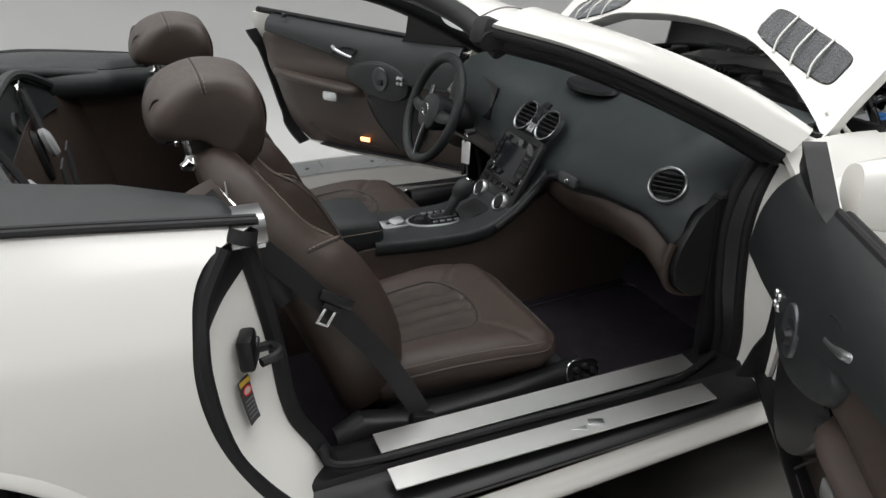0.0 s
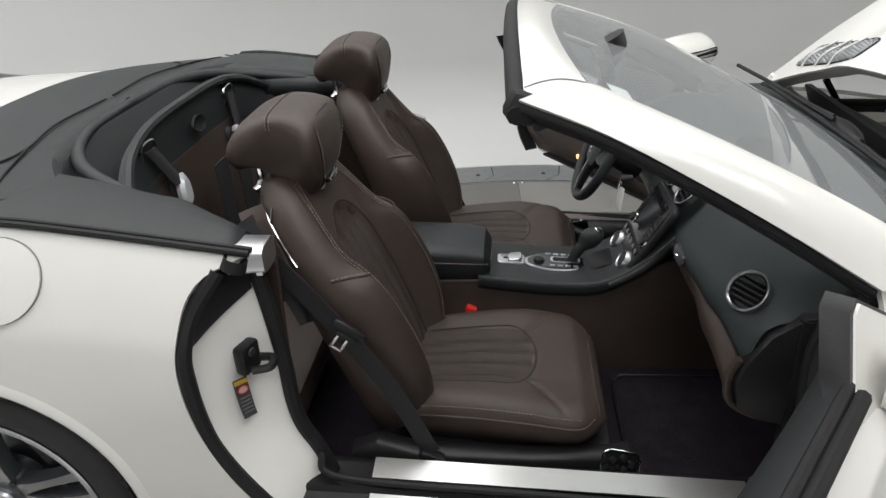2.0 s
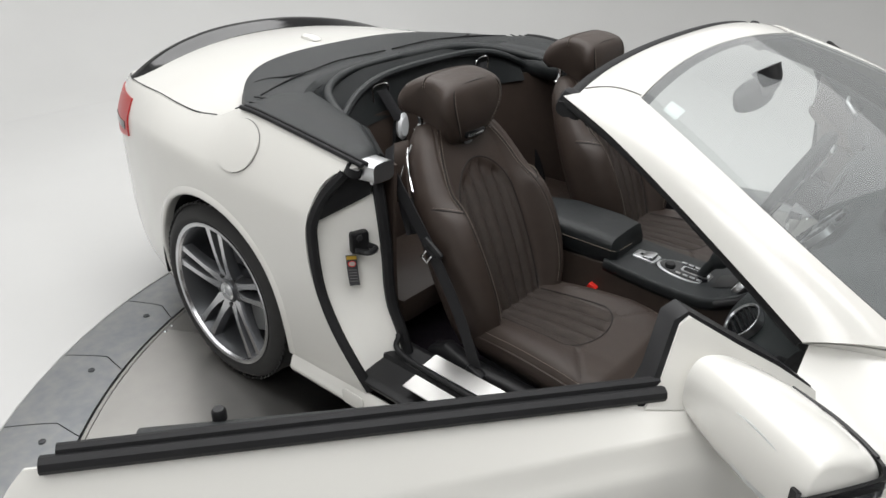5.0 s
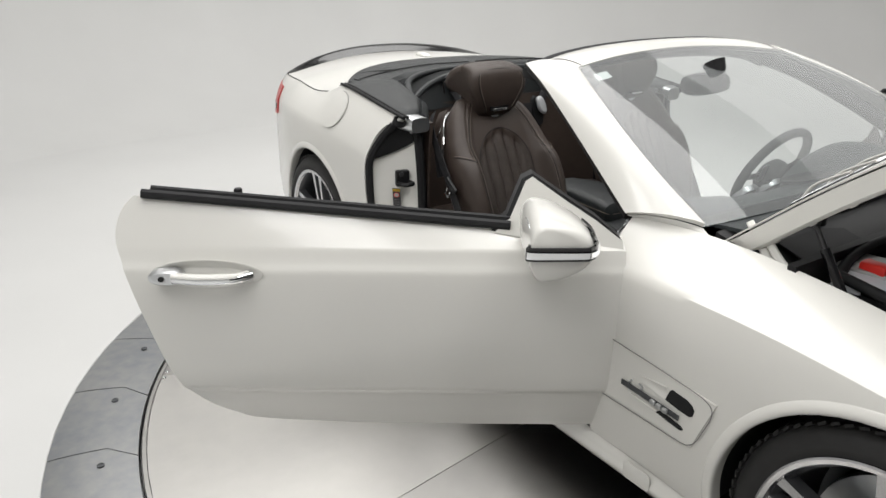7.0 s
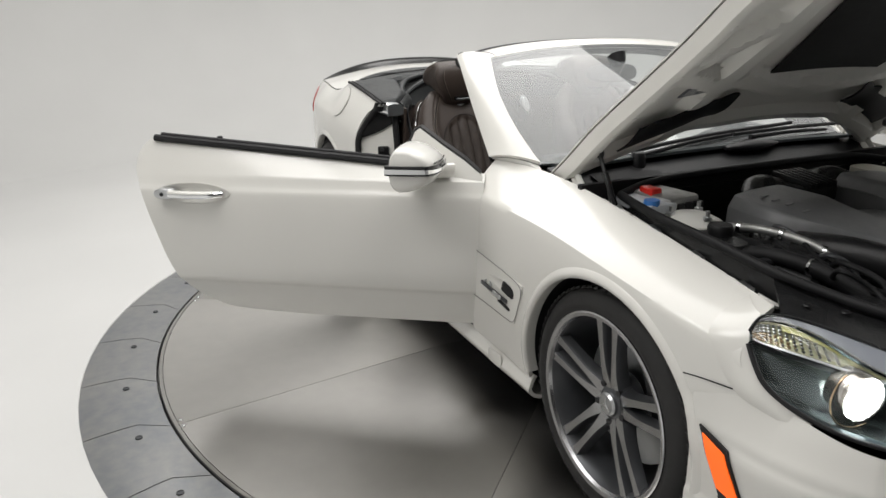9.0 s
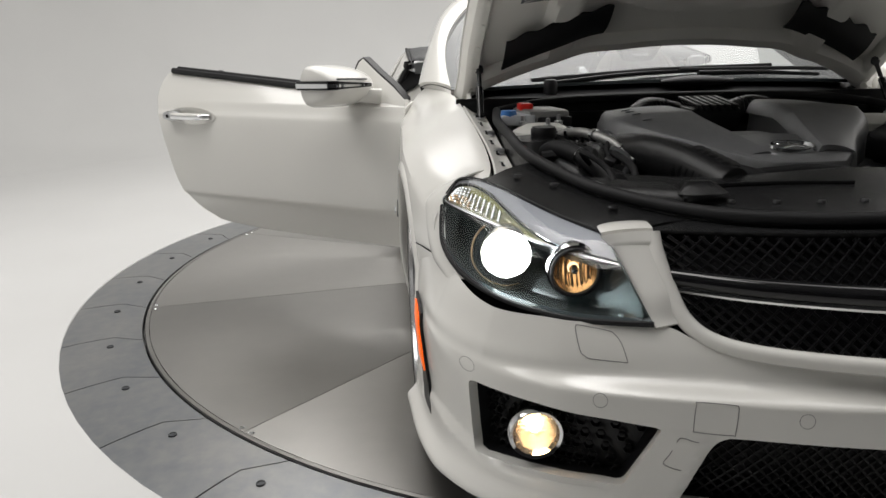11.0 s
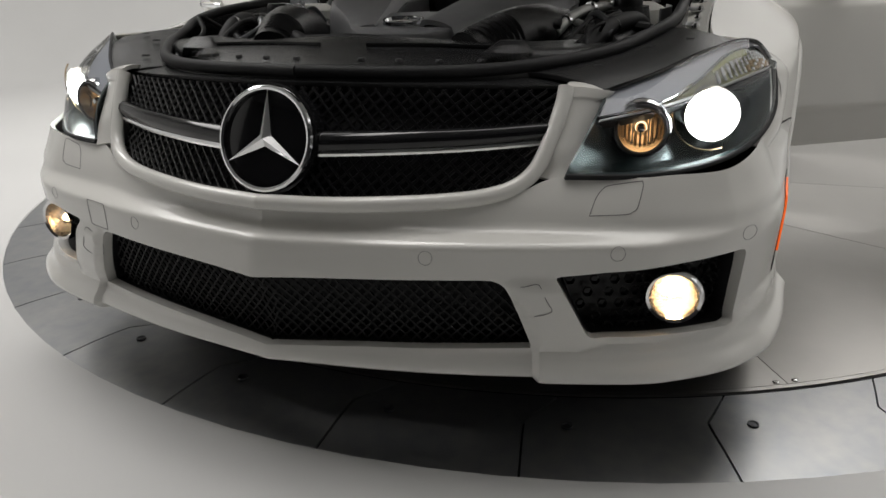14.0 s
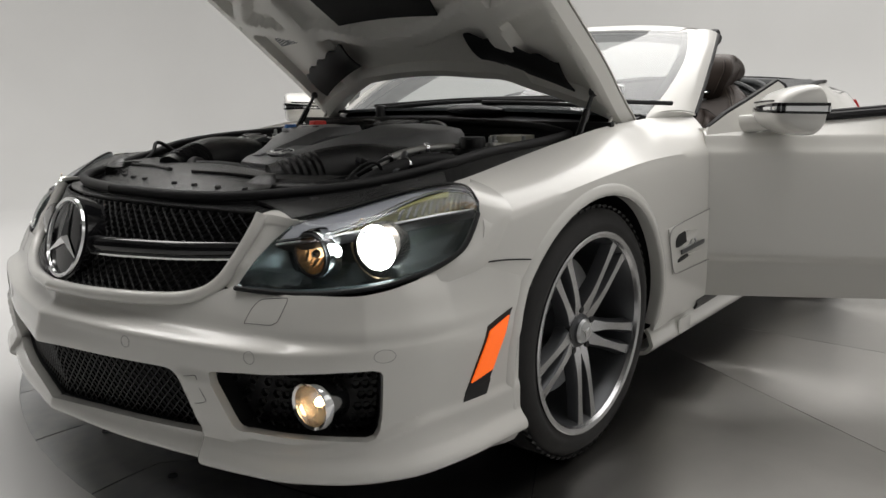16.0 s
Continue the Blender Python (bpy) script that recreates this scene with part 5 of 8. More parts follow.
def grille():
    g = part("grille", grid(lambda u, v: grille_pt(-0.475 + 0.95 * u, v, -0.045), 24, 6, 0.006), RUBBER, car, "black mesh radiator grille with chrome bar")
    bars = []
    for fam in (-1, 1):
        for k in range(-6, 46):
            pts = []
            for j in range(9):
                w = j / 8
                y = -0.51 + 0.0226 * k + fam * (w - 0.5) * 0.19
                if abs(y) < 0.452 + 0.03 * w:
                    pts.append(grille_pt(y, w, 0.0))
            if len(pts) > 2:
                bars.append(tube(pts, 0.0042, 6, len(pts) - 1, None, 0.7))
    tagged(part("grille_mesh", join(*bars), material("black_grille_mesh", (0.007, 0.007, 0.008), 0.30, 0, 0.1, 20.0, 0.0, 200.0, 0.0, 0.4), g), kind="stuff")
    for s in (-1, 1):
        pts = [grille_pt(s * y, w, 0.012) for y, w in ((0.085, 0.50), (0.2, 0.52), (0.34, 0.535), (0.463, 0.55))]
        bar = part("grille_bar", tube(pts, 0.021, 10, 24, 0.017), GLOSSY, g)
        part("bar_chrome", tube([p + Vector((0.012, 0, -0.0165)) for p in pts], 0.0075, 8, 24, 0.006), CHROME, bar)
        # surround and the horn between grille and lamp
        rim = [Vector((2.2412, -s * 0.003, 0.510)), Vector((2.215, s * 0.16, 0.511)), Vector((2.158, s * 0.33, 0.516)), Vector((2.118, s * 0.415, 0.528)), Vector((2.085, s * 0.458, 0.556)), Vector((2.05, s * 0.478, 0.605)), Vector((2.012, s * 0.490, 0.662)), Vector((1.995, s * 0.492, 0.690))]
        part("grille_surround", tube(rim, 0.0145, 12, 44), PAINT, car)

        def horn(u, v):
            a = curve(rim[4:], v)
            b = curve([(2.090, s * 0.512, 0.548), (2.035, s * 0.530, 0.598), (1.975, s * 0.553, 0.655), (1.955, s * 0.570, 0.676)], v)
            p = a.lerp(b, u)
            step = 0.004 * ease((v - 0.74) / 0.03)
            return p + Vector((0.6, 0, 0.5)) * (0.015 * ease(v / 0.3) * math.sin(math.pi * u) ** 0.7 * 0.5 + step - 0.010 * (1 - ease(v / 0.3)))
        part("grille_horn", grid(horn, 8, 60, 0.01), PAINT, car)
        part("horn_shelf", grid(lambda u, v: horn(u, 1.0) + Vector((-0.055 * v, 0, 0.004 * math.sin(math.pi * v))), 8, 5, 0.008), PAINT, car)
    # round emblem of a ring with three tapered spokes
    m = Matrix.Translation((2.198, 0, 0.614)) @ pose(0, 0, 0, 0, 74, 0)
    em = part("emblem_backing", lathe([(0.094, -0.07), (0.1, -0.02), (0.1, -0.004), (0.092, -0.001), (0.0, -0.001)], 64, m), GLOSSY, g, "round chrome emblem on a black disc")
    part("emblem_ring", lathe([(0.0845, 0.0), (0.086, 0.006), (0.090, 0.008), (0.094, 0.006), (0.0955, 0.0)], 64, m), CHROME, em)
    for k in range(3):
        arm = bmesh.new()
        tip, mid = Vector((-0.087, 0.0, 0.003)), Vector((0.0, 0.0, 0.012))
        left, right = Vector((-0.0066, 0.0114, 0.002)), Vector((-0.0066, -0.0114, 0.002))
        vs = [arm.verts.new(p) for p in (mid, left, tip, right, Vector((0, 0, 0.001)))]
        for f in ((0, 1, 2), (0, 2, 3), (4, 2, 1), (4, 3, 2), (0, 4, 1), (0, 3, 4)):
            arm.faces.new([vs[i] for i in f])
        bmesh.ops.recalc_face_normals(arm, faces=arm.faces[:])
        arm.transform(m @ pose(0, 0, 0, 0, 0, 120 * k))
        part("emblem_arm", arm, STAR_METAL, em, "", 10)


def headlight(s):
    bottom = [Vector((x, s * y, z)) for x, y, z in ((2.086, 0.514, 0.554), (2.040, 0.640, 0.553), (1.950, 0.748, 0.562), (1.850, 0.812, 0.584), (1.762, 0.842, 0.625), (1.705, 0.836, 0.690))]
    top = [Vector((x, s * y, z)) for x, y, z in ((1.956, 0.560, 0.680), (1.885, 0.635, 0.703), (1.800, 0.708, 0.732), (1.735, 0.760, 0.747), (1.700, 0.800, 0.742), (1.695, 0.826, 0.712))]
    out = Vector((0.72, s * 0.45, 0.5)).normalized()

    def skin(u, v, off=0.0, lo=0.0, hi=1.0):
        u2, v2 = lo + (hi - lo) * u, lo + (hi - lo) * v
        p = curve(bottom, u2).lerp(curve(top, u2), v2)
        return p + out * (0.032 * math.sin(math.pi * v2) * (0.4 + 0.6 * math.sin(math.pi * min(1, u2 + 0.1))) + off)
    lens = part("headlight", grid(lambda u, v: skin(u if s > 0 else 1 - u, v, 0.004), 26, 14), LENS_GLASS, car, "lit clear headlight with projector lamp and dark housing")
    lens.visible_shadow = False

    def shell(u, v):
        e = min(1.0, 7 * u, 7 * (1 - u), 5 * v, 5 * (1 - v))
        return skin(u, v, -0.002 - 0.085 * e)
    part("lamp_housing", grid(shell, 28, 16, 0.004), material("dark_lamp_housing", (0.12, 0.138, 0.142), 0.20, 0.75, 0.1, 20.0), lens)
    part("lamp_seal", tube([skin(k / 10, 0, 0.001) for k in range(11)], 0.0055, 8, 40), RUBBER, lens)
    part("lamp_seal", tube([skin(k / 10, 1, 0.001) for k in range(11)], 0.0035, 8, 40), RUBBER, lens)
    part("lens_edge", grid(lambda u, v: skin(0.01 + 0.97 * u, 0.012 + 0.045 * v, -0.003 - 0.006 * v), 40, 2, 0.003), material("smoked_lens_edge", (0.05, 0.065, 0.07), 0.12, 0.2), lens)
    brow = lambda u: 0.60 - 0.045 * u + 0.02 * math.sin(math.pi * u)
    # bright strip over the lamps, frosted flange along the top and the turn signal between them
    part("chrome_brow", grid(lambda u, v: skin(0.015 + 0.93 * u, brow(u) + 0.022 * v, -0.008), 40, 2, 0.004), SATIN, lens, "thin satin chrome strip")
    part("brow_shelf", grid(lambda u, v: skin(0.02 + 0.90 * u, brow(u) - 0.004 - 0.02 * v, -0.010 - 0.030 * v), 30, 3, 0.003), DARKMETAL, lens)
    flange = lambda u: spline([(0.0, 0.66), (0.24, 0.67), (0.34, 0.74), (0.48, 0.87), (0.62, 0.925), (1.0, 0.95)], u)
    part("frosted_flange", grid(lambda u, v: skin(0.01 + 0.97 * u, flange(u) + (0.985 - flange(u)) * v, -0.004 - 0.004 * (1 - v)), 40, 6, 0.003), material("frosted_lens_flange", (0.30, 0.315, 0.35), 0.32, 0.0, 0.06, 30.0), lens)
    part("flange_line", tube([skin(0.01 + 0.9 * u, flange(u) - 0.012, -0.002) for u in (k / 14 for k in range(13))], 0.0014, 6, 50), CHROME, lens)
    sig_top = lambda u: flange(u) - 0.02
    sig = part("turn_signal", grid(lambda u, v: skin(0.20 + 0.76 * u, brow(0.2 + 0.76 * u) + 0.03 + (sig_top(0.2 + 0.76 * u) - brow(0.2 + 0.76 * u) - 0.03) * v, -0.018 - 0.010 * math.sin(math.pi * v)), 26, 8, 0.003),
               material("turn_signal_reflector", (0.70, 0.70, 0.48), 0.22, 0.55, 0.25, 40.0), lens, "pale yellow faceted turn signal")
    part("signal_blade", grid(lambda u, v: skin(0.42 + 0.24 * u, sig_top(0.42 + 0.24 * u) - (0.03 + 0.05 * u) * v - 0.01, -0.012), 10, 2, 0.003), material("olive_signal_blade", (0.30, 0.30, 0.10), 0.3, 0.3), sig)
    facets, warm = [], []
    for i in range(16):
        for j in range(6):
            u = 0.44 + 0.50 * i / 15
            lo_v, hi_v = brow(u) + 0.05, sig_top(u) - 0.03
            if hi_v - lo_v < 0.02 * j:
                continue
            c = skin(u, lo_v + (hi_v - lo_v) * (j + 0.5) / 6, -0.016)
            kind = warm if (j < 3 and i > 5 and (i + 2 * j) % 3 != 1) else facets
            kind.append(lathe([(0.0, 0.0035), (0.0034, 0.0025), (0.0046, 0.0)], 6, Matrix.Translation(c) @ out.to_track_quat("Z", "Y").to_matrix().to_4x4()))
    tagged(part("reflector_facets", join(*facets), CHROME, sig), kind="stuff")
    tagged(part("amber_facets", join(*warm), AMBER, sig), kind="stuff")
    # projector in a bright dish
    face = look(Vector((1.900, s * 0.735, 0.636)), Vector((3.4, s * 1.05, 0.62))) @ Matrix.Rotation(math.pi, 4, "Y")
    proj = part("projector_bezel", lathe([(0.047, -0.05), (0.049, 0.0), (0.047, 0.006), (0.044, 0.004), (0.040, -0.006), (0.0385, -0.012)], 40, face), WARM_CHROME, lens)
    part("projector_lens", lathe([(0.0390, -0.006), (0.0365, 0.007), (0.026, 0.015), (0.012, 0.019), (0.0, 0.020)], 36, face), XENON, proj, "glowing white projector lens")
    part("projector_halo", tube([face @ Vector((0.066 * math.cos(a), 0.066 * math.sin(a), -0.006)) for a in (2.2 + 2.9 * k / 12 for k in range(13))], 0.002, 6, 36), AMBER, proj)
    # main beam: a hollow fluted bowl with a bulb shield
    face2 = look(Vector((1.972, s * 0.622, 0.618)), Vector((3.6, s * 0.80, 0.60))) @ Matrix.Rotation(math.pi, 4, "Y")
    bowl = part("main_beam_bowl", lathe([(0.041, 0.004), (0.039, 0.006), (0.037, 0.0), (0.032, -0.018), (0.024, -0.030), (0.012, -0.038), (0.0, -0.040)], 36, face2), AMBER, lens, "amber reflecting main beam bowl")
    for k in range(9):
        x = -0.028 + 0.007 * k
        h = math.sqrt(0.034 ** 2 - x * x)
        part("bowl_flute", tube([face2 @ Vector((x, h * q, -0.036 * (1 - (x * x + (h * q) ** 2) / 0.0014) - 0.001)) for q in (-0.9, -0.45, 0, 0.45, 0.9)], 0.0014, 5, 14), AMBER if k % 2 else DARKMETAL, bowl)
    part("bowl_ring", lathe([(0.039, 0.004), (0.041, 0.010), (0.045, 0.009), (0.047, -0.004)], 36, face2), DARKMETAL, bowl)
    part("bowl_ring", lathe([(0.0475, -0.004), (0.0495, 0.002), (0.052, -0.004), (0.053, -0.03)], 36, face2), CHROME, bowl)
    part("bulb_shield", lathe([(0.0, 0.0), (0.006, -0.002), (0.009, -0.010), (0.009, -0.020)], 20, face2), CHROME, bowl)
    part("bulb_cap", lathe([(0.0095, -0.014), (0.0105, -0.020), (0.0095, -0.028)], 16, face2), BEAM, bowl, "glowing warm bulb")


def lamp_fillet(s):
    """Painted wing edge that wraps round behind the headlight."""
    lamp = [(1.862, 0.806, 0.576), (1.795, 0.836, 0.604), (1.742, 0.838, 0.645), (1.706, 0.832, 0.690), (1.694, 0.820, 0.716), (1.692, 0.795, 0.744)]
    wing = [(1.790, 0.560), (1.715, 0.580), (1.665, 0.620), (1.625, 0.672), (1.605, 0.712), (1.600, 0.745)]

    def at(u, v):
        p = curve(lamp, u)
        w = curve([(x, 0, z) for x, z in wing], u)
        y, z = side(w.x, min(w.z, spline(EDGE_Z, w.x) - 0.004))
        q = Vector((w.x, y - 0.0015, z))
        m = p.lerp(q, v)
        return (m.x, s * (m.y + 0.008 * math.sin(math.pi * v)), m.z)
    part("wing_edge", grid(at, 24, 8, 0.004, False, s > 0), PAINT, car)


def outer_y(x, z):
    """Half width of the bodywork at x, z: the flank or, ahead of it, the bumper's corner."""
    y = side(x, z)[0]
    if x > 1.56 and z < 0.60:
        lo, hi = 0.75, 1.0
        for _ in range(20):
            mid = (lo + hi) / 2
            lo, hi = (mid, hi) if nose(mid, z).x > x else (lo, mid)
        y = max(y, nose(lo, z).y)
    return y


def arch_lip(xc, zc, s, a0, a1):
    """Rolled edge round a wheel opening."""
    prof = [(0.030, -0.004), (0.024, 0.0012), (0.014, 0.0050), (0.004, 0.0055), (-0.002, 0.0), (-0.003, -0.010), (-0.001, -0.035)]

    def at(u, v):
        a = radians(a0 + (a1 - a0) * u)
        dr, dy = curve([(p, q, 0) for p, q in prof], v).xy
        r = ARCH + dr
        x, z = xc + r * math.cos(a), zc + r * math.sin(a)
        return (x, s * (outer_y(x, z) + dy), z)
    part("arch_lip", grid(at, 70, 14), PAINT, car)


for sx in (-1, 1):
    lamp_fillet(sx)
front_bumper()
for sx in (-1, 1):
    arch_lip(1.285, 0.328, sx, -12, 190)
    arch_lip(-1.275, 0.335, sx, -14, 192)
    gap_line = [(1.705, 0.590), (1.67, 0.589), (1.625, 0.584), (1.585, 0.578)]
    part("fender_gap", tube([(x, sx * (outer_y(x, z) + 0.0004), z) for x, z in gap_line], 0.0016, 6, 50), RUBBER, car)
grille()
for sx in (-1, 1):
    headlight(sx)

# ---- hood, raised on its struts ----
LIFT = 45.0


def hood():
    piv = Vector((0.742, 0, 0.862))
    turn = Matrix.Translation(piv) @ Matrix.Rotation(-radians(LIFT), 4, "Y") @ Matrix.Translation(-piv)

    def edge_x(y, v):
        a = abs(y)
        rear = 0.775 - 0.045 * a ** 2
        front = 2.125 - 0.125 * a ** 2 - 0.10 * a ** 6
        bow = 0.958 - 0.24 * a ** 2.2 - rear
        return rear + (front - rear) * v + bow * max(0.0, 1 - v) ** 5

    def top(u, v, drop=0.0):
        y = -1 + 2 * u
        x = edge_x(y, v)
        ye = min(spline(EDGE_Y, max(x, 0.742)), 0.712) - 0.006
        if x > 1.6:
            ye = 0.706 - 0.42 * (x - 1.6) ** 1.4
        ze = spline([(0.7, 0.858), (1.0, 0.834), (1.2, 0.806), (1.55, 0.756), (1.8, 0.728), (2.0, 0.700), (2.13, 0.688)], x)
        crown = 0.040 * (1 - abs(y) ** 2.2) + 0.012 * math.exp(-((abs(y) - 0.45) / 0.10) ** 2) * (1 - 0.5 * v)
        return turn @ Vector((x, y * ye, ze + crown - drop))
    skin_bm = grid(lambda u, v: top(u, v), 48, 36, 0.004)
    h = part("hood", skin_bm, PAINT, car, "raised white hood with finned air vents")

    def inner(u, v):
        y, w = -1 + 2 * u, v
        e = min(1.0, 45 * (1 - abs(y)), 40 * w, 40 * (1 - w))
        ay = abs(y)
        band = lambda x, c, r: min(1.0, max(0.0, (r * 1.5 - abs(x - c)) / (r * 0.6)))
        rib = max(band(ay, 0.56 + 0.10 * w - 0.14 * max(0.0, w - 0.6), 0.055), band(w, 0.055, 0.030), band(w, 0.95, 0.030), band(ay, 0.955, 0.030),
                  band(w, 0.285 - 0.05 * math.cos(math.pi * min(1.0, ay / 0.6)), 0.030) if ay < 0.66 else 0.0, band(w - 0.42 * (ay - 0.6), 0.33, 0.028) if ay > 0.58 else 0.0,
                  band(w + 0.35 * (ay - 0.6), 0.60, 0.026) if ay > 0.58 else 0.0, band(w, 0.885, 0.022) if ay < 0.6 else 0.0)
        rib = rib * rib * (3 - 2 * rib)
        d = 0.0045 + (0.016 + 0.034 * rib) * e
        p = top(0.5 + 0.498 * y, 0.002 + 0.996 * v, d)
        return p
    lining = part("hood_inner_panel", grid(inner, 110, 90, 0.003), JAMB, h, "ribbed white inner panel of the hood")

    def pad(u0, u1, v0, v1, drop, cut=0.0):
        def f(a, b):
            w = 1 - cut * (1 - b)
            y = u0 + (u1 - u0) * (0.5 + (a - 0.5) * w)
            e = min(1.0, 6 * a, 6 * (1 - a), 6 * b, 6 * (1 - b))
            return top(0.5 + 0.5 * y, v0 + (v1 - v0) * b, drop + 0.010 * e)
        return f
    felt = material("black_sound_felt", (0.012, 0.012, 0.012), 0.9, 0, 0.3, 60.0, 0.5, 200.0)
    part("insulation_pad", grid(pad(-0.50, 0.50, 0.33, 0.86, 0.034, 0.35), 14, 14, 0.006), felt, lining)
    for s in (-1, 1):
        def vent_back(a, b):
            y = s * (0.40 + 0.42 * a)
            v = 0.125 + 0.115 * b - 0.05 * (a - 0.5) + 0.007 * math.sin(a * 25) * (b > 0.9)
            return top(0.5 + 0.5 * y, v, 0.050 + 0.010 * math.sin(math.pi * b))
        vb = part("vent_duct", grid(vent_back, 24, 8, 0.006), RUBBER, lining)
        vs = []
        for i in range(9):
            for j in range(3):
                c = top(0.5 + 0.5 * s * (0.48 + 0.028 * i + 0.014 * (j % 2)), 0.165 + 0.02 * j - 0.0028 * i, 0.066)
                vs.append(lathe([(0.0078, 0.0), (0.006, 0.003), (0.005, -0.002)], 6, Matrix.Translation(c) @ pose(0, -LIFT + 180, 0)))
        tagged(part("duct_mesh", join(*vs), GUNMETAL, vb), kind="stuff")
        # vent in the outer skin: dark mesh bed with rounded corners and three fins
        def bed(a, b, off=0.0):
            p, q = 2 * a - 1, 2 * b - 1
            a, b = 0.5 + 0.5 * p * (1 - 0.16 * min(1.0, abs(q)) ** 8), 0.5 + 0.5 * q * (1 - 0.06 * min(1.0, abs(p)) ** 8)
            y, x = 0.44 + 0.44 * b, 0.942 + 0.105 * a - 0.095 * b
            v = 0.1
            for _ in range(12):
                v += (x - edge_x(y, v)) / 1.35
            return top(0.5 + 0.5 * s * y, v, -0.0045 - off)
        bedo = part("hood_vent", grid(bed, 8, 12, 0.004), material("grey_vent_bed", (0.06, 0.062, 0.065), 0.5, 0.2, 0.3, 60.0), h, "finned air vent in the hood")
        cells = []
        for i in range(9):
            for j in range(24):
                c = bed((i + 0.5 + 0.5 * (j % 2)) / 10, (j + 0.6) / 24.4)
                n = (turn.to_3x3() @ Vector((0, 0, 1)))
                cells.append(lathe([(0.0072, 0.0), (0.0058, 0.004), (0.0048, 0.0)], 6, Matrix.Translation(Vector(c) + n * 0.001) @ n.to_track_quat("Z", "Y").to_matrix().to_4x4()))
        tagged(part("vent_mesh", join(*cells), SATIN, bedo), kind="stuff")
        n = turn.to_3x3() @ Vector((0, 0, 1))
        part("vent_rim", tube([bed(a, b, 0.001) for a, b in [(k / 5, 0) for k in range(5)] + [(1, k / 9) for k in range(9)] + [(1 - k / 5, 1) for k in range(5)] + [(0, 1 - k / 9) for k in range(10)]], 0.003, 6, 60), PLASTIC, bedo)
        for q in (0.27, 0.52, 0.77):
            a0, a1 = Vector(bed(-0.10, q + 0.03)), Vector(bed(1.05, q - 0.03))
            part("vent_fin", tube([a0 + n * 0.004, a0.lerp(a1, 0.35) + n * 0.019, a1 + n * 0.008], 0.0045, 8, 14, None, 0.7), PAINT, bedo)
        # side flange dimples, strut, hinge arms
        for k in range(11):
            c = top(0.5 + 0.494 * s * 0.955, 0.06 + 0.085 * k, 0.054)
            part("flange_stud", lathe([(0.0, 0.004), (0.008, 0.003), (0.011, -0.004)], 12, Matrix.Translation(c) @ pose(0, 0, 0, 0, -LIFT + 180, 0)), JAMB, lining)
        up = top(0.5 + 0.5 * s * 0.92, 0.135, 0.05)
        foot = Vector((1.005, s * 0.655, 0.795))
        strut = part("hood_strut", tube([foot, foot.lerp(up, 0.62)], 0.0115, 10, 6), GLOSSY, h, "black gas strut holding the hood")
        part("strut_rod", tube([foot.lerp(up, 0.6), up], 0.0065, 10, 6), DARKMETAL, strut)
        part("strut_joint", lathe([(0, 0.016), (0.012, 0.010), (0.014, 0.0), (0.012, -0.010), (0, -0.016)], 14, Matrix.Translation(up)), DARKMETAL, strut)
        for dx in (0.0, 0.055):
            part("hinge_arm", tube([(0.86 + dx, s * 0.672, 0.79), (0.82 + dx * 0.6, s * 0.670, 0.835), (0.765 + dx * 0.5, s * 0.668, 0.90)], 0.011, 8, 12, 0.009, 0.5), JAMB, h)
    part("warning_plate", grid(lambda a, b: top(0.5 + 0.5 * (-0.80 + 0.17 * a), 0.345 - 0.02 * a + 0.035 * b, 0.049), 2, 2, 0.002), material("grey_printed_label", (0.12, 0.13, 0.14), 0.5), lining)
    for k in range(8):
        part("label_bar", grid(lambda a, b, k=k: top(0.5 + 0.5 * (-0.79 + 0.078 * (k % 2) + 0.06 * a), 0.347 + 0.008 * (k // 2) - 0.01 * (k % 2) + 0.0035 * b, 0.0525), 1, 1, 0.001), material("label_print", (0.5, 0.5, 0.5), 0.6), lining)


hood()

# ---- cabin ----


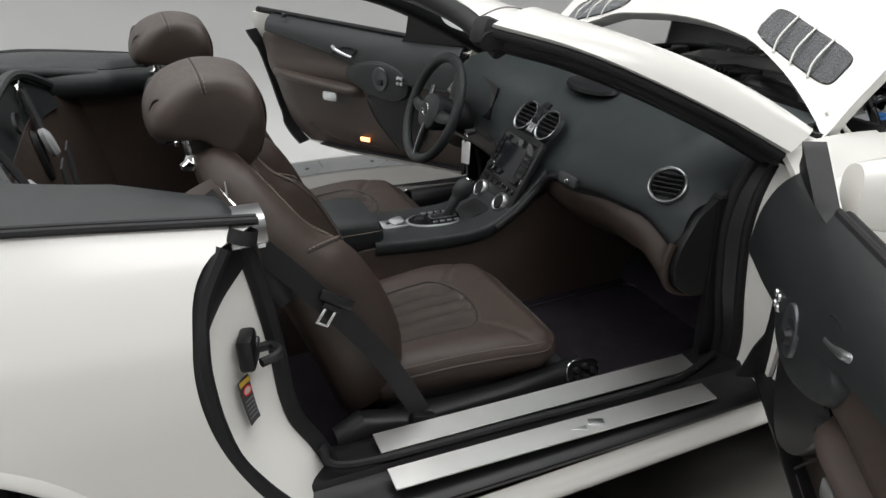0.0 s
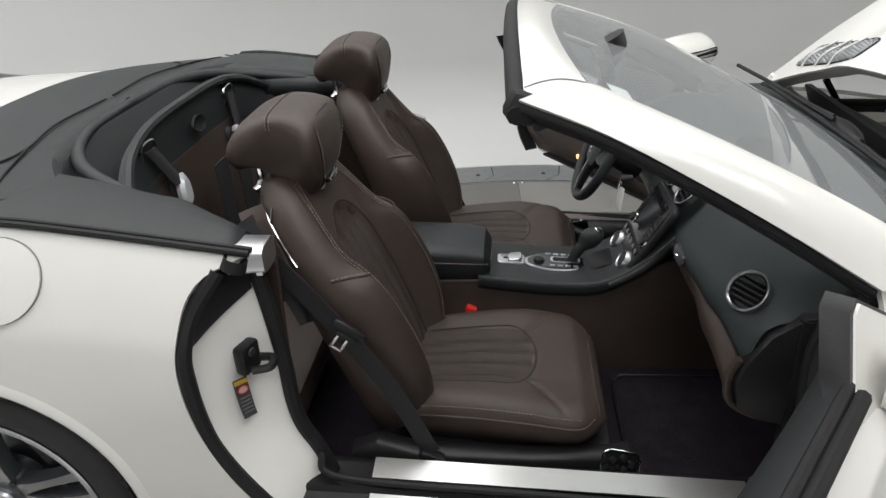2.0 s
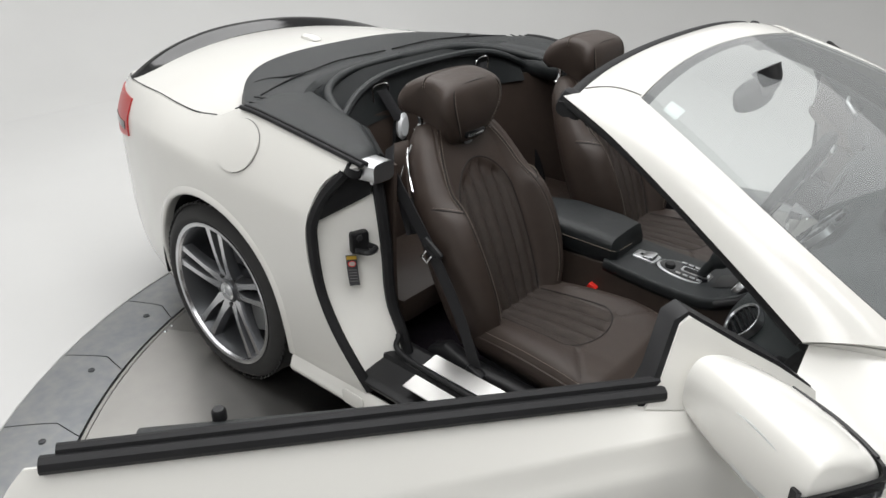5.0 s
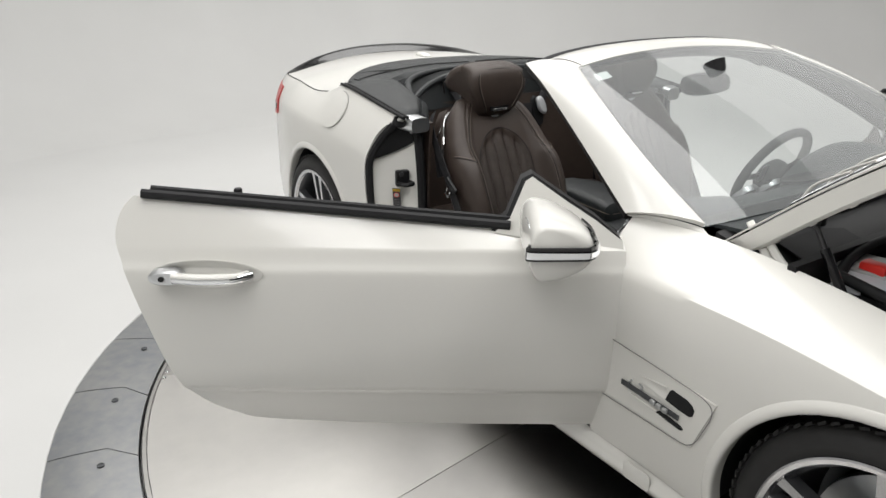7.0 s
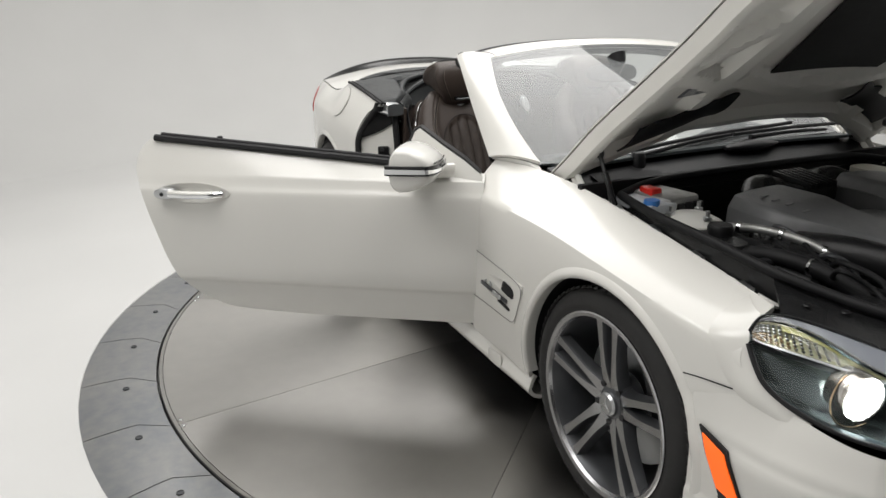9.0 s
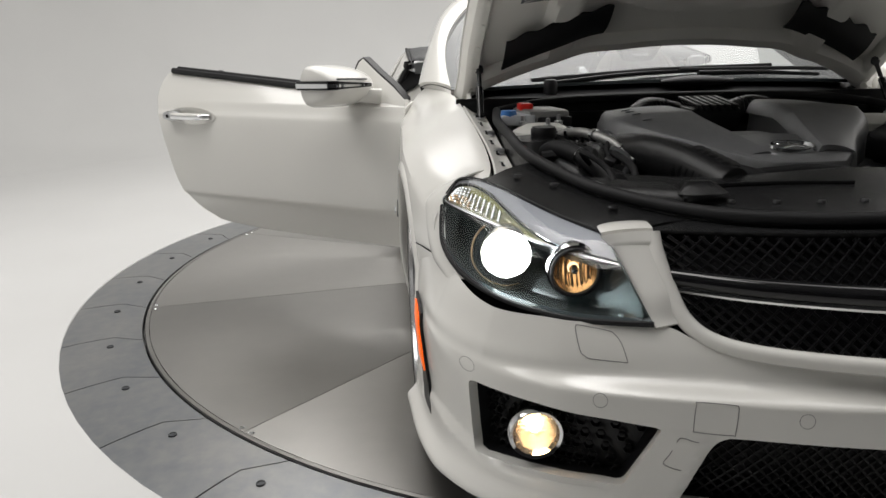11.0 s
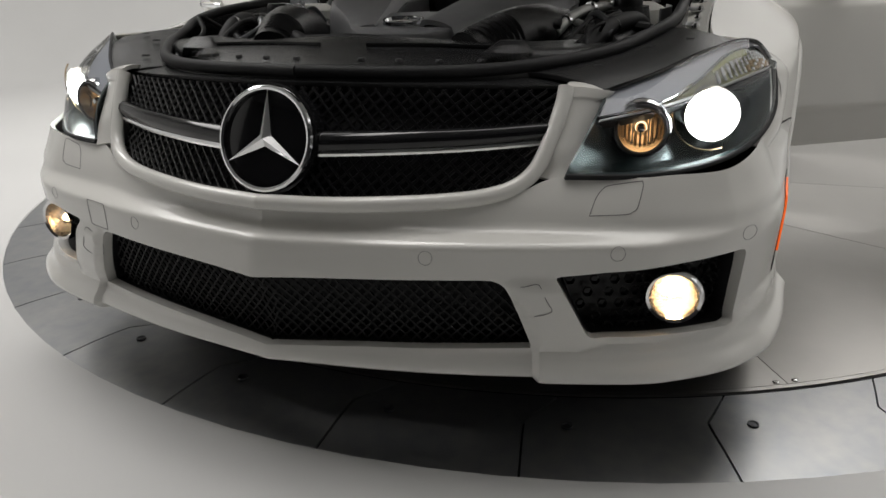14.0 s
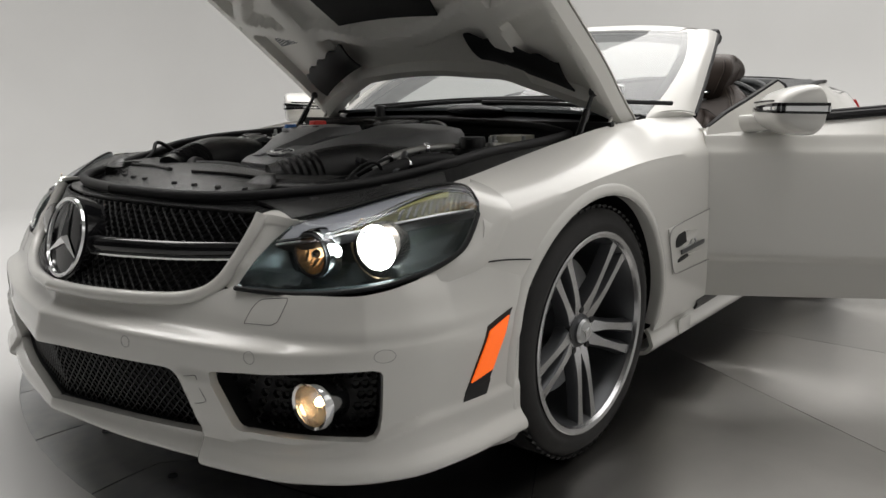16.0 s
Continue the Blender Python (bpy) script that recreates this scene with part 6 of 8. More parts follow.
def cabin_shell():
    pan = slab([(-1.15, -0.70), (0.75, -0.70), (0.75, 0.70), (-1.15, 0.70)], 0.012, pose(0, 0, 0.205))
    part("floor_carpet", pan, CARPET, car, "dark carpet in the footwells")
    part("floor_pan", slab([(-1.95, -0.55), (-1.1, -0.66), (-0.9, -0.80), (0.9, -0.80), (0.9, 0.80), (-0.9, 0.80), (-1.1, 0.66), (-1.95, 0.55)], 0.012, pose(0, 0, 0.158)), RUBBER, car)
    part("toe_board", grid(lambda u, v: (0.50 + 0.22 * v + 0.05 * v * v, -0.70 + 1.4 * u, 0.22 + 0.30 * v), 6, 6, 0.01), CARPET, car)
    part("firewall", slab([(-0.72, 0.2), (0.72, 0.2), (0.72, 0.83), (-0.72, 0.83)], 0.02, pose(0.80, 0, 0, 90, 0, 90)), RUBBER, car)
    # floor mat with a stitched edge on the passenger side
    for s in (-1, 1):
        m = part("floor_mat", slab(rounded(0.42, 0.40, 0.05), 0.010, pose(0.29, s * 0.41, 0.218), 0.003), CARPET, car)
        part("mat_edge", tube([(0.29 + x, s * 0.41 + y, 0.229) for x, y in rounded(0.42, 0.40, 0.05, 3)], 0.004, 6, 60), PLASTIC, m)
    # rear wall: brown below, dark panel above
    def wall(u, v):
        y = -0.70 + 1.40 * u
        a = abs(y) / 0.70
        return (-1.00 - 0.07 * v + 0.16 * a ** 4, y, 0.21 + 0.66 * v)
    rear = part("rear_bulkhead", grid(wall, 24, 10, 0.02), LEATHER, car, "brown lined bulkhead behind the seats")

    def panel(u, v):
        a = -1 + 2 * u
        top = 0.985 - 0.085 * abs(a) ** 3.5
        z = 0.845 + (top - 0.845) * v
        return (-1.068 - 0.028 * v + 0.10 * abs(a) ** 4 * 0.6, a * 0.50, z)
    up = part("upper_panel", grid(panel, 30, 8, 0.02), BLACK_LEATHER, rear)
    part("upper_panel_backing", grid(lambda u, v: (-1.10 - 0.12 * v + 0.08 * abs(-1 + 2 * u) ** 4, (-1 + 2 * u) * 0.58, 0.80 + 0.185 * v - 0.05 * abs(-1 + 2 * u) ** 4), 24, 4, 0.01), BLACK_LEATHER, rear)
    part("panel_rim", tube([(-1.085 + 0.06 * abs(a) ** 4, a * 0.515, 0.995 - 0.09 * abs(a) ** 3.5) for a in (-1 + k / 6 for k in range(13))], 0.013, 8, 40), BLACK_LEATHER, rear)
    part("pull_recess", lathe([(0.0, 0.002), (0.026, 0.003), (0.032, 0.006), (0.035, 0.0)], 24, pose(-1.062, 0.0, 0.925, 0, 80, 0) @ Matrix.Diagonal((0.7, 1.3, 1, 1))), RUBBER, up)
    for s in (-1, 1):
        part("strap_bracket", tube([(-1.076, s * 0.29 - 0.034, 0.905), (-1.074, s * 0.29 - 0.034, 0.958), (-1.074, s * 0.29 + 0.034, 0.958), (-1.076, s * 0.29 + 0.034, 0.905)], 0.005, 8, 24), CHROME, up)
        part("strap", grid(lambda u, v: (-1.070 + 0.030 * v + 0.006 * math.sin(math.pi * u), s * (0.29 - 0.055 * v) - 0.024 + 0.048 * u, 0.945 - 0.11 * v), 4, 8, 0.003), WEB, rear)
        part("strap_buckle", loft([ellipse_ring((-1.030 + d, s * 0.228, 0.812), (0, 1, 0), (0.2, s * 0.25, -0.95), 0.026 * k, 0.046 * k, 20, 2.4) for d, k in ((-0.012, 0.9), (0.0, 1.0), (0.010, 0.7))]), SILVER, rear, "silver plastic buckle")
        part("buckle_seat", loft([ellipse_ring((-1.046 + d, s * 0.220, 0.780), (0, 1, 0), (0.1, s * 0.2, -0.97), 0.034 * k, 0.078 * k, 20, 2.4) for d, k in ((-0.012, 1.0), (0.0, 0.9))]), RUBBER, rear)
        part("belt_strap", grid(lambda u, v: (-0.985 + 0.02 * v, s * (0.03 + 0.16 * 0.55 * u) , 0.84 - 0.55 * v), 3, 6, 0.004), WEB, rear)
        # side trim of the cabin behind the doors
        part("rear_side_trim", grid(lambda u, v: (-0.66 - 0.40 * u, s * (0.665 - 0.06 * u * v + 0.015 * math.sin(math.pi * v)), 0.22 + (0.66 + 0.03 * u) * v), 10, 10, 0.012), LEATHER, car)
        part("rear_shelf", block(0.34, 0.52, 0.10, pose(-0.86, s * 0.36, 0.36), 0.03), LEATHER, car)


def sills(s):
    base = grid(lambda u, v: (-0.70 + 1.20 * u, s * spline([(0, 0.862), (0.22, 0.858), (0.30, 0.80), (0.36, 0.775), (0.46, 0.765), (0.62, 0.70), (0.72, 0.685), (0.8, 0.66), (1.0, 0.655)], v),
                              spline([(0, 0.240), (0.22, 0.268), (0.30, 0.276), (0.36, 0.284), (0.46, 0.300), (0.62, 0.303), (0.72, 0.302), (0.8, 0.29), (1.0, 0.21)], v) + 0.020 * (1 - 2 * u) * 0.9), 20, 24, 0.012)
    sill = part("door_sill", base, PLASTIC, car, "black door sill with two steel tread plates")
    for y0, y1, z0, z1, x1 in ((0.702, 0.760, 0.340, 0.304, 0.30), (0.792, 0.848, 0.318, 0.276, 0.29)):
        plate = grid(lambda u, v: (-0.495 + (x1 + 0.495) * u, s * (y0 + (y1 - y0) * v), z0 + (z1 - z0) * u - 0.006 * v), 8, 3, 0.004)
        p = part("tread_plate", plate, material("polished_tread_steel", (0.84, 0.83, 0.81), 0.36, 1.0, 0.05, 12.0), sill, "brushed steel tread plate")
        if y0 > 0.75:
            for k in range(5):
                part("tread_mark", block(0.006 if k < 3 else 0.035, 0.020, 0.002, pose(-0.14 + 0.014 * k + (0.03 * (k - 2) if k > 2 else 0), s * 0.82, 0.2975 - 0.0008 * k, 0, 3.2, 20 * s), 0.0005), SATIN, p)
    # rear door post: white sheet from the shut line to the cabin, edged with seals
    out_x = [(0.20, -0.60), (0.30, -0.652), (0.42, -0.728), (0.52, -0.778), (0.62, -0.797), (0.75, -0.797), (0.84, -0.765), (0.88, -0.73)]
    in_x = [(0.20, -0.58), (0.34, -0.60), (0.40, -0.625), (0.46, -0.652), (0.64, -0.668), (0.82, -0.690), (0.88, -0.70)]

    def post(u, v):
        z = 0.24 + 0.635 * v
        a = Vector((spline(out_x, z), side(-0.75, min(z, 0.74))[0] - 0.018 - max(0.0, z - 0.74) * 0.55, z))
        b = Vector((spline(in_x, z), 0.715, z))
        p = a.lerp(b, u)
        k = math.sin(math.pi * u)
        return (p.x - 0.022 * k, s * (p.y - 0.008 * k), p.z)
    jamb = part("door_post", grid(post, 10, 24, 0.01), JAMB, car, "white rear door post with latch striker")
    part("post_seal", tube([Vector(post(0.03, v)) + Vector((0.004, s * 0.008, 0)) for v in (k / 9 for k in range(10))], 0.016, 8, 40), RUBBER, jamb)
    part("post_seal", tube([Vector(post(1.02, v)) + Vector((0.0, s * 0.004, 0)) for v in (k / 9 for k in range(10))], 0.017, 8, 40), RUBBER, jamb)
    st = part("latch_striker", block(0.028, 0.055, 0.065, pose(-0.716, s * 0.772, 0.665, 0, 0, 18 * s), 0.008), PLASTIC, jamb, "black latch striker")
    part("striker_loop", tube([(-0.705, s * 0.75, 0.65), (-0.672, s * 0.752, 0.65), (-0.668, s * 0.785, 0.65), (-0.70, s * 0.80, 0.65)], 0.009, 8, 20), PLASTIC, st)
    part("striker_bolt", lathe([(0, 0.004), (0.009, 0.003), (0.010, 0)], 12, pose(-0.700, s * 0.785, 0.685, 0, 90, 18 * s)), DARKMETAL, st)
    if s < 0:
        tagm = material("dark_warning_label", (0.05, 0.05, 0.055), 0.5)
        lab = part("warning_label", grid(lambda u, v: Vector(post(0.47 + 0.15 * u, 0.600 - 0.150 * v)) + Vector((0.013, s * 0.010, 0)), 4, 6, 0.001), tagm, jamb, "dark warning label with yellow heading")
        part("label_heading", grid(lambda u, v: Vector(post(0.475 + 0.14 * u, 0.597 - 0.016 * v)) + Vector((0.015, s * 0.0115, 0)), 2, 1, 0.001), material("yellow_print", (0.50, 0.32, 0.03), 0.5), lab)
        part("label_disc", grid(lambda u, v: Vector(post(0.545 + 0.05 * v * math.cos(6.283 * u), 0.560 + 0.013 * v * math.sin(6.283 * u))) + Vector((0.0155, s * 0.012, 0)), 16, 2, 0.001), material("white_print", (0.45, 0.42, 0.40), 0.5), lab)
        part("label_ring", tube([Vector(post(0.545 + 0.05 * math.cos(a), 0.560 + 0.013 * math.sin(a))) + Vector((0.0165, s * 0.0125, 0)) for a in (math.pi * k / 4 for k in range(9))], 0.0012, 6, 32), RED, lab)
        for k in range(5):
            part("label_bar", grid(lambda u, v, k=k: Vector(post(0.49 + 0.11 * u, 0.530 - 0.014 * k - 0.003 * v)) + Vector((0.015, s * 0.0115, 0)), 1, 1, 0.0005), GAP, lab)
    # moulded seal corner and bright end cap of the belt
    cap = loft([ellipse_ring((-0.715 + 0.03 * k, s * (0.745 - 0.01 * k), 0.885 - 0.004 * k), (0, 1, 0), (0, 0, 1), 0.048 - 0.004 * k, 0.028, 20, 4) for k in range(3)])
    part("belt_end_cap", cap, SATIN, car, "satin silver end cap of the belt line")
    part("end_cap_plate", slab([(-0.028, 0.012), (0.028, 0.012), (0.026, -0.012), (-0.028, -0.02)], 0.012, pose(-0.672, s * 0.735, 0.868, 90, 0, 90)), SATIN, car)
    def boot(u, v):
        w = 0.775 + 0.115 * u ** 1.5
        p = Vector(post(0.01 + 0.90 * u, w + (0.99 - w) * v))
        swell = 0.014 * math.sin(math.pi * v) ** 0.7 * math.sin(math.pi * (0.08 + 0.9 * u))
        return p + Vector((0.006 + swell, s * (0.010 + 0.6 * swell), 0))
    part("seal_corner", grid(boot, 18, 16, 0.010), RUBBER, car)
    part("corner_mouth", lathe([(0.012, -0.02), (0.018, 0.0), (0.022, 0.004), (0.024, -0.02)], 18, pose(-0.694, s * 0.795, 0.898, 8 * s, 20, 0)), RUBBER, car)
    # front door post
    def front_post(u, v):
        z = 0.24 + 0.56 * v
        x0 = 0.43
        a = Vector((x0, side(0.52, min(z, 0.75))[0] - 0.016 - max(0, z - 0.75) * 0.5, z))
        b = Vector((spline([(0.24, 0.37), (0.33, 0.385), (0.5, 0.36), (0.72, 0.365), (0.86, 0.46)], z) + 0.045, 0.722, z))
        p = a.lerp(b, u)
        return (p.x + 0.02 * math.sin(math.pi * u), s * p.y, p.z)
    fp = part("hinge_post", grid(lambda u, v: front_post(0.86 * u, v), 8, 16, 0.01), JAMB, car, "white hinge post")
    part("post_lining", grid(lambda u, v: Vector(front_post(0.86 + 0.24 * u, v)) + Vector((-0.006, 0, 0)), 8, 16, 0.012), PLASTIC, fp)
    part("post_seal", tube([Vector(front_post(0.86, v)) + Vector((-0.010, s * 0.004, 0)) for v in (k / 8 for k in range(9))], 0.012, 10, 36), RUBBER, fp)
    part("post_seal", tube([Vector(front_post(1.0, v)) + Vector((-0.018, -s * 0.022, 0)) for v in (k / 8 for k in range(9))], 0.018, 10, 36), RUBBER, fp)
    part("kick_panel", grid(lambda u, v: (0.35 + 0.25 * u, s * (0.705 - 0.02 * u), 0.22 + 0.50 * v), 4, 6, 0.02), PLASTIC, car)
    part("sill_seal", tube([(0.38, s * 0.728, 0.30), (0.2, s * 0.770, 0.297), (-0.2, s * 0.772, 0.318), (-0.56, s * 0.765, 0.338), (-0.61, s * 0.735, 0.38)], 0.009, 8, 40), RUBBER, car)


def seat(s):
    """A leather sports seat; s is its side. Local share a runs outwards from the seat's middle."""
    yc = s * 0.392
    top_z = 0.415

    # cushion: a fluted middle, raised bolsters and a rounded nose
    def cushion_pt(a, b, up=True, lift=0.0):
        x = -0.44 + 0.465 * b
        hw = spline([(0.0, 0.205), (0.3, 0.226), (0.7, 0.248), (0.86, 0.241), (0.94, 0.214), (1.0, 0.165)], b)
        e = max(0.0, 1 - abs(a) ** 7) ** 0.5
        f = min(1.0, max(0.0, (1 - b) / 0.13)) ** 0.5
        if not up:
            return Vector((x - 0.03 * max(0.0, b - 0.8), yc + s * a * hw, 0.352 - 0.066 * e * max(f, 0.25)))
        z = 0.352 + (0.056 * e + 0.014 * math.sin(math.pi * min(1, b * 1.05))) * f
        z += 0.034 * max(0.0, (abs(a) - 0.40) / 0.60) ** 1.3 * e * f * min(1.0, 2.6 * (1 - b))
        lim = 0.54 * max(0.0, 1 - max(0.0, (b - 0.50) / 0.16) ** 3.0) if b < 0.66 else 0.0
        if abs(a) < lim:
            groove = abs(math.sin((a + 0.54) * math.pi / 0.216)) ** 0.5
            z += (-0.019 + 0.017 * groove) * min(1.0, (lim - abs(a)) * 14) * min(1.0, b * 10)
        fold = abs(b - (0.63 + 0.16 * (abs(a) - 0.5) / 0.45))
        if abs(a) > 0.48 and fold < 0.035:
            z -= 0.007 * (1 - fold / 0.035) ** 2 * e
        return Vector((x, yc + s * a * hw, z + lift))

    def cushion_ring(b, n=110):
        return [cushion_pt(-1 + 2 * i / n, b) for i in range(n + 1)] + [cushion_pt(1 - 2 * i / 12, b, False) for i in range(1, 12)]
    cush = part("seat", loft([cushion_ring(k / 54) for k in range(55)]), LEATHER, car, "brown perforated leather sports seat with pale stitching", 60)
    cush.data.materials.append(PERFORATED)
    for f in cush.data.polygons:
        c = f.center
        if f.normal.z > 0.5 and abs(c.y - yc) < 0.118 and c.x < -0.08:
            f.material_index = 1

    rim = [cushion_pt(0.54 * math.cos(q), 0.50 + 0.155 * math.sin(q), True, -0.0006) for q in (math.pi * k / 16 for k in range(17))]
    part("panel_seam", tube([cushion_pt(0.54, 0.06 + 0.11 * k, True, -0.0006) for k in range(4)] + rim + [cushion_pt(-0.54, 0.39 - 0.11 * k, True, -0.0006) for k in range(4)], 0.0022, 6, 110), SEAM, cush)
    for sg in (-1, 1):
        part("fold_seam", tube([cushion_pt(sg * (0.50 + 0.45 * k / 6), 0.63 + 0.16 * k / 6, True, -0.0004) for k in range(7)], 0.0022, 6, 30), SEAM, cush)
        edge = [cushion_pt(sg * 0.985, 0.05 + 0.115 * k, True, 0.0) for k in range(8)] + [cushion_pt(sg * 0.93, 0.93, True, 0.0)]
        part("piping", tube(edge, 0.0032, 8, 60), LEATHER, cush)
        part("stitching", dashes([cushion_pt(sg * 0.945, 0.06 + 0.115 * k, True, 0.0012) for k in range(8)], shifts=(0.0, -sg * s * 0.006)), STITCH, cush)
    nose_line = [cushion_pt(-0.93 + 1.86 * k / 12, 0.955, True, 0.0006) for k in range(13)]
    part("nose_seam", tube(nose_line, 0.0022, 6, 50), SEAM, cush)
    part("stitching", dashes([p + Vector((-0.004, 0, 0.0015)) for p in nose_line], across=(1, 0, 0)), STITCH, cush)

    # backrest
    lo, hi = Vector((-0.455, 0, 0.335)), Vector((-0.712, 0, 0.945))
    spine = (hi - lo).normalized()
    fwd = Vector((spine.z, 0, -spine.x))
    ARCH_T, ARCH_H = 0.60, 0.20

    def back_pt(a, t, front=True, lift=0.0):
        """a across (-1 to 1, positive outwards), t up the back."""
        hw = spline([(0.0, 0.195), (0.15, 0.225), (0.45, 0.250), (0.62, 0.246), (0.80, 0.218), (0.92, 0.178), (1.0, 0.125)], t)
        c = lo.lerp(hi, t) + Vector((0.018 * math.sin(math.pi * t), 0, 0))
        e = (1 - abs(a) ** 7) ** 0.5 if abs(a) < 1 else 0.0
        if front:
            d = (0.058 - 0.010 * t) * (0.25 + 0.75 * e)
            bol = spline([(0.0, 0.035), (0.2, 0.076), (0.50, 0.082), (0.61, 0.066), (0.66, 0.040), (0.70, 0.030), (0.85, 0.012), (1.0, 0.0)], t)
            k = min(1.0, max(0.0, (abs(a) - 0.54) / 0.24))
            d += bol * k * k * (3 - 2 * k) * e ** 0.6
            lim = 0.52 * max(0.0, 1 - max(0.0, (t - ARCH_T) / ARCH_H) ** 2.4) if t < 0.80 else 0.0
            if abs(a) < lim:
                groove = abs(math.sin((a + 0.52) * math.pi / 0.208)) ** 0.5
                d += (-0.021 + 0.016 * groove) * min(1.0, (lim - abs(a)) * 14)
            cutl = abs(abs(a) - 0.74)
            if cutl < 0.035 and t < 0.97:
                d -= 0.004 * (1 - cutl / 0.035)
        else:
            d = -(0.075 - 0.03 * t) * (0.25 + 0.75 * e)
        if t > 0.9:
            d *= 1 - 0.5 * ((t - 0.9) / 0.1) ** 2
        p = c + fwd * (d + lift)
        return Vector((p.x, yc + s * a * hw, p.z))

    rings = []
    N = 110
    for k in range(64):
        t = k / 63
        row = [back_pt(-1 + 2 * i / N, t) for i in range(N + 1)]
        row += [back_pt(1 - 2 * i / 40, t, False) for i in range(41)]
        rings.append(row)
    bm = loft(rings)
    bmesh.ops.remove_doubles(bm, verts=bm.verts[:], dist=5e-4)
    back = part("backrest", bm, LEATHER, cush, "", 60)
    back.data.materials.append(PERFORATED)
    for f in back.data.polygons:
        if f.normal.dot(fwd) > 0.6 and abs(f.center.y - yc) < 0.128 and f.center.z < 0.80:
            f.material_index = 1
    for sg in (-1, 1):
        seam = [back_pt(sg * spline([(0.10, 0.745), (0.45, 0.74), (0.62, 0.73), (0.80, 0.70), (0.96, 0.62)], t), t, True, 0.0) for t in (0.10 + 0.086 * k for k in range(11))]
        part("bolster_edge", tube(seam, 0.0022, 6, 70), SEAM, back)
        part("stitching", dashes([p + fwd * 0.0018 for p in seam], shifts=(-sg * s * 0.0065, sg * s * 0.0065)), STITCH, back)
        cross = [back_pt(sg * (0.985 - 0.235 * k / 5), 0.665 - 0.055 * k / 5, True, 0.0) for k in range(6)]
        part("cross_seam", tube(cross, 0.0022, 6, 24), SEAM, back)
        part("stitching", dashes([p + fwd * 0.0018 for p in cross], shifts=(-0.006, 0.006), across=(0, 0, 1)), STITCH, back)
    arch = [back_pt(0.52 * math.cos(q), ARCH_T + ARCH_H * math.sin(q), True, -0.0005) for q in (math.pi * k / 16 for k in range(17))]
    part("insert_seam", tube([back_pt(0.52, 0.08 + 0.13 * k, True, -0.0005) for k in range(4)] + arch + [back_pt(-0.52, 0.47 - 0.13 * k, True, -0.0005) for k in range(4)], 0.0024, 6, 110), SEAM, back)
    part("badge_plate", loft([ellipse_ring(back_pt(0.0, 0.875, True, l), (0, 1, 0), spine, 0.020 * k, 0.0075 * k, 18) for l, k in ((-0.002, 1.0), (0.003, 0.95))]), SATIN, back, "small oval metal badge")
    # shoulder shell on the outer side with two bright lines, over a black belt guide
    part("shoulder_shell", grid(lambda u, v: back_pt(1.03 - 0.02 * math.sin(math.pi * v), 0.72 + 0.23 * u, True, -0.085 + 0.06 * v), 14, 8, 0.008), LEATHER, back)
    part("belt_guide", grid(lambda u, v: back_pt(1.045 - 0.02 * math.sin(math.pi * v), 0.58 + 0.15 * u, True, -0.070 + (0.055 - 0.02 * (1 - u)) * v), 10, 8, 0.010), PLASTIC, back)
    for l0, l1 in ((-0.080, -0.010), (-0.012, -0.028)):
        part("bright_line", tube([back_pt(1.05, 0.755 + 0.06 * k, True, l0 + (l1 - l0) * k / 3) for k in range(4)], 0.0028, 6, 16), CHROME, back)
    # head restraint
    prof = [(-0.812, 0.985), (-0.806, 1.030), (-0.765, 1.075), (-0.690, 1.098), (-0.615, 1.086), (-0.584, 1.055), (-0.578, 0.980), (-0.596, 0.912), (-0.632, 0.874), (-0.664, 0.884), (-0.690, 0.935), (-0.725, 0.966), (-0.775, 0.972)]
    n = len(prof)
    prof = [(-0.69 + 0.90 * (x + 0.69), 0.985 + 0.94 * (z - 0.985)) for x, z in prof]
    ring0 = [curve([(*prof[(i + j) % n], 0) for j in (-1, 0, 1, 2)], 1 / 3 + f / 9) for i in range(n) for f in (0, 1, 2)]
    shrink = [(0.0, 1.0), (0.45, 0.990), (0.70, 0.965), (0.84, 0.935), (0.945, 0.87), (0.99, 0.78), (1.0, 0.62)]
    taper = [(0.86, 0.60), (0.90, 0.70), (0.95, 0.86), (1.0, 1.0), (1.06, 0.98), (1.10, 0.84)]

    def rest_pt(k, x, z, lift=0.0):
        sc = spline(shrink, abs(k))
        out_d = Vector((x + 0.69, z - 1.0)).normalized() * lift
        return Vector((-0.69 + (x + 0.69) * sc + out_d.x, yc + k * 0.135 * spline(taper, z), 1.0 + (z - 1.0) * sc + out_d.y))
    shares = [math.copysign(spline([(0, 0.0), (8, 0.70), (9, 0.84), (10, 0.945), (11, 0.99), (12, 1.0)], abs(k - 12)), k - 12) for k in range(25)]
    hr = part("head_restraint", loft([[rest_pt(k, p.x, p.y) for p in ring0] for k in shares]), LEATHER, cush)
    crest, chin = (-0.698, 1.0900), (-0.646, 0.8825)

    def rest_band(dx):
        """A line over the crest and down both sides to the chin."""
        top_l = [rest_pt(k, crest[0] + dx, crest[1]) for k in (-1.0, -0.99, -0.945, -0.84, -0.6, -0.3, 0.0, 0.3, 0.6, 0.84, 0.945, 0.99, 1.0)]
        ends = [[rest_pt(k, chin[0] + dx, chin[1]) for k in (sg, 0.99 * sg, 0.945 * sg)] for sg in (-1, 1)]
        return ends[0][::-1] + [ends[0][0].lerp(top_l[0], f) for f in (0.33, 0.67)] + top_l + [top_l[-1].lerp(ends[1][0], f) for f in (0.33, 0.67)] + ends[1]
    part("rest_seam", tube(rest_band(0.0), 0.0013, 6, 150), SEAM, hr)
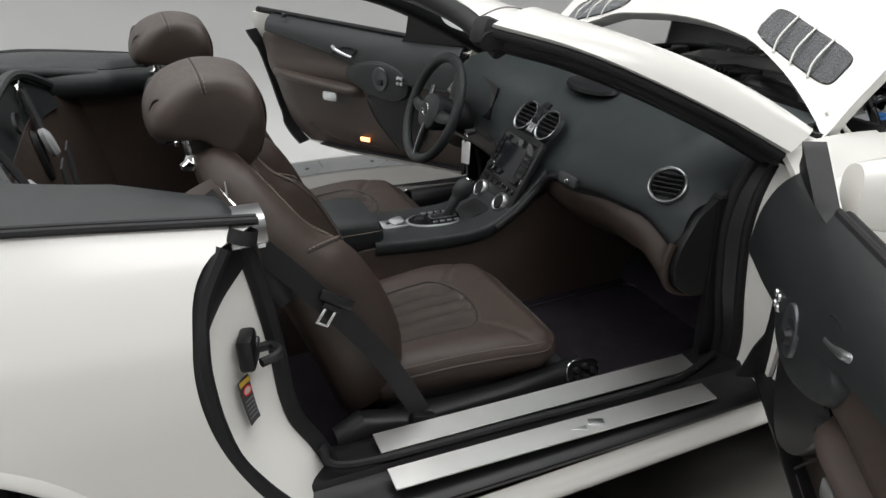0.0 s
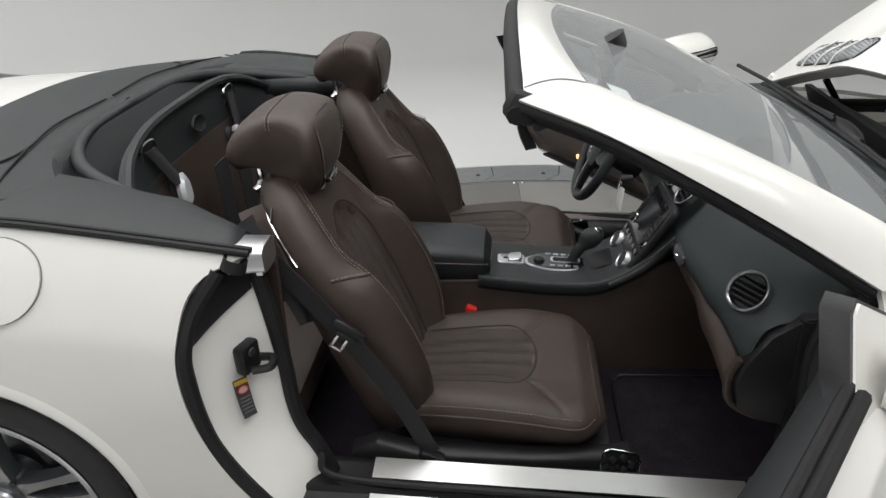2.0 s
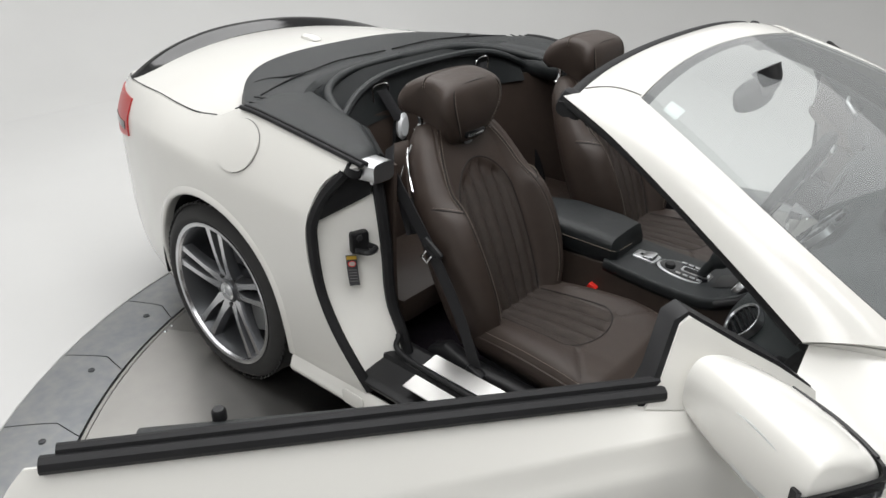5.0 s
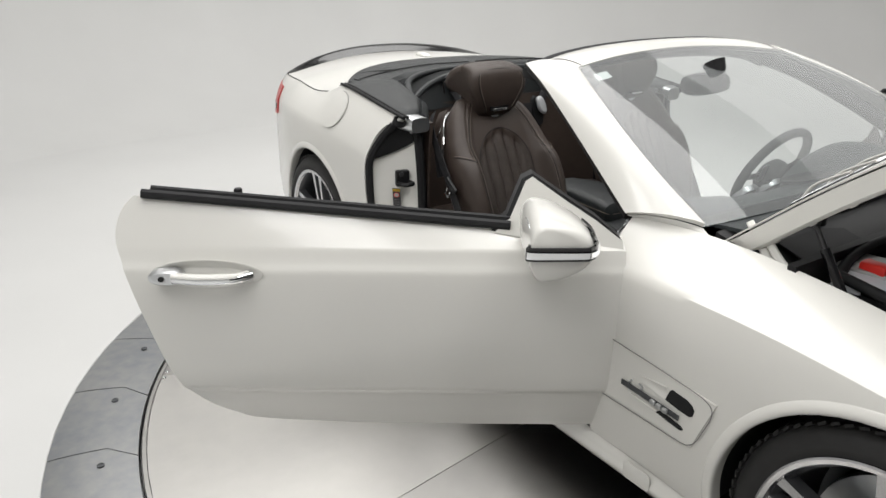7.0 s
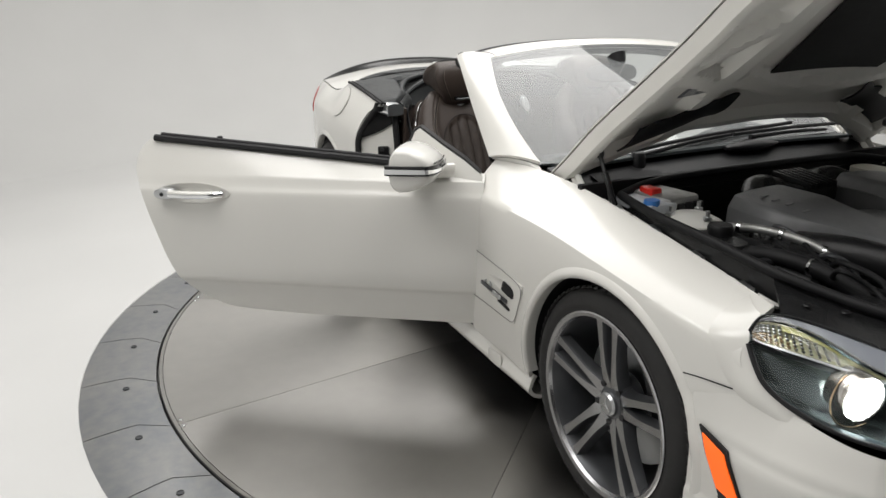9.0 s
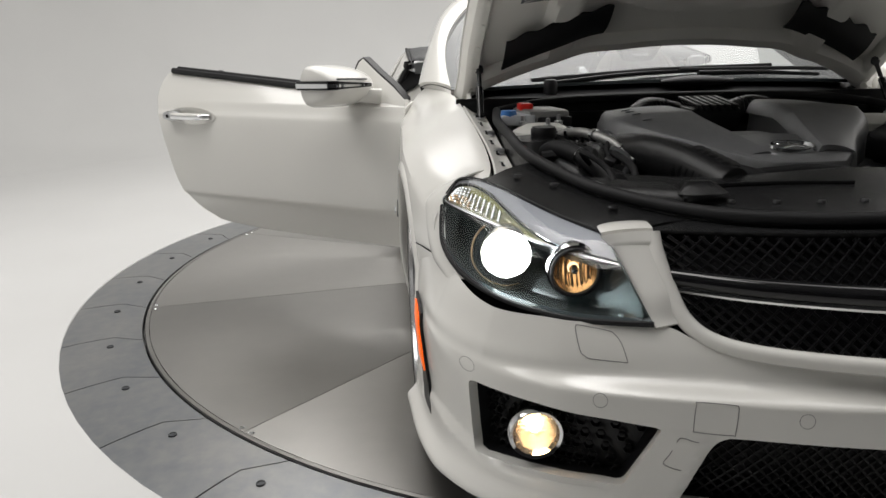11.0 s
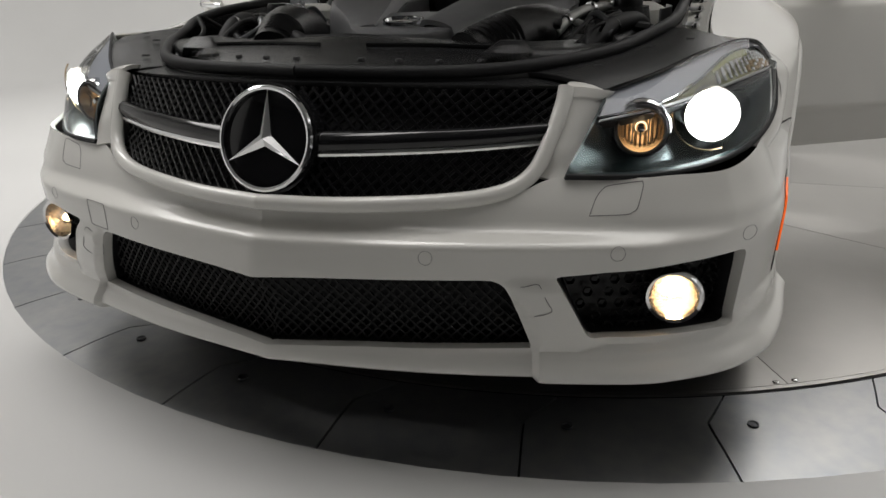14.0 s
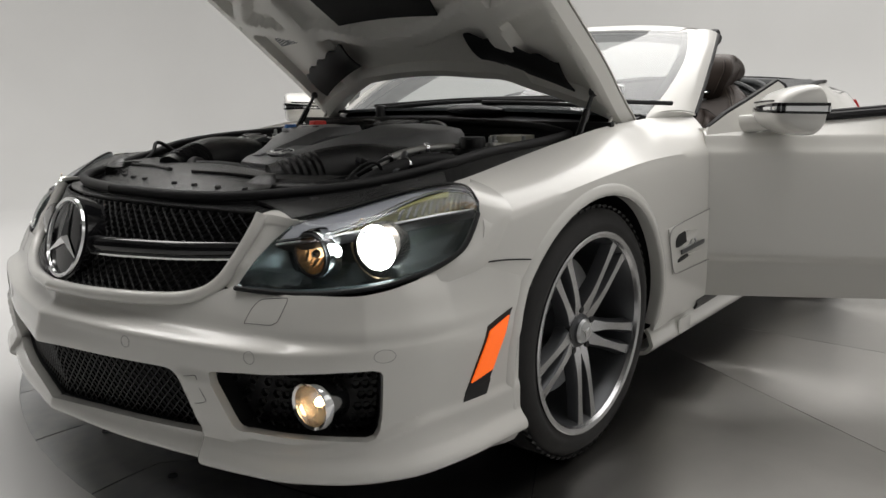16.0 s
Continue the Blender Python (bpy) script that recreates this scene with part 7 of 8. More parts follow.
    for dx in (-0.005, 0.005):
        part("stitching", dashes(rest_band(dx), length=0.005, gap=0.0035, w=0.0006, across=(1, 0, 0)), STITCH, hr)
    for sg in (-1, 1):
        bm = lathe([(0.0, -0.001), (0.80, 0.0), (0.94, 0.004), (1.0, 0.003), (1.06, -0.012)], 30)
        bm.transform(Matrix.Translation((-0.774, yc + sg * 0.104, 1.012)) @ Vector((-0.74, sg * 0.64, 0.12)).to_track_quat("Z", "Y").to_matrix().to_4x4() @ Matrix.Diagonal((0.027, 0.042, 1, 1)))
        part("side_recess", bm, PLASTIC, hr)
        part("restraint_post", tube([(-0.735, yc + sg * 0.085, 0.93), (-0.742, yc + sg * 0.085, 0.985)], 0.0075, 8, 4), CHROME, hr)
        part("post_sleeve", lathe([(0.0, 0.012), (0.012, 0.012), (0.016, 0.002), (0.024, -0.004), (0.024, -0.012)], 16, pose(-0.733, yc + sg * 0.085, 0.925)), CHROME, hr)
    front_x = [(0.881, -0.638), (0.916, -0.605), (0.98, -0.589), (1.051, -0.595), (1.070, -0.609)]
    panel = [(k * 0.80, z) for k, z in ((0.0, 0.890), (0.62, 0.897), (0.82, 0.925), (0.97, 1.0), (0.98, 1.045), (0.80, 1.066), (0.0, 1.072))]
    loop = panel + [(-k, z) for k, z in panel[-2:0:-1]] + [panel[0]]
    part("panel_seam", tube([rest_pt(k, spline(front_x, z), z, 0.0) for k, z in loop], 0.002, 6, 90), SEAM, hr)
    part("stitching", dashes([rest_pt(k * 0.96, spline(front_x, z), 0.98 + (z - 0.98) * 0.95, 0.0015) for k, z in loop], across=(0, 0, 1)), STITCH, hr)
    part("restraint_slot", slab(rounded(0.090, 0.026, 0.010), 0.010, pose(-0.6095, yc, 0.922, 90, 0, 90) @ pose(0, 0, 0, -14, 0, 0), 0.002), GLOSSY, hr)
    part("slot_chrome", slab(rounded(0.072, 0.009, 0.004), 0.006, pose(-0.601, yc, 0.916, 90, 0, 90) @ pose(0, 0, 0, -14, 0, 0), 0.001), CHROME, hr)
    # black base and fittings
    part("seat_base", loft([ellipse_ring((-0.42 + 0.45 * b, yc, 0.262), (0, 1, 0), (0, 0, 1), 0.215 + 0.02 * b, 0.040, 24, 4) for b in (0, 0.3, 0.6, 0.9, 1.0)]), PLASTIC, cush)
    part("side_cover", loft([ellipse_ring(p, (0, 1, 0), (0, 0, 1), 0.030, r, 16, 3) for p, r in (((-0.56, s * 0.635, 0.300), 0.020), ((-0.50, s * 0.640, 0.320), 0.036), ((-0.40, s * 0.645, 0.300), 0.030), ((-0.15, s * 0.640, 0.290), 0.034), ((0.02, s * 0.625, 0.285), 0.036), ((0.07, s * 0.60, 0.285), 0.024))]), PLASTIC, cush)
    pad = part("switch_panel", slab(rounded(0.085, 0.062, 0.022), 0.006, pose(0.045, s * 0.648, 0.300, 90 - 20 * 1, 0, 0 if s < 0 else 180) @ pose(0, 0, 0, 0, 0, -10), 0.002), GLOSSY, cush)
    part("switch_rim", tube([pose(0.045, s * 0.648, 0.300, 70, 0, 0 if s < 0 else 180) @ pose(0, 0, 0, 0, 0, -10) @ Vector((x, y, 0.007)) for x, y in rounded(0.085, 0.062, 0.022, 3) + rounded(0.085, 0.062, 0.022, 3)[:1]], 0.0018, 6, 48), CHROME, pad)
    for k in range(5):
        part("switch_knob", lathe([(0, 0.014), (0.007, 0.013), (0.009, 0.006), (0.009, 0)], 10, pose(0.045, s * 0.648, 0.300, 70, 0, 0 if s < 0 else 180) @ pose(0.022 * math.cos(1.26 * k), 0.015 * math.sin(1.26 * k), 0.004)), PLASTIC, pad)
    # belt
    belt = [(-0.735, s * 0.615, 0.90), (-0.70, s * 0.650, 0.85), (-0.62, s * 0.660, 0.75), (-0.54, s * 0.662, 0.64), (-0.45, s * 0.668, 0.50), (-0.375, s * 0.672, 0.335)]

    def web(u, v):
        p = curve(belt, u)
        return p + Vector((0.78, s * 0.10, 0.55)) * (v - 0.5) * 0.047
    bl = part("seat_belt", grid(web, 40, 2, 0.0025), WEB, cush, "black seat belt with a latch tongue")
    tq = Matrix.Translation((-0.540, s * 0.668, 0.655)) @ pose(0, 0, 0, 90, 0, 0 if s < 0 else 180) @ pose(0, 0, 0, 0, 0, (-35 if s < 0 else 35) + 0)
    part("belt_tongue", join(block(0.075, 0.022, 0.014, tq @ pose(0, 0.012, 0), 0.006), block(0.042, 0.014, 0.010, tq @ pose(0, -0.006, 0), 0.004)), PLASTIC, bl)
    part("tongue_blade", join(block(0.006, 0.035, 0.003, tq @ pose(-0.011, -0.028, 0), 0.001), block(0.006, 0.035, 0.003, tq @ pose(0.011, -0.028, 0), 0.001), block(0.028, 0.006, 0.003, tq @ pose(0, -0.045, 0), 0.001)), CHROME, bl)
    part("belt_anchor", block(0.06, 0.03, 0.035, pose(-0.375, s * 0.672, 0.318, 0, 20, 0), 0.008), PLASTIC, bl)
    bk = part("belt_buckle", block(0.028, 0.020, 0.10, pose(-0.335, s * 0.128, 0.345, 0, 25, 0), 0.006), PLASTIC, cush)
    part("release_button", block(0.030, 0.022, 0.020, pose(-0.312, s * 0.128, 0.394, 0, 25, 0), 0.004), RED, bk, "red belt release button")


def console():
    """Centre console, armrest, shift gate and centre stack."""
    def tunnel(u, v):
        x = -0.62 + 1.25 * u
        w = spline([(0.0, 0.10), (0.3, 0.108), (0.55, 0.112), (0.8, 0.115), (1.0, 0.12)], u)
        zt = spline([(-0.62, 0.46), (-0.29, 0.485), (-0.1, 0.476), (0.0, 0.472), (0.10, 0.490), (0.2, 0.54), (0.3, 0.57), (0.63, 0.58)], x)
        k = [(-1.35, 0.21), (-1.22, 0.33), (-1.08, zt - 0.07), (-1.02, zt - 0.02), (-0.90, zt), (0.0, zt + 0.006), (0.90, zt), (1.02, zt - 0.02), (1.08, zt - 0.07), (1.22, 0.33), (1.35, 0.21)]
        i = v * 10
        a = spline([(n, p[0]) for n, p in enumerate(k)], i)
        z = spline([(n, p[1]) for n, p in enumerate(k)], i)
        return (x, a * w, z)
    con = part("centre_console", grid(tunnel, 40, 40, 0.008), LEATHER, car, "brown leather centre console with dark top")

    def deck(u, v):
        x = -0.29 + 0.52 * u
        w = spline([(0.0, 0.118), (0.4, 0.124), (0.7, 0.128), (1.0, 0.132)], u)
        zt = spline([(-0.29, 0.500), (-0.19, 0.489), (-0.06, 0.481), (0.02, 0.484), (0.07, 0.498), (0.13, 0.535), (0.19, 0.59), (0.23, 0.635)], x)
        rim = [(0.0, -0.97, -0.040), (0.06, -1.01, -0.030), (0.12, -1.01, -0.012), (0.18, -0.97, -0.002), (0.25, -0.90, 0.0), (0.5, 0.0, 0.004), (0.75, 0.90, 0.0), (0.82, 0.97, -0.002), (0.88, 1.01, -0.012), (0.94, 1.01, -0.030), (1.0, 0.97, -0.040)]
        return (x, spline([(r[0], r[1]) for r in rim], v) * w, zt + spline([(r[0], r[2]) for r in rim], v))
    top = part("console_top", grid(deck, 36, 40, 0.006), BLACK_LEATHER, con)
    arm = loft([ellipse_ring((x, 0, z), (0, 1, 0), (0, 0, 1), w, h, 28, 4.5) for x, z, w, h in ((-0.66, 0.50, 0.08, 0.03), (-0.64, 0.515, 0.105, 0.05), (-0.5, 0.525, 0.112, 0.058), (-0.34, 0.522, 0.112, 0.056), (-0.275, 0.515, 0.108, 0.050), (-0.258, 0.505, 0.09, 0.032))])
    part("armrest", arm, BLACK_LEATHER, con, "black leather armrest")
    part("armrest_stitch", tube([(-0.62, -0.1135, 0.535), (-0.45, -0.1165, 0.54), (-0.30, -0.113, 0.535), (-0.262, -0.09, 0.527), (-0.2545, 0.0, 0.524)], 0.0012, 4, 30), STITCH, con)
    # roof switch
    sw = part("roof_switch", slab(rounded(0.080, 0.060, 0.012), 0.014, pose(-0.20, 0.0, 0.485, 0, 3, 0), 0.004), SATIN, con)
    part("roof_switch_lever", slab(rounded(0.040, 0.050, 0.012), 0.010, pose(-0.188, 0.0, 0.497, 0, -8, 0), 0.004), SATIN, sw)
    part("switch_mark", slab(rounded(0.014, 0.012, 0.004), 0.002, pose(-0.215, 0.0, 0.4985, 0, 3, 0)), RUBBER, sw)
    # oval gate
    oval = [(0.088 * math.cos(a) * (1.0 if math.cos(a) > 0 else 1.15), 0.056 * math.sin(a)) for a in (2 * math.pi * k / 40 for k in range(40))]
    gate_m = pose(-0.062, 0.0, 0.4775, 0, 3.0, 0)
    gate = part("shift_gate", slab(oval, 0.010, gate_m, 0.003), SATIN, con, "oval silver shift gate")
    part("gate_inlay", slab([(x * 0.9, y * 0.84) for x, y in oval], 0.003, gate_m @ pose(0, 0, 0.0095)), GLOSSY, gate)
    part("gate_slot", slab(rounded(0.085, 0.036, 0.010), 0.003, gate_m @ pose(0.018, 0.008, 0.0105)), SATIN, gate)
    part("gate_well", slab(rounded(0.072, 0.025, 0.008), 0.003, gate_m @ pose(0.018, 0.008, 0.0115)), RUBBER, gate)
    part("menu_dial", lathe([(0, 0.010), (0.014, 0.009), (0.016, 0.004), (0.017, 0)], 20, gate_m @ pose(-0.058, -0.004, 0.011)), PLASTIC, gate)
    for k in range(4):
        part("gate_button", slab(rounded(0.016, 0.010, 0.003), 0.005, gate_m @ pose(-0.03 + 0.022 * k, 0.040 - 0.001 * k, 0.011), 0.001), SATIN, gate)
        part("gate_button", slab(rounded(0.016, 0.008, 0.003), 0.005, gate_m @ pose(-0.02 + 0.022 * k, -0.034, 0.011), 0.001), SATIN, gate)
    lever = part("shift_lever", tube([(-0.025, 0.008, 0.488), (-0.005, 0.008, 0.525), (0.02, 0.008, 0.555)], 0.014, 12, 10, 0.018), BLACK_LEATHER, con)
    part("lever_knob", loft([ellipse_ring(Vector((0.018, 0.008, 0.552)) + Vector((0.025, 0, 0.03)) * f, (0, 1, 0), (0.8, 0, -0.6), 0.026 * k, 0.030 * k, 20, 2.2) for f, k in ((-0.5, 0.6), (0.0, 0.95), (0.6, 1.0), (1.1, 0.7), (1.25, 0.35))]), BLACK_LEATHER, lever)
    part("knob_cap", lathe([(0, 0.008), (0.014, 0.006), (0.016, 0.0)], 18, pose(0.046, 0.008, 0.586, 0, 30, 0)), CHROME, lever)
    # centre stack
    base_m = Matrix.Translation((0.173, 0, 0.578)) @ Matrix.Rotation(radians(-59), 4, "Y")
    # local x up the slope, local y to the left, local z out of the stack
    stack = part("control_panel", slab(rounded(0.26, 0.235, 0.03), 0.022, base_m @ pose(0.012, 0, 0), 0.008), PLASTIC, con, "dark centre stack with screen and climate controls")
    part("display_screen", slab(rounded(0.088, 0.132, 0.006), 0.003, base_m @ pose(0.055, 0.005, 0.022)), material("dark_display", (0.012, 0.013, 0.016), 0.12), stack)
    part("screen_frame", slab(rounded(0.135, 0.205, 0.012), 0.003, base_m @ pose(0.055, 0, 0.0205), 0.001), GLOSSY, stack)
    for k in range(15):
        part("key_button", slab(rounded(0.010, 0.011, 0.002), 0.003, base_m @ pose(0.085 - 0.0155 * (k // 3), -0.072 - 0.0135 * (k % 3), 0.0235), 0.0008), PLASTIC, stack)
    for k in range(5):
        part("key_button", slab(rounded(0.014, 0.010, 0.002), 0.003, base_m @ pose(0.10 - 0.02 * k, 0.085, 0.0235), 0.0008), PLASTIC, stack)
    for yy in (0.085, -0.088):
        part("audio_dial", lathe([(0, 0.012), (0.013, 0.011), (0.015, 0.0)], 20, base_m @ pose(0.008, yy, 0.022)), PLASTIC, stack)
        part("dial_ring", lathe([(0.015, 0.0), (0.0165, 0.004), (0.018, 0.0)], 24, base_m @ pose(0.008, yy, 0.022)), CHROME, stack)
    for k in range(6):
        part("stack_button", slab(rounded(0.016, 0.028, 0.003), 0.004, base_m @ pose(-0.030, -0.085 + 0.034 * k, 0.0215), 0.001), GLOSSY, stack)
    for yy in (0.068, -0.068):
        d = part("climate_dial", lathe([(0, 0.016), (0.020, 0.015), (0.024, 0.004), (0.024, 0)], 28, base_m @ pose(-0.073, yy, 0.021)), PLASTIC, stack)
        part("dial_ring", lathe([(0.022, 0.014), (0.026, 0.017), (0.030, 0.010), (0.030, 0.0)], 30, base_m @ pose(-0.073, yy, 0.021)), SATIN, stack)
    part("ashtray_lid", slab(rounded(0.07, 0.10, 0.008), 0.006, pose(0.055, 0.0, 0.4935, 0, -20, 0), 0.002), PLASTIC, stack)


RING_METAL = material("dull_silver_ring", (0.42, 0.43, 0.44), 0.28, 1.0, 0.1, 20.0)


def air_vent(m, r, parent, fins=5):
    v = part("air_vent", lathe([(r + 0.003, -0.014), (r + 0.002, 0.003), (r - 0.001, 0.004), (r - 0.004, 0.001), (r - 0.005, -0.015)], 36, m), RING_METAL, parent, "round air vent in a bright ring")
    part("vent_bowl", lathe([(r - 0.004, -0.002), (r - 0.010, -0.015), (0.0, -0.02)], 28, m), RUBBER, v)
    for k in range(fins):
        x = (k - (fins - 1) / 2) * 2 * (r - 0.014) / fins
        h = math.sqrt(max(1e-6, (r - 0.007) ** 2 - x * x))
        part("vent_slat", block(0.004, 2 * h, 0.012, m @ pose(x, 0, -0.002, 0, 35, 0), 0.001, 1), PLASTIC, v)
    return v


def dashboard():
    def lip(y):
        a = abs(y)
        g = min(1.0, max(0.0, (a - 0.22) / 0.28))
        return Vector((0.222 + 0.05 * max(0.0, (a - 0.5) / 0.16) ** 2, y, 0.652 + 0.032 * g * g * (3 - 2 * g) - 0.075 * max(0.0, (a - 0.56) / 0.10) ** 2))

    def upper(u, v):
        y = -0.672 + 1.344 * u
        a = abs(y) / 0.70
        p0 = lip(y)
        prof = [p0 + Vector((0.05, 0, -0.055)), p0 + Vector((0.012, 0, -0.030)), p0, p0 + Vector((0.020, 0, 0.045)), p0 + Vector((0.075, 0, 0.100)), p0 + Vector((0.17, 0, 0.140)), Vector((0.52, y, 0.842 - 0.02 * a ** 2)), Vector((0.68, y * 0.98, 0.858 - 0.015 * a ** 2))]
        p = curve(prof, v)
        hump = math.exp(-((y - 0.37) / 0.19) ** 4)
        p.z += 0.062 * hump * math.exp(-((v - 0.60) / 0.16) ** 2)
        p.x -= 0.045 * hump * math.exp(-((v - 0.52) / 0.14) ** 2)
        bulge = math.exp(-((y) / 0.17) ** 4)
        p.x += 0.062 * bulge * math.exp(-((v - 0.42) / 0.20) ** 2)
        end = max(0.0, (abs(y) - 0.60) / 0.072) ** 2
        p.z += 0.045 * end * math.exp(-((v - 0.42) / 0.14) ** 2)
        return p
    dash = part("dashboard", grid(upper, 80, 44, 0.01), DASH, car, "dark green-black dashboard with round vents")

    def lower(u, v):
        y = -0.662 + 1.324 * u
        p0 = lip(y)
        g = min(1.0, max(0.0, (abs(y) - 0.28) / 0.38)) ** 1.5
        near = [(0.015, -0.012), (0.004, -0.045), (0.022, -0.10), (0.080, -0.158), (0.15, -0.195), (0.24, -0.205)]
        far = [(0.010, -0.006), (-0.034, -0.045), (-0.026, -0.10), (0.020, -0.138), (0.088, -0.153), (0.20, -0.158)]
        prof = [p0 + Vector((q[0] + (w[0] - q[0]) * g, 0, q[1] + (w[1] - q[1]) * g)) for q, w in zip(near, far)]
        return curve(prof, v)
    part("glovebox", grid(lower, 50, 22, 0.01), LEATHER, dash, "brown leather knee panel and glovebox")
    for s in (-1, 1):
        e = [(0.262, 0.612), (0.247, 0.565), (0.256, 0.510), (0.300, 0.476), (0.366, 0.460), (0.60, 0.450), (0.60, 0.730), (0.36, 0.725), (0.30, 0.680)]
        part("end_panel", slab([(x, z) for x, z in (e if s < 0 else e)], 0.035, pose(0, s * 0.664 if s < 0 else 0.699, 0, 90, 0, 0), 0.003), PLASTIC, dash)
        part("panel_bracket", tube([(x - 0.006, s * 0.672, z) for x, z in e[:5]], 0.013, 10, 40, 0.011, 0.8), LEATHER, dash)
    for s in (-1, 1):
        part("ledge_trim", tube([(0.07, s * 0.128, 0.478), (0.14, s * 0.129, 0.520), (0.196, s * 0.134, 0.575), (0.220, s * 0.165, 0.622)] + [lip(s * y) + Vector((0.002, 0, -0.012)) for y in (0.22, 0.28, 0.36, 0.45, 0.53, 0.59, 0.63, 0.66)], 0.0125, 10, 70), PLASTIC, dash)
    k = part("glovebox_lock", slab(rounded(0.085, 0.030, 0.008), 0.012, Matrix.Translation((0.214, -0.285, 0.655)) @ pose(0, 0, 0, 75, 0, -90), 0.003), GUNMETAL, dash)
    part("lock_button", lathe([(0, 0.006), (0.006, 0.005), (0.007, 0)], 14, Matrix.Translation((0.200, -0.29, 0.655)) @ pose(0, 0, 0, 75, 0, -90)), CHROME, k)
    face = Matrix.Rotation(radians(-50), 4, "Y")
    for y in (-0.615, 0.62):
        air_vent(Matrix.Translation((0.268, y * 1.0, 0.742)) @ pose(0, 0, 0, 0, 0, 32 if y < 0 else -32) @ face, 0.043, dash)
    for y in (-0.066, 0.066):
        air_vent(Matrix.Translation((0.264, y, 0.746)) @ Matrix.Rotation(radians(-50), 4, "Y"), 0.048, dash)
    for j in range(3):
        part("pod_switch", block(0.030, 0.010, 0.012, Matrix.Translation((0.250, -0.012 + 0.012 * j, 0.724)) @ Matrix.Rotation(radians(-48), 4, "Y"), 0.003), SATIN, dash)
    part("hazard_switch", block(0.020, 0.034, 0.010, Matrix.Translation((0.300, 0.0, 0.785)) @ Matrix.Rotation(radians(-45), 4, "Y"), 0.003), PLASTIC, dash)
    # speaker opening in the top
    part("dash_speaker", loft([ellipse_ring((0.44, -0.02, 0.832 + d), (0, 1, 0), (1, 0, 0.15), 0.115 * k, 0.050 * k, 30, 2) for d, k in ((0.0, 1.06), (0.010, 1.0), (0.006, 0.9), (0.001, 0.5))]), PLASTIC, dash)
    part("airbag_seam", tube([upper(0.14 + 0.24 * q, 0.38) for q in (0, 0.25, 0.5, 0.75, 1.0)] + [upper(0.385, 0.46), upper(0.36, 0.57), upper(0.24, 0.60), upper(0.15, 0.54), upper(0.135, 0.45), upper(0.14, 0.38)], 0.0026, 6, 90), RUBBER, dash)
    part("airbag_mark", loft([ellipse_ring(Vector(upper(0.345, 0.49)) + Vector((-0.3, 0, 0.9)) * d, (0, 1, 0), (0.85, 0, 0.4), 0.018, 0.008, 16) for d in (-0.002, 0.002)]), DASH, dash)
    # instrument cluster
    cl = part("instrument_cluster", grid(lambda u, v: (0.215 + 0.035 * v, 0.215 + 0.31 * u, 0.70 + (0.10 + 0.02 * math.sin(math.pi * u)) * v), 12, 6, 0.01), GLOSSY, dash)
    for y in (0.29, 0.37, 0.45):
        part("gauge", lathe([(0.0, 0.002), (0.034, 0.002), (0.038, 0.008), (0.041, 0.0)], 28, Matrix.Translation((0.226, y, 0.752)) @ Matrix.Rotation(radians(-72), 4, "Y")), DARKMETAL, cl)
    # steering wheel
    c = Vector((0.085, 0.385, 0.718))
    m = Matrix.Translation(c) @ Matrix.Rotation(radians(-66), 4, "Y")
    pts = [[m @ Vector(((0.176 + 0.0165 * math.cos(b)) * math.cos(a), (0.176 + 0.0165 * math.cos(b)) * math.sin(a), 0.0165 * math.sin(b))) for b in (2 * math.pi * j / 12 for j in range(12))] for a in (2 * math.pi * i / 64 for i in range(64))]
    sw = part("steering_wheel", loft(pts + [pts[0]], False), BLACK_LEATHER, car, "black leather sports steering wheel")
    part("wheel_hub", loft([ellipse_ring(m @ Vector((-0.012, 0, z)), m.to_3x3() @ Vector((1, 0, 0)), m.to_3x3() @ Vector((0, 1, 0)), 0.062 * k, 0.070 * k, 28, 2.6) for z, k in ((-0.05, 0.8), (-0.01, 1.0), (0.012, 0.95), (0.022, 0.7), (0.025, 0.3))]), BLACK_LEATHER, sw)
    part("hub_emblem", lathe([(0.016, 0.0), (0.018, 0.003), (0.0205, 0.0)], 24, m @ pose(-0.01, 0, 0.024)), CHROME, sw)
    for t, wdt, mat in ((90, 0.026, PLASTIC), (-90, 0.026, PLASTIC), (180, 0.030, SATIN)):
        d = m.to_3x3() @ Vector((math.cos(radians(t)), math.sin(radians(t)), 0))
        part("wheel_spoke", tube([m @ Vector((-0.01, 0, 0.0)) + d * 0.045, m @ Vector((-0.01, 0, 0.003)) + d * 0.11, m @ Vector((0, 0, 0.0)) + d * 0.174], wdt, 10, 12, wdt * 0.6, 0.35), mat, sw)
    for sg in (-1, 1):
        part("shift_paddle", block(0.075, 0.022, 0.006, m @ pose(0.03, sg * 0.115, -0.028, 0, 0, 15 * sg), 0.003), SATIN, sw)
    part("steering_column", tube([m @ Vector((0, 0, -0.02)), m @ Vector((0, 0, -0.14))], 0.045, 14, 6, 0.06), PLASTIC, sw)
    part("column_stalk", tube([m @ Vector((0, 0.02, -0.05)), m @ Vector((-0.02, 0.15, -0.05))], 0.008, 8, 8), PLASTIC, sw)


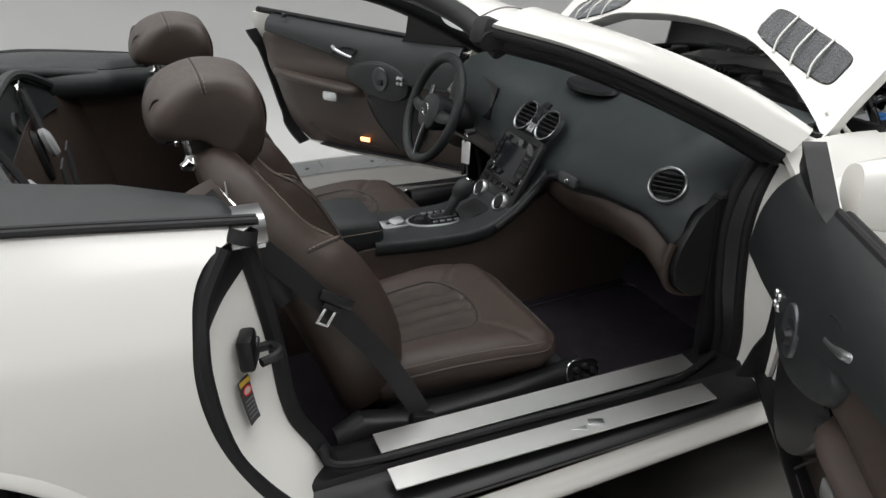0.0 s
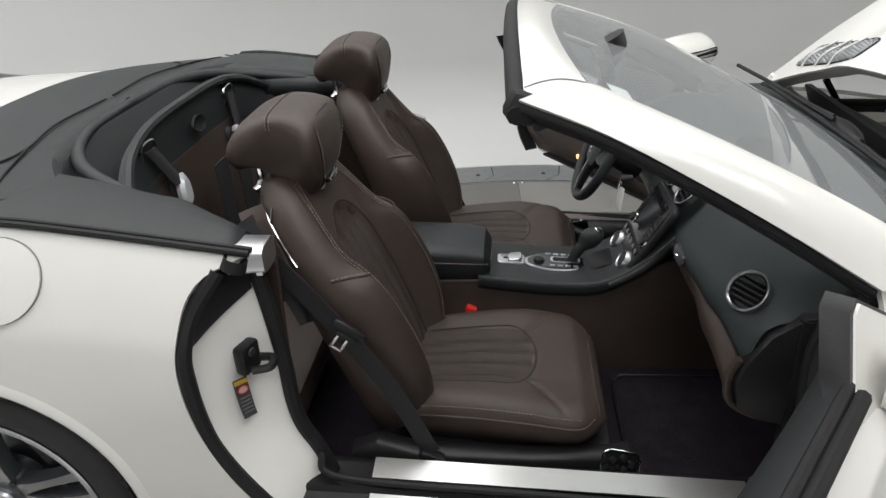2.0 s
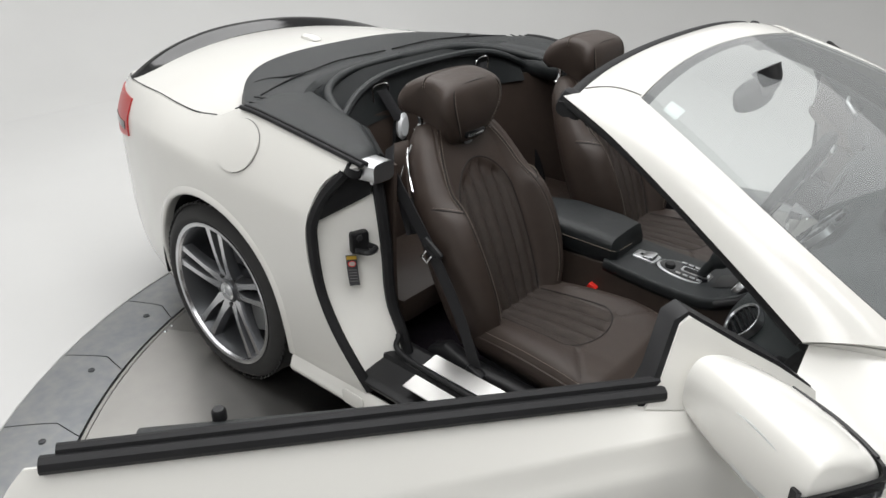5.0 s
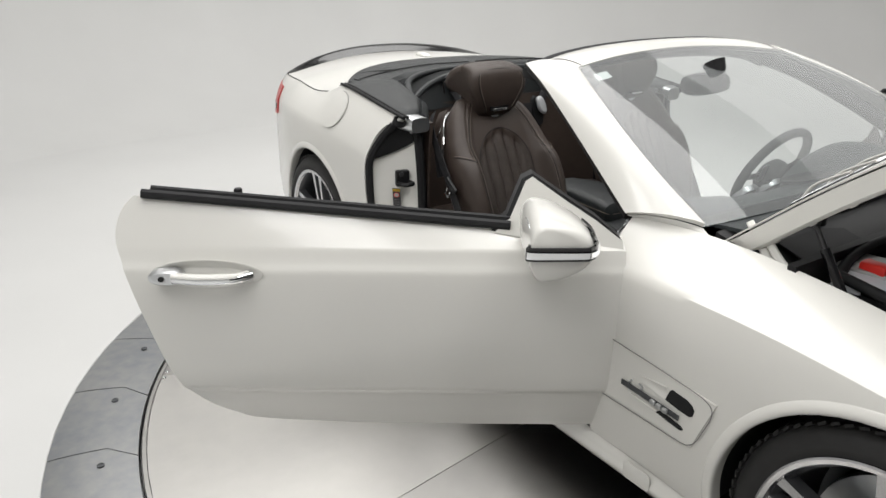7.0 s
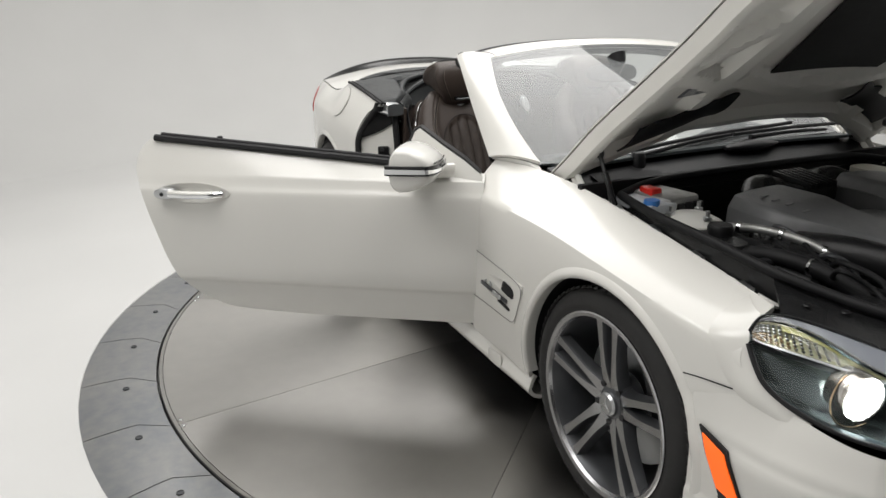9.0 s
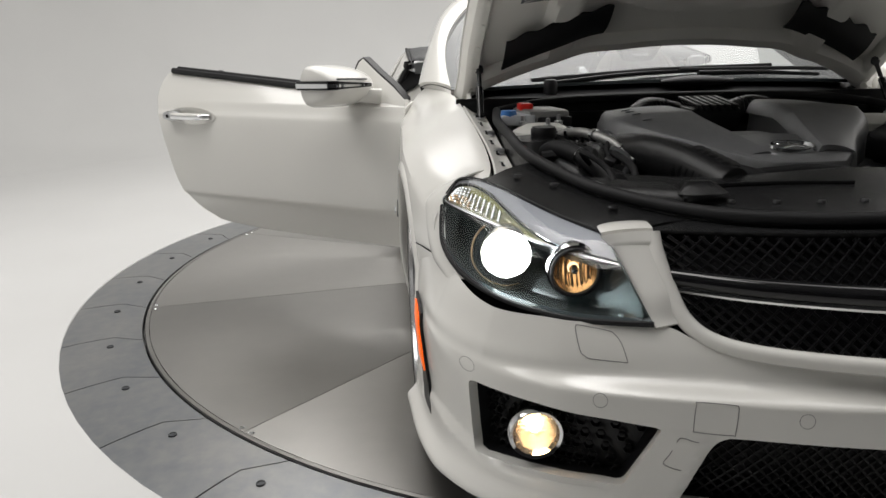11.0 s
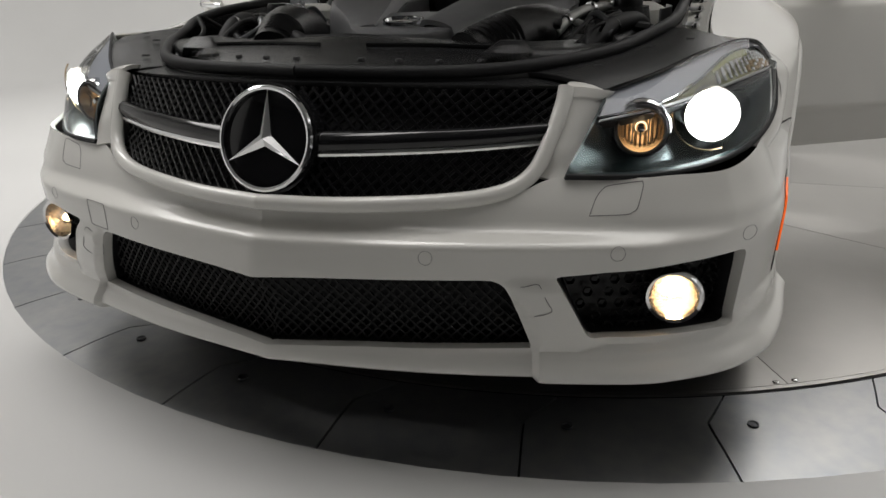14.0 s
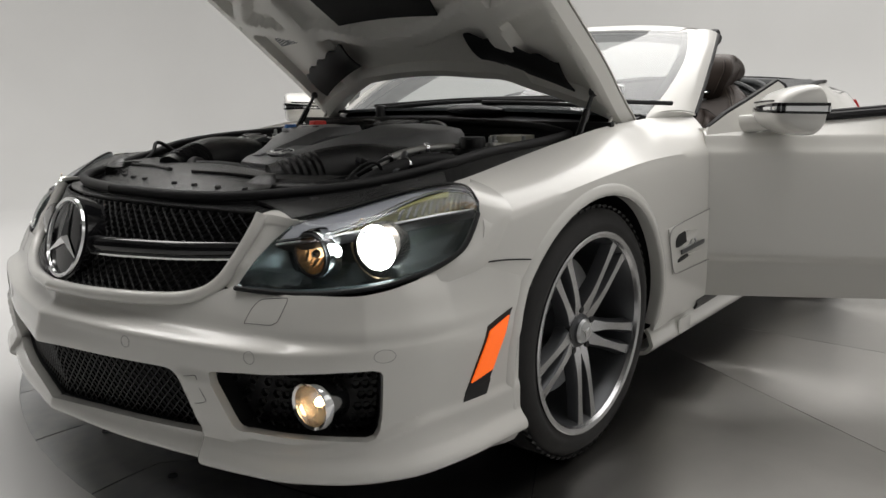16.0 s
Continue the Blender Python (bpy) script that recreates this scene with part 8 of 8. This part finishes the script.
def key_with_tag():
    """A key in the dashboard lock with a blank white tag on a ring."""
    k = tagged(part("car_key", tube([(0.165, 0.225, 0.668), (0.13, 0.222, 0.668)], 0.010, 10, 4, 0.013, 0.6), PLASTIC), "black car key with blank white tag in the lock", "key")
    part("key_ring", tube([(0.13 + 0.002 * math.cos(a), 0.222 + 0.014 * math.sin(a), 0.652 + 0.014 * math.cos(a)) for a in (math.pi * q / 6 for q in range(13))], 0.0018, 6, 40), CHROME, k)
    part("paper_tag", block(0.003, 0.034, 0.075, pose(0.13, 0.222, 0.600, 0, 6, 25), 0.001), material("white_card", (0.8, 0.8, 0.78), 0.6), k)


in_cabin[0] = True
cabin_shell()
for sx in (-1, 1):
    sills(sx)
    seat(sx)
console()
dashboard()
key_with_tag()
in_cabin[0] = False

# ---- engine bay ----


def engine_bay():
    matte = material("matte_engine_plastic", (0.015, 0.0152, 0.016), 0.27, 0.0, 0.15, 25.0, 0.25, 500.0, 0.0, 0.38)
    cover_m = material("grey_engine_cover", (0.21, 0.212, 0.218), 0.34, 0.1, 0.10, 30.0, 0.2, 600.0)
    cast = material("cast_aluminium", (0.42, 0.42, 0.41), 0.5, 0.85, 0.2, 40.0, 0.4, 120.0)
    # tub
    tub = slab([(0.82, -0.66), (1.55, -0.64), (1.80, -0.55), (2.02, -0.42), (2.02, 0.42), (1.80, 0.55), (1.55, 0.64), (0.82, 0.66)], 0.01, pose(0, 0, 0.50))
    bay = part("engine_bay", tub, RUBBER, car, "packed engine bay with black and grey covers")
    # plenum and scuttle under the screen
    part("cowl", grid(lambda u, v: (0.70 + 0.20 * v, -0.70 + 1.40 * u, 0.868 - 0.075 * v + 0.010 * math.sin(math.pi * v) - 0.02 * abs(-1 + 2 * u) ** 2), 24, 8, 0.012), PLASTIC, car, "black plastic scuttle below the windscreen")
    part("plenum_wall", grid(lambda u, v: (0.905 + 0.03 * math.sin(math.pi * u), -0.64 + 1.28 * u, 0.805 - 0.30 * v), 20, 4, 0.014), RUBBER, bay)
    part("plenum_grille", grid(lambda u, v: (0.80 + 0.10 * v, -0.60 + 0.26 * u, 0.842 - 0.03 * v), 8, 4, 0.004), RUBBER, bay)
    # weather seal
    half = [(2.075, 0.0, 0.716), (2.03, 0.25, 0.714), (1.955, 0.40, 0.718), (1.80, 0.525, 0.730), (1.66, 0.588, 0.750), (1.55, 0.630, 0.772), (1.40, 0.636, 0.790), (1.15, 0.628, 0.803), (0.96, 0.600, 0.815)]
    for s in (-1, 1):
        part("weather_seal", tube([(x, s * y, z) for x, y, z in half], 0.013, 10, 60), RUBBER, bay)
        part("seal_wall", grid(lambda u, v: curve([(x, s * y, z) for x, y, z in half], u) + Vector((0, 0, -0.01 - 0.10 * v)), 40, 3, 0.01), matte, bay)
    part("weather_seal", tube([(0.96, -0.60, 0.815), (0.93, -0.45, 0.835), (0.94, -0.2, 0.845), (0.94, 0.2, 0.845), (0.93, 0.45, 0.835), (0.96, 0.60, 0.815)], 0.013, 10, 40), RUBBER, bay)
    # slam panel and shroud
    def slam(u, v):
        y = -1 + 2 * u
        f = curve(half[:4], abs(y))
        g = grille_pt(abs(y) * 0.50, 1.0)
        p = Vector((f.x, f.y, f.z - 0.022)).lerp(Vector((g.x - 0.01, g.y, g.z + 0.002)), v)
        return (p.x, math.copysign(p.y, y), p.z)
    part("slam_panel", grid(slam, 40, 6, 0.006), matte, bay)
    for s in (-1, 1):
        # cover between seal and headlight
        def lampdeck(u, v):
            a = curve([(1.955, 0.40, 0.702), (1.80, 0.525, 0.714), (1.66, 0.588, 0.732), (1.57, 0.625, 0.752)], u)
            b = curve([(1.965, 0.552, 0.678), (1.885, 0.632, 0.700), (1.80, 0.704, 0.728), (1.71, 0.755, 0.738)], u)
            p = a.lerp(b, v)
            return (p.x, s * p.y, p.z + 0.006 * math.sin(math.pi * v))
        dk = part("lamp_deck", grid(lampdeck, 14, 8, 0.008), matte, bay)
        for u, v in ((0.2, 0.4), (0.55, 0.35), (0.8, 0.6)):
            part("deck_clip", lathe([(0, 0.004), (0.008, 0.003), (0.010, 0.0)], 12, Matrix.Translation(lampdeck(u, v)) @ pose(0, 0, 0.006)), PLASTIC, dk)
        # white inner wing rail with bolts
        def rail(u, v):
            x = 1.62 - 0.85 * u
            yo, zo = spline(EDGE_Y, x) - 0.008, spline(EDGE_Z, x) - 0.012
            yi = 0.645 - 0.012 * u
            return (x, s * (yo + (yi - yo) * v), zo - 0.022 * math.sin(math.pi * v * 0.6) - 0.012 * v)
        rl = part("wing_rail", grid(rail, 24, 8, 0.006), JAMB, bay, "white bolted inner wing rail")
        for k in range(8):
            p = Vector(rail(0.06 + 0.11 * k, 0.45))
            part("rail_bolt", lathe([(0, 0.010), (0.006, 0.010), (0.007, 0.004), (0.011, 0.003), (0.011, 0.0)], 6, Matrix.Translation(p + Vector((0, 0, 0.003)))), CHROME, rl)
        for k in range(4):
            part("rail_bracket", block(0.05, 0.035, 0.006, Matrix.Translation(Vector(rail(0.12 + 0.2 * k, 0.65)) + Vector((0, 0, 0.008))) @ pose(0, 0, 0, 0, 4, 12 * s), 0.002), SATIN, rl)
    def shroud(u, v):
        y = -0.46 + 0.92 * u
        a = abs(y) / 0.46
        x = 2.02 - 0.12 * a ** 2 - (0.29 - 0.05 * a) * v
        z = 0.700 + 0.050 * math.sin(math.pi * min(1, v * 1.1) * 0.62) + 0.008 * math.cos(9 * y) * v - 0.03 * max(0, v - 0.85) / 0.15
        return (x, y, z)
    sh = part("radiator_shroud", grid(shroud, 44, 14, 0.012), matte, bay, "black radiator shroud")
    for s in (-1, 1):
        part("shroud_boss", loft([ellipse_ring((1.90 - 0.01 * k, s * 0.36, 0.738 + 0.010 * k), (0, 1, 0), (1, 0, 0), 0.05 - 0.012 * k, 0.018 - 0.004 * k, 20) for k in range(3)]), matte, sh)
        part("shroud_end", loft([ellipse_ring((1.84 - 0.04 * k, s * (0.40 + 0.045 * k), 0.715), (1, 0, 0), (0, 0, 1), 0.07, 0.03 - 0.002 * k, 18, 3) for k in range(4)]), matte, sh)
    # engine cover: two banks and a shield in front
    for s in (-1, 1):
        def bank(u, v):
            x = 1.60 - 0.46 * u
            y0 = spline([(0.0, 0.06), (0.3, 0.085), (0.6, 0.11), (1.0, 0.115)], u)
            y1 = spline([(0.0, 0.135), (0.25, 0.215), (0.5, 0.315), (0.62, 0.345), (1.0, 0.335)], u)
            y = y0 + (y1 - y0) * v
            z = 0.765 + 0.068 * min(1.0, u * 1.5) - 0.016 * v ** 2.5 - 0.030 * max(0.0, (v - 0.93) / 0.07) ** 2 - 0.03 * max(0.0, (0.07 - v) / 0.07) ** 2
            return (x, s * y, z)
        bk = part("cylinder_bank_cover", grid(bank, 24, 28, 0.012), cover_m, bay, "grey plastic cylinder bank cover")
        part("bank_side", grid(lambda u, v: Vector(bank(u, 1.0)) + Vector((0, s * 0.006 * v, -0.09 * v)), 16, 3, 0.008), cover_m, bk)
        part("bank_side", grid(lambda u, v: Vector(bank(u, 0.0)) + Vector((0, -s * 0.004 * v, -0.06 * v)), 16, 3, 0.008), cover_m, bk)
        part("bank_end", grid(lambda u, v: Vector(bank(1.0, u)) + Vector((-0.004 * v, 0, -0.08 * v)), 10, 3, 0.008), cover_m, bk)
        for k in range(4):
            part("cover_bar", block(0.012, 0.022, 0.003, Matrix.Translation(Vector(bank(0.55 + 0.10 * k, 0.72)) + Vector((0, 0, 0.004))) @ pose(0, 0, 0, -8 * s, -8, 0), 0.001), cover_m, bk)
    shield = [(1.655, 0.085), (1.66, 0.0), (1.655, -0.085), (1.60, -0.135), (1.50, -0.165), (1.44, -0.12), (1.42, 0.0), (1.44, 0.12), (1.50, 0.165), (1.60, 0.135)]
    sd = part("engine_shield", slab(shield, 0.05, pose(0, 0, 0.712) @ Matrix.Rotation(radians(0), 4, "Y"), 0.010), cover_m, bay, "grey shield of the engine cover with chrome emblem")
    sd.matrix_basis = Matrix.Translation((1.55, 0, 0.74)) @ Matrix.Rotation(radians(9), 4, "Y") @ Matrix.Translation((-1.55, 0, -0.735))
    m = Matrix.Translation((1.575, 0, 0.772)) @ pose(0, 0, 0, 0, 12, 0)
    part("emblem_oval", lathe([(0.046, -0.004), (0.049, 0.004), (0.053, 0.004), (0.055, -0.004)], 40, m @ Matrix.Diagonal((0.62, 1, 1, 1))), CHROME, bay)
    for k, (a, l) in enumerate(((180, 0.028), (62, 0.042), (-62, 0.042))):
        arm = loft([ellipse_ring((0, 0, 0.002), (0, 1, 0), (0, 0, 1), 0.007, 0.003, 6), ellipse_ring((l, 0, 0.002), (0, 1, 0), (0, 0, 1), 0.001, 0.001, 6)])
        part("emblem_arm", arm, CHROME, bay).matrix_basis = m @ pose(0, 0, 0, 0, 0, a)
    dome = loft([ellipse_ring((1.36, 0, 0.755 + 0.012 * k), (0, 1, 0), (1, 0, 0), 0.125 - 0.02 * k * k, 0.10 - 0.018 * k * k, 26, 3) for k in range(3)])
    part("intake_dome", dome, cover_m, bay)
    pl = part("intake_plenum", block(0.16, 0.16, 0.07, pose(1.10, 0, 0.795), 0.02), matte, bay)
    for k in range(6):
        part("plenum_rib", block(0.15, 0.012, 0.02, pose(1.11, -0.055 + 0.022 * k, 0.835, 0, 6, 0), 0.005), matte, pl)
    for s in (-1, 1):
        # intake elbows, trunks and corrugated sleeves
        part("intake_elbow", tube([(1.08, s * 0.08, 0.80), (1.07, s * 0.16, 0.815), (1.12, s * 0.22, 0.79), (1.22, s * 0.26, 0.75)], 0.038, 14, 26), matte, bay)
        for k in range(5):
            part("sleeve_ring", lathe([(0.036, -0.006), (0.042, 0), (0.036, 0.006)], 20, Matrix.Translation((1.07 + 0.001 * k, s * (0.115 + 0.012 * k), 0.808)) @ pose(0, 0, 0, 90, 0, 0)), RUBBER, bay)
        tr = part("intake_trunk", tube([(1.42, s * 0.36, 0.735), (1.55, s * 0.33, 0.752), (1.66, s * 0.29, 0.745), (1.78, s * 0.24, 0.715)], 0.052, 16, 30, 0.045, 1.25), matte, bay, "thick black intake trunk")
        for k in range(6):
            q = curve([(1.42, s * 0.36, 0.735), (1.55, s * 0.33, 0.752), (1.66, s * 0.29, 0.745), (1.78, s * 0.24, 0.715)], 0.70 + 0.045 * k)
            part("trunk_rib", lathe([(0.050, -0.004), (0.056, 0), (0.050, 0.004)], 20, Matrix.Translation(q) @ Vector((0.9, -0.35 * s, -0.25)).to_track_quat("Z", "Y").to_matrix().to_4x4()), matte, tr)
        part("air_box", loft([ellipse_ring((x, s * 0.455, 0.70), (0, 1, 0), (0, 0, 1), w, h, 24, 3.5) for x, w, h in ((1.20, 0.05, 0.03), (1.22, 0.09, 0.055), (1.36, 0.10, 0.062), (1.50, 0.10, 0.060), (1.58, 0.07, 0.045), (1.60, 0.04, 0.02))]), matte, bay)
        # cast parts between cover and shroud
        rnd = random.Random(11 + s)
        for k in range(9):
            c = (1.60 + rnd.uniform(-0.03, 0.08), s * (0.15 + 0.022 * k + rnd.uniform(-0.01, 0.01)), 0.690 + rnd.uniform(-0.015, 0.025))
            part("casting_boss", lathe([(0.0, 0.016), (0.010, 0.015), (0.012, 0.006), (0.020, 0.002), (0.022, -0.03)], 12, Matrix.Translation(c) @ pose(0, 0, 0, rnd.uniform(-40, 40), rnd.uniform(-40, 40), 0)), cast if k % 3 else DARKMETAL, bay)
        part("engine_block", block(0.50, 0.34, 0.14, pose(1.38, s * 0.20, 0.63), 0.03), DARKMETAL, bay)
        # hoses and wiring
        for k in range(6):
            x0 = 1.02 + 0.09 * k
            part("hose", tube([(x0, s * 0.57, 0.70 + 0.01 * k), (x0 + 0.05, s * (0.52 - 0.01 * k), 0.765), (x0 + 0.14, s * (0.43 + 0.01 * k), 0.745), (x0 + 0.20, s * 0.36, 0.70)], 0.009 + 0.002 * (k % 3), 8, 24), RUBBER, bay)
        part("coolant_hose", tube([(1.35, s * 0.56, 0.72), (1.45, s * 0.54, 0.765), (1.57, s * 0.50, 0.76), (1.68, s * 0.46, 0.72), (1.74, s * 0.43, 0.67)], 0.020, 12, 30), RUBBER, bay)
        part("hose_clamp", lathe([(0.021, -0.006), (0.0225, 0), (0.021, 0.006)], 20, pose(1.57, s * 0.50, 0.76, 0, 75, 0)), CHROME, bay)
        part("coupling", tube([(1.42, s * 0.545, 0.755), (1.49, s * 0.53, 0.768)], 0.016, 12, 6), cast, bay)
        # strut tower with studs
        tw = part("strut_tower", lathe([(0, 0.05), (0.05, 0.048), (0.085, 0.03), (0.095, 0.0), (0.10, -0.08)], 32, pose(1.16, s * 0.50, 0.745)), JAMB, bay)
        for k in range(3):
            a = 2.1 * k
            part("tower_stud", lathe([(0, 0.026), (0.006, 0.025), (0.006, 0.010), (0.012, 0.008), (0.012, 0)], 10, pose(1.16 + 0.06 * math.cos(a), s * 0.50 + 0.06 * math.sin(a), 0.79)), SATIN, tw)
    # fluid bottles on the car's right: coolant tank, cap, fuse box; brake parts on the left
    part("coolant_tank", loft([ellipse_ring((1.33, -0.56 + 0.0 * k, 0.72 + 0.028 * k), (1, 0, 0), (0, 1, 0), 0.10 - 0.012 * k, 0.06 - 0.006 * k, 26, 2.8) for k in range(3)]), matte, bay)
    part("tank_cap", lathe([(0, 0.028), (0.030, 0.027), (0.034, 0.02), (0.034, 0), (0, 0)], 20, pose(1.30, -0.53, 0.775)), PLASTIC, bay)
    part("fuse_box", block(0.20, 0.13, 0.10, pose(0.995, -0.48, 0.775, 0, 0, 8), 0.012), cast, bay)
    part("battery_cover", block(0.16, 0.10, 0.03, pose(1.03, -0.56, 0.80), 0.006), material("pale_battery_case", (0.55, 0.57, 0.6), 0.5), bay)
    part("battery_terminal", block(0.06, 0.04, 0.025, pose(1.0, -0.52, 0.828), 0.006), RED, bay)
    part("blue_cap", lathe([(0, 0.02), (0.022, 0.019), (0.025, 0)], 16, pose(1.085, -0.585, 0.808)), material("blue_plastic", (0.05, 0.2, 0.55), 0.4), bay)
    for k in range(4):
        part("relay_block", block(0.05, 0.03, 0.03, pose(1.08 + 0.0 * k, -0.42 - 0.035 * k, 0.792, 0, 0, 10), 0.004), PLASTIC, bay)
    part("reservoir", loft([ellipse_ring((1.30, 0.50, 0.70 + 0.03 * k), (1, 0, 0), (0, 1, 0), 0.075 - 0.006 * k, 0.065 - 0.005 * k, 24, 2.6) for k in range(4)]), matte, bay)
    part("reservoir_cap", lathe([(0, 0.030), (0.032, 0.029), (0.036, 0.02), (0.036, 0), (0, 0)], 20, pose(1.30, 0.50, 0.79)), PLASTIC, bay)
    part("brake_reservoir", loft([ellipse_ring((1.03, 0.44, 0.75 + 0.03 * k), (1, 0, 0), (0, 1, 0), 0.07, 0.055, 24, 3.2) for k in range(3)]), material("cream_plastic", (0.55, 0.53, 0.45), 0.4), bay)
    part("heat_shield", grid(lambda u, v: (1.22 + 0.20 * u, 0.585 + 0.02 * math.sin(3 * u), 0.70 + 0.09 * v), 8, 3, 0.004), SATIN, bay)
    part("front_hose", tube([(1.80, -0.10, 0.70), (1.74, -0.20, 0.742), (1.66, -0.26, 0.73)], 0.018, 10, 20), RUBBER, bay)
    part("front_hose", tube([(1.70, 0.10, 0.725), (1.72, -0.05, 0.74), (1.74, -0.18, 0.738)], 0.014, 10, 20), RUBBER, bay)
    # looms, pipes and connectors between the covers
    rnd = random.Random(5)
    for s in (-1, 1):
        for k in range(9):
            x0, y0 = 1.16 + 0.055 * k, 0.36 + rnd.uniform(0.0, 0.12)
            pts = [(x0, s * y0, 0.735 + rnd.uniform(-0.01, 0.02)), (x0 + rnd.uniform(0.02, 0.08), s * (y0 + rnd.uniform(0.01, 0.06)), 0.770 + rnd.uniform(-0.01, 0.02)), (x0 + rnd.uniform(0.10, 0.16), s * (y0 + rnd.uniform(-0.03, 0.08)), 0.752), (x0 + 0.20, s * (y0 + rnd.uniform(-0.02, 0.06)), 0.705)]
            part("loom", tube(pts, rnd.choice((0.004, 0.006, 0.008)), 8, 22), RUBBER if k % 3 else GUNMETAL, bay)
        for k in range(8):
            c = (1.20 + 0.06 * k + rnd.uniform(-0.01, 0.01), s * (0.385 + rnd.uniform(0, 0.16)), 0.765 + rnd.uniform(-0.012, 0.012))
            part("connector", block(rnd.uniform(0.02, 0.035), 0.018, 0.016, pose(*c, rnd.uniform(-20, 20), rnd.uniform(-20, 20), rnd.uniform(0, 90)), 0.003), rnd.choice((PLASTIC, DARKMETAL, cast)), bay)
        part("metal_pipe", tube([(1.25, s * 0.47, 0.775), (1.36, s * 0.445, 0.792), (1.47, s * 0.40, 0.780), (1.57, s * 0.375, 0.745)], 0.012, 12, 28), cast, bay)
        for k in range(3):
            q = curve([(1.25, s * 0.47, 0.775), (1.36, s * 0.445, 0.792), (1.47, s * 0.40, 0.780), (1.57, s * 0.375, 0.745)], 0.15 + 0.33 * k)
            part("pipe_clamp", lathe([(0.012, -0.006), (0.0165, -0.005), (0.0165, 0.005), (0.012, 0.006)], 16, Matrix.Translation(q) @ Vector((0.85, -0.35 * s, -0.1)).to_track_quat("Z", "Y").to_matrix().to_4x4()), CHROME, bay)
        for k in range(5):
            c = shroud(0.5 + s * (0.08 + 0.085 * k), 0.22)
            part("shroud_screw", lathe([(0, 0.004), (0.006, 0.004), (0.008, 0.001), (0.008, -0.002)], 10, Matrix.Translation(c)), DARKMETAL, sh)
        part("shroud_rib", tube([shroud(0.5 + s * 0.06, 0.45), shroud(0.5 + s * 0.22, 0.50), shroud(0.5 + s * 0.40, 0.42)], 0.009, 8, 20, None, 0.6), matte, sh)
    # wipers
    for x0, y0, pts in ((0.775, -0.39, [(0.775, -0.39, 0.882), (0.735, -0.10, 0.905), (0.70, 0.20, 0.912)]), (0.765, 0.12, [(0.765, 0.12, 0.905), (0.735, 0.36, 0.902), (0.71, 0.58, 0.890)])):
        cap = part("wiper_pivot", lathe([(0, 0.030), (0.018, 0.028), (0.024, 0.016), (0.026, -0.02)], 20, pose(x0, y0, 0.868)), PLASTIC, car)
        arm = part("wiper_arm", tube(pts, 0.011, 8, 24, 0.007, 0.7), PLASTIC, cap)
        part("wiper_blade", tube([Vector(p) + Vector((-0.022, -0.06 + 0.14 * i, 0.012)) for i, p in enumerate(pts)], 0.007, 6, 24), RUBBER, cap)
    part("wiper_cover", loft([ellipse_ring((0.79, -0.02 + 0.05 * k, 0.880), (1, 0, 0), (0, 0, 1), r * 1.6, r, 16) for k, r in enumerate((0.006, 0.016, 0.02, 0.02, 0.014, 0.005))]), PLASTIC, car)


engine_bay()
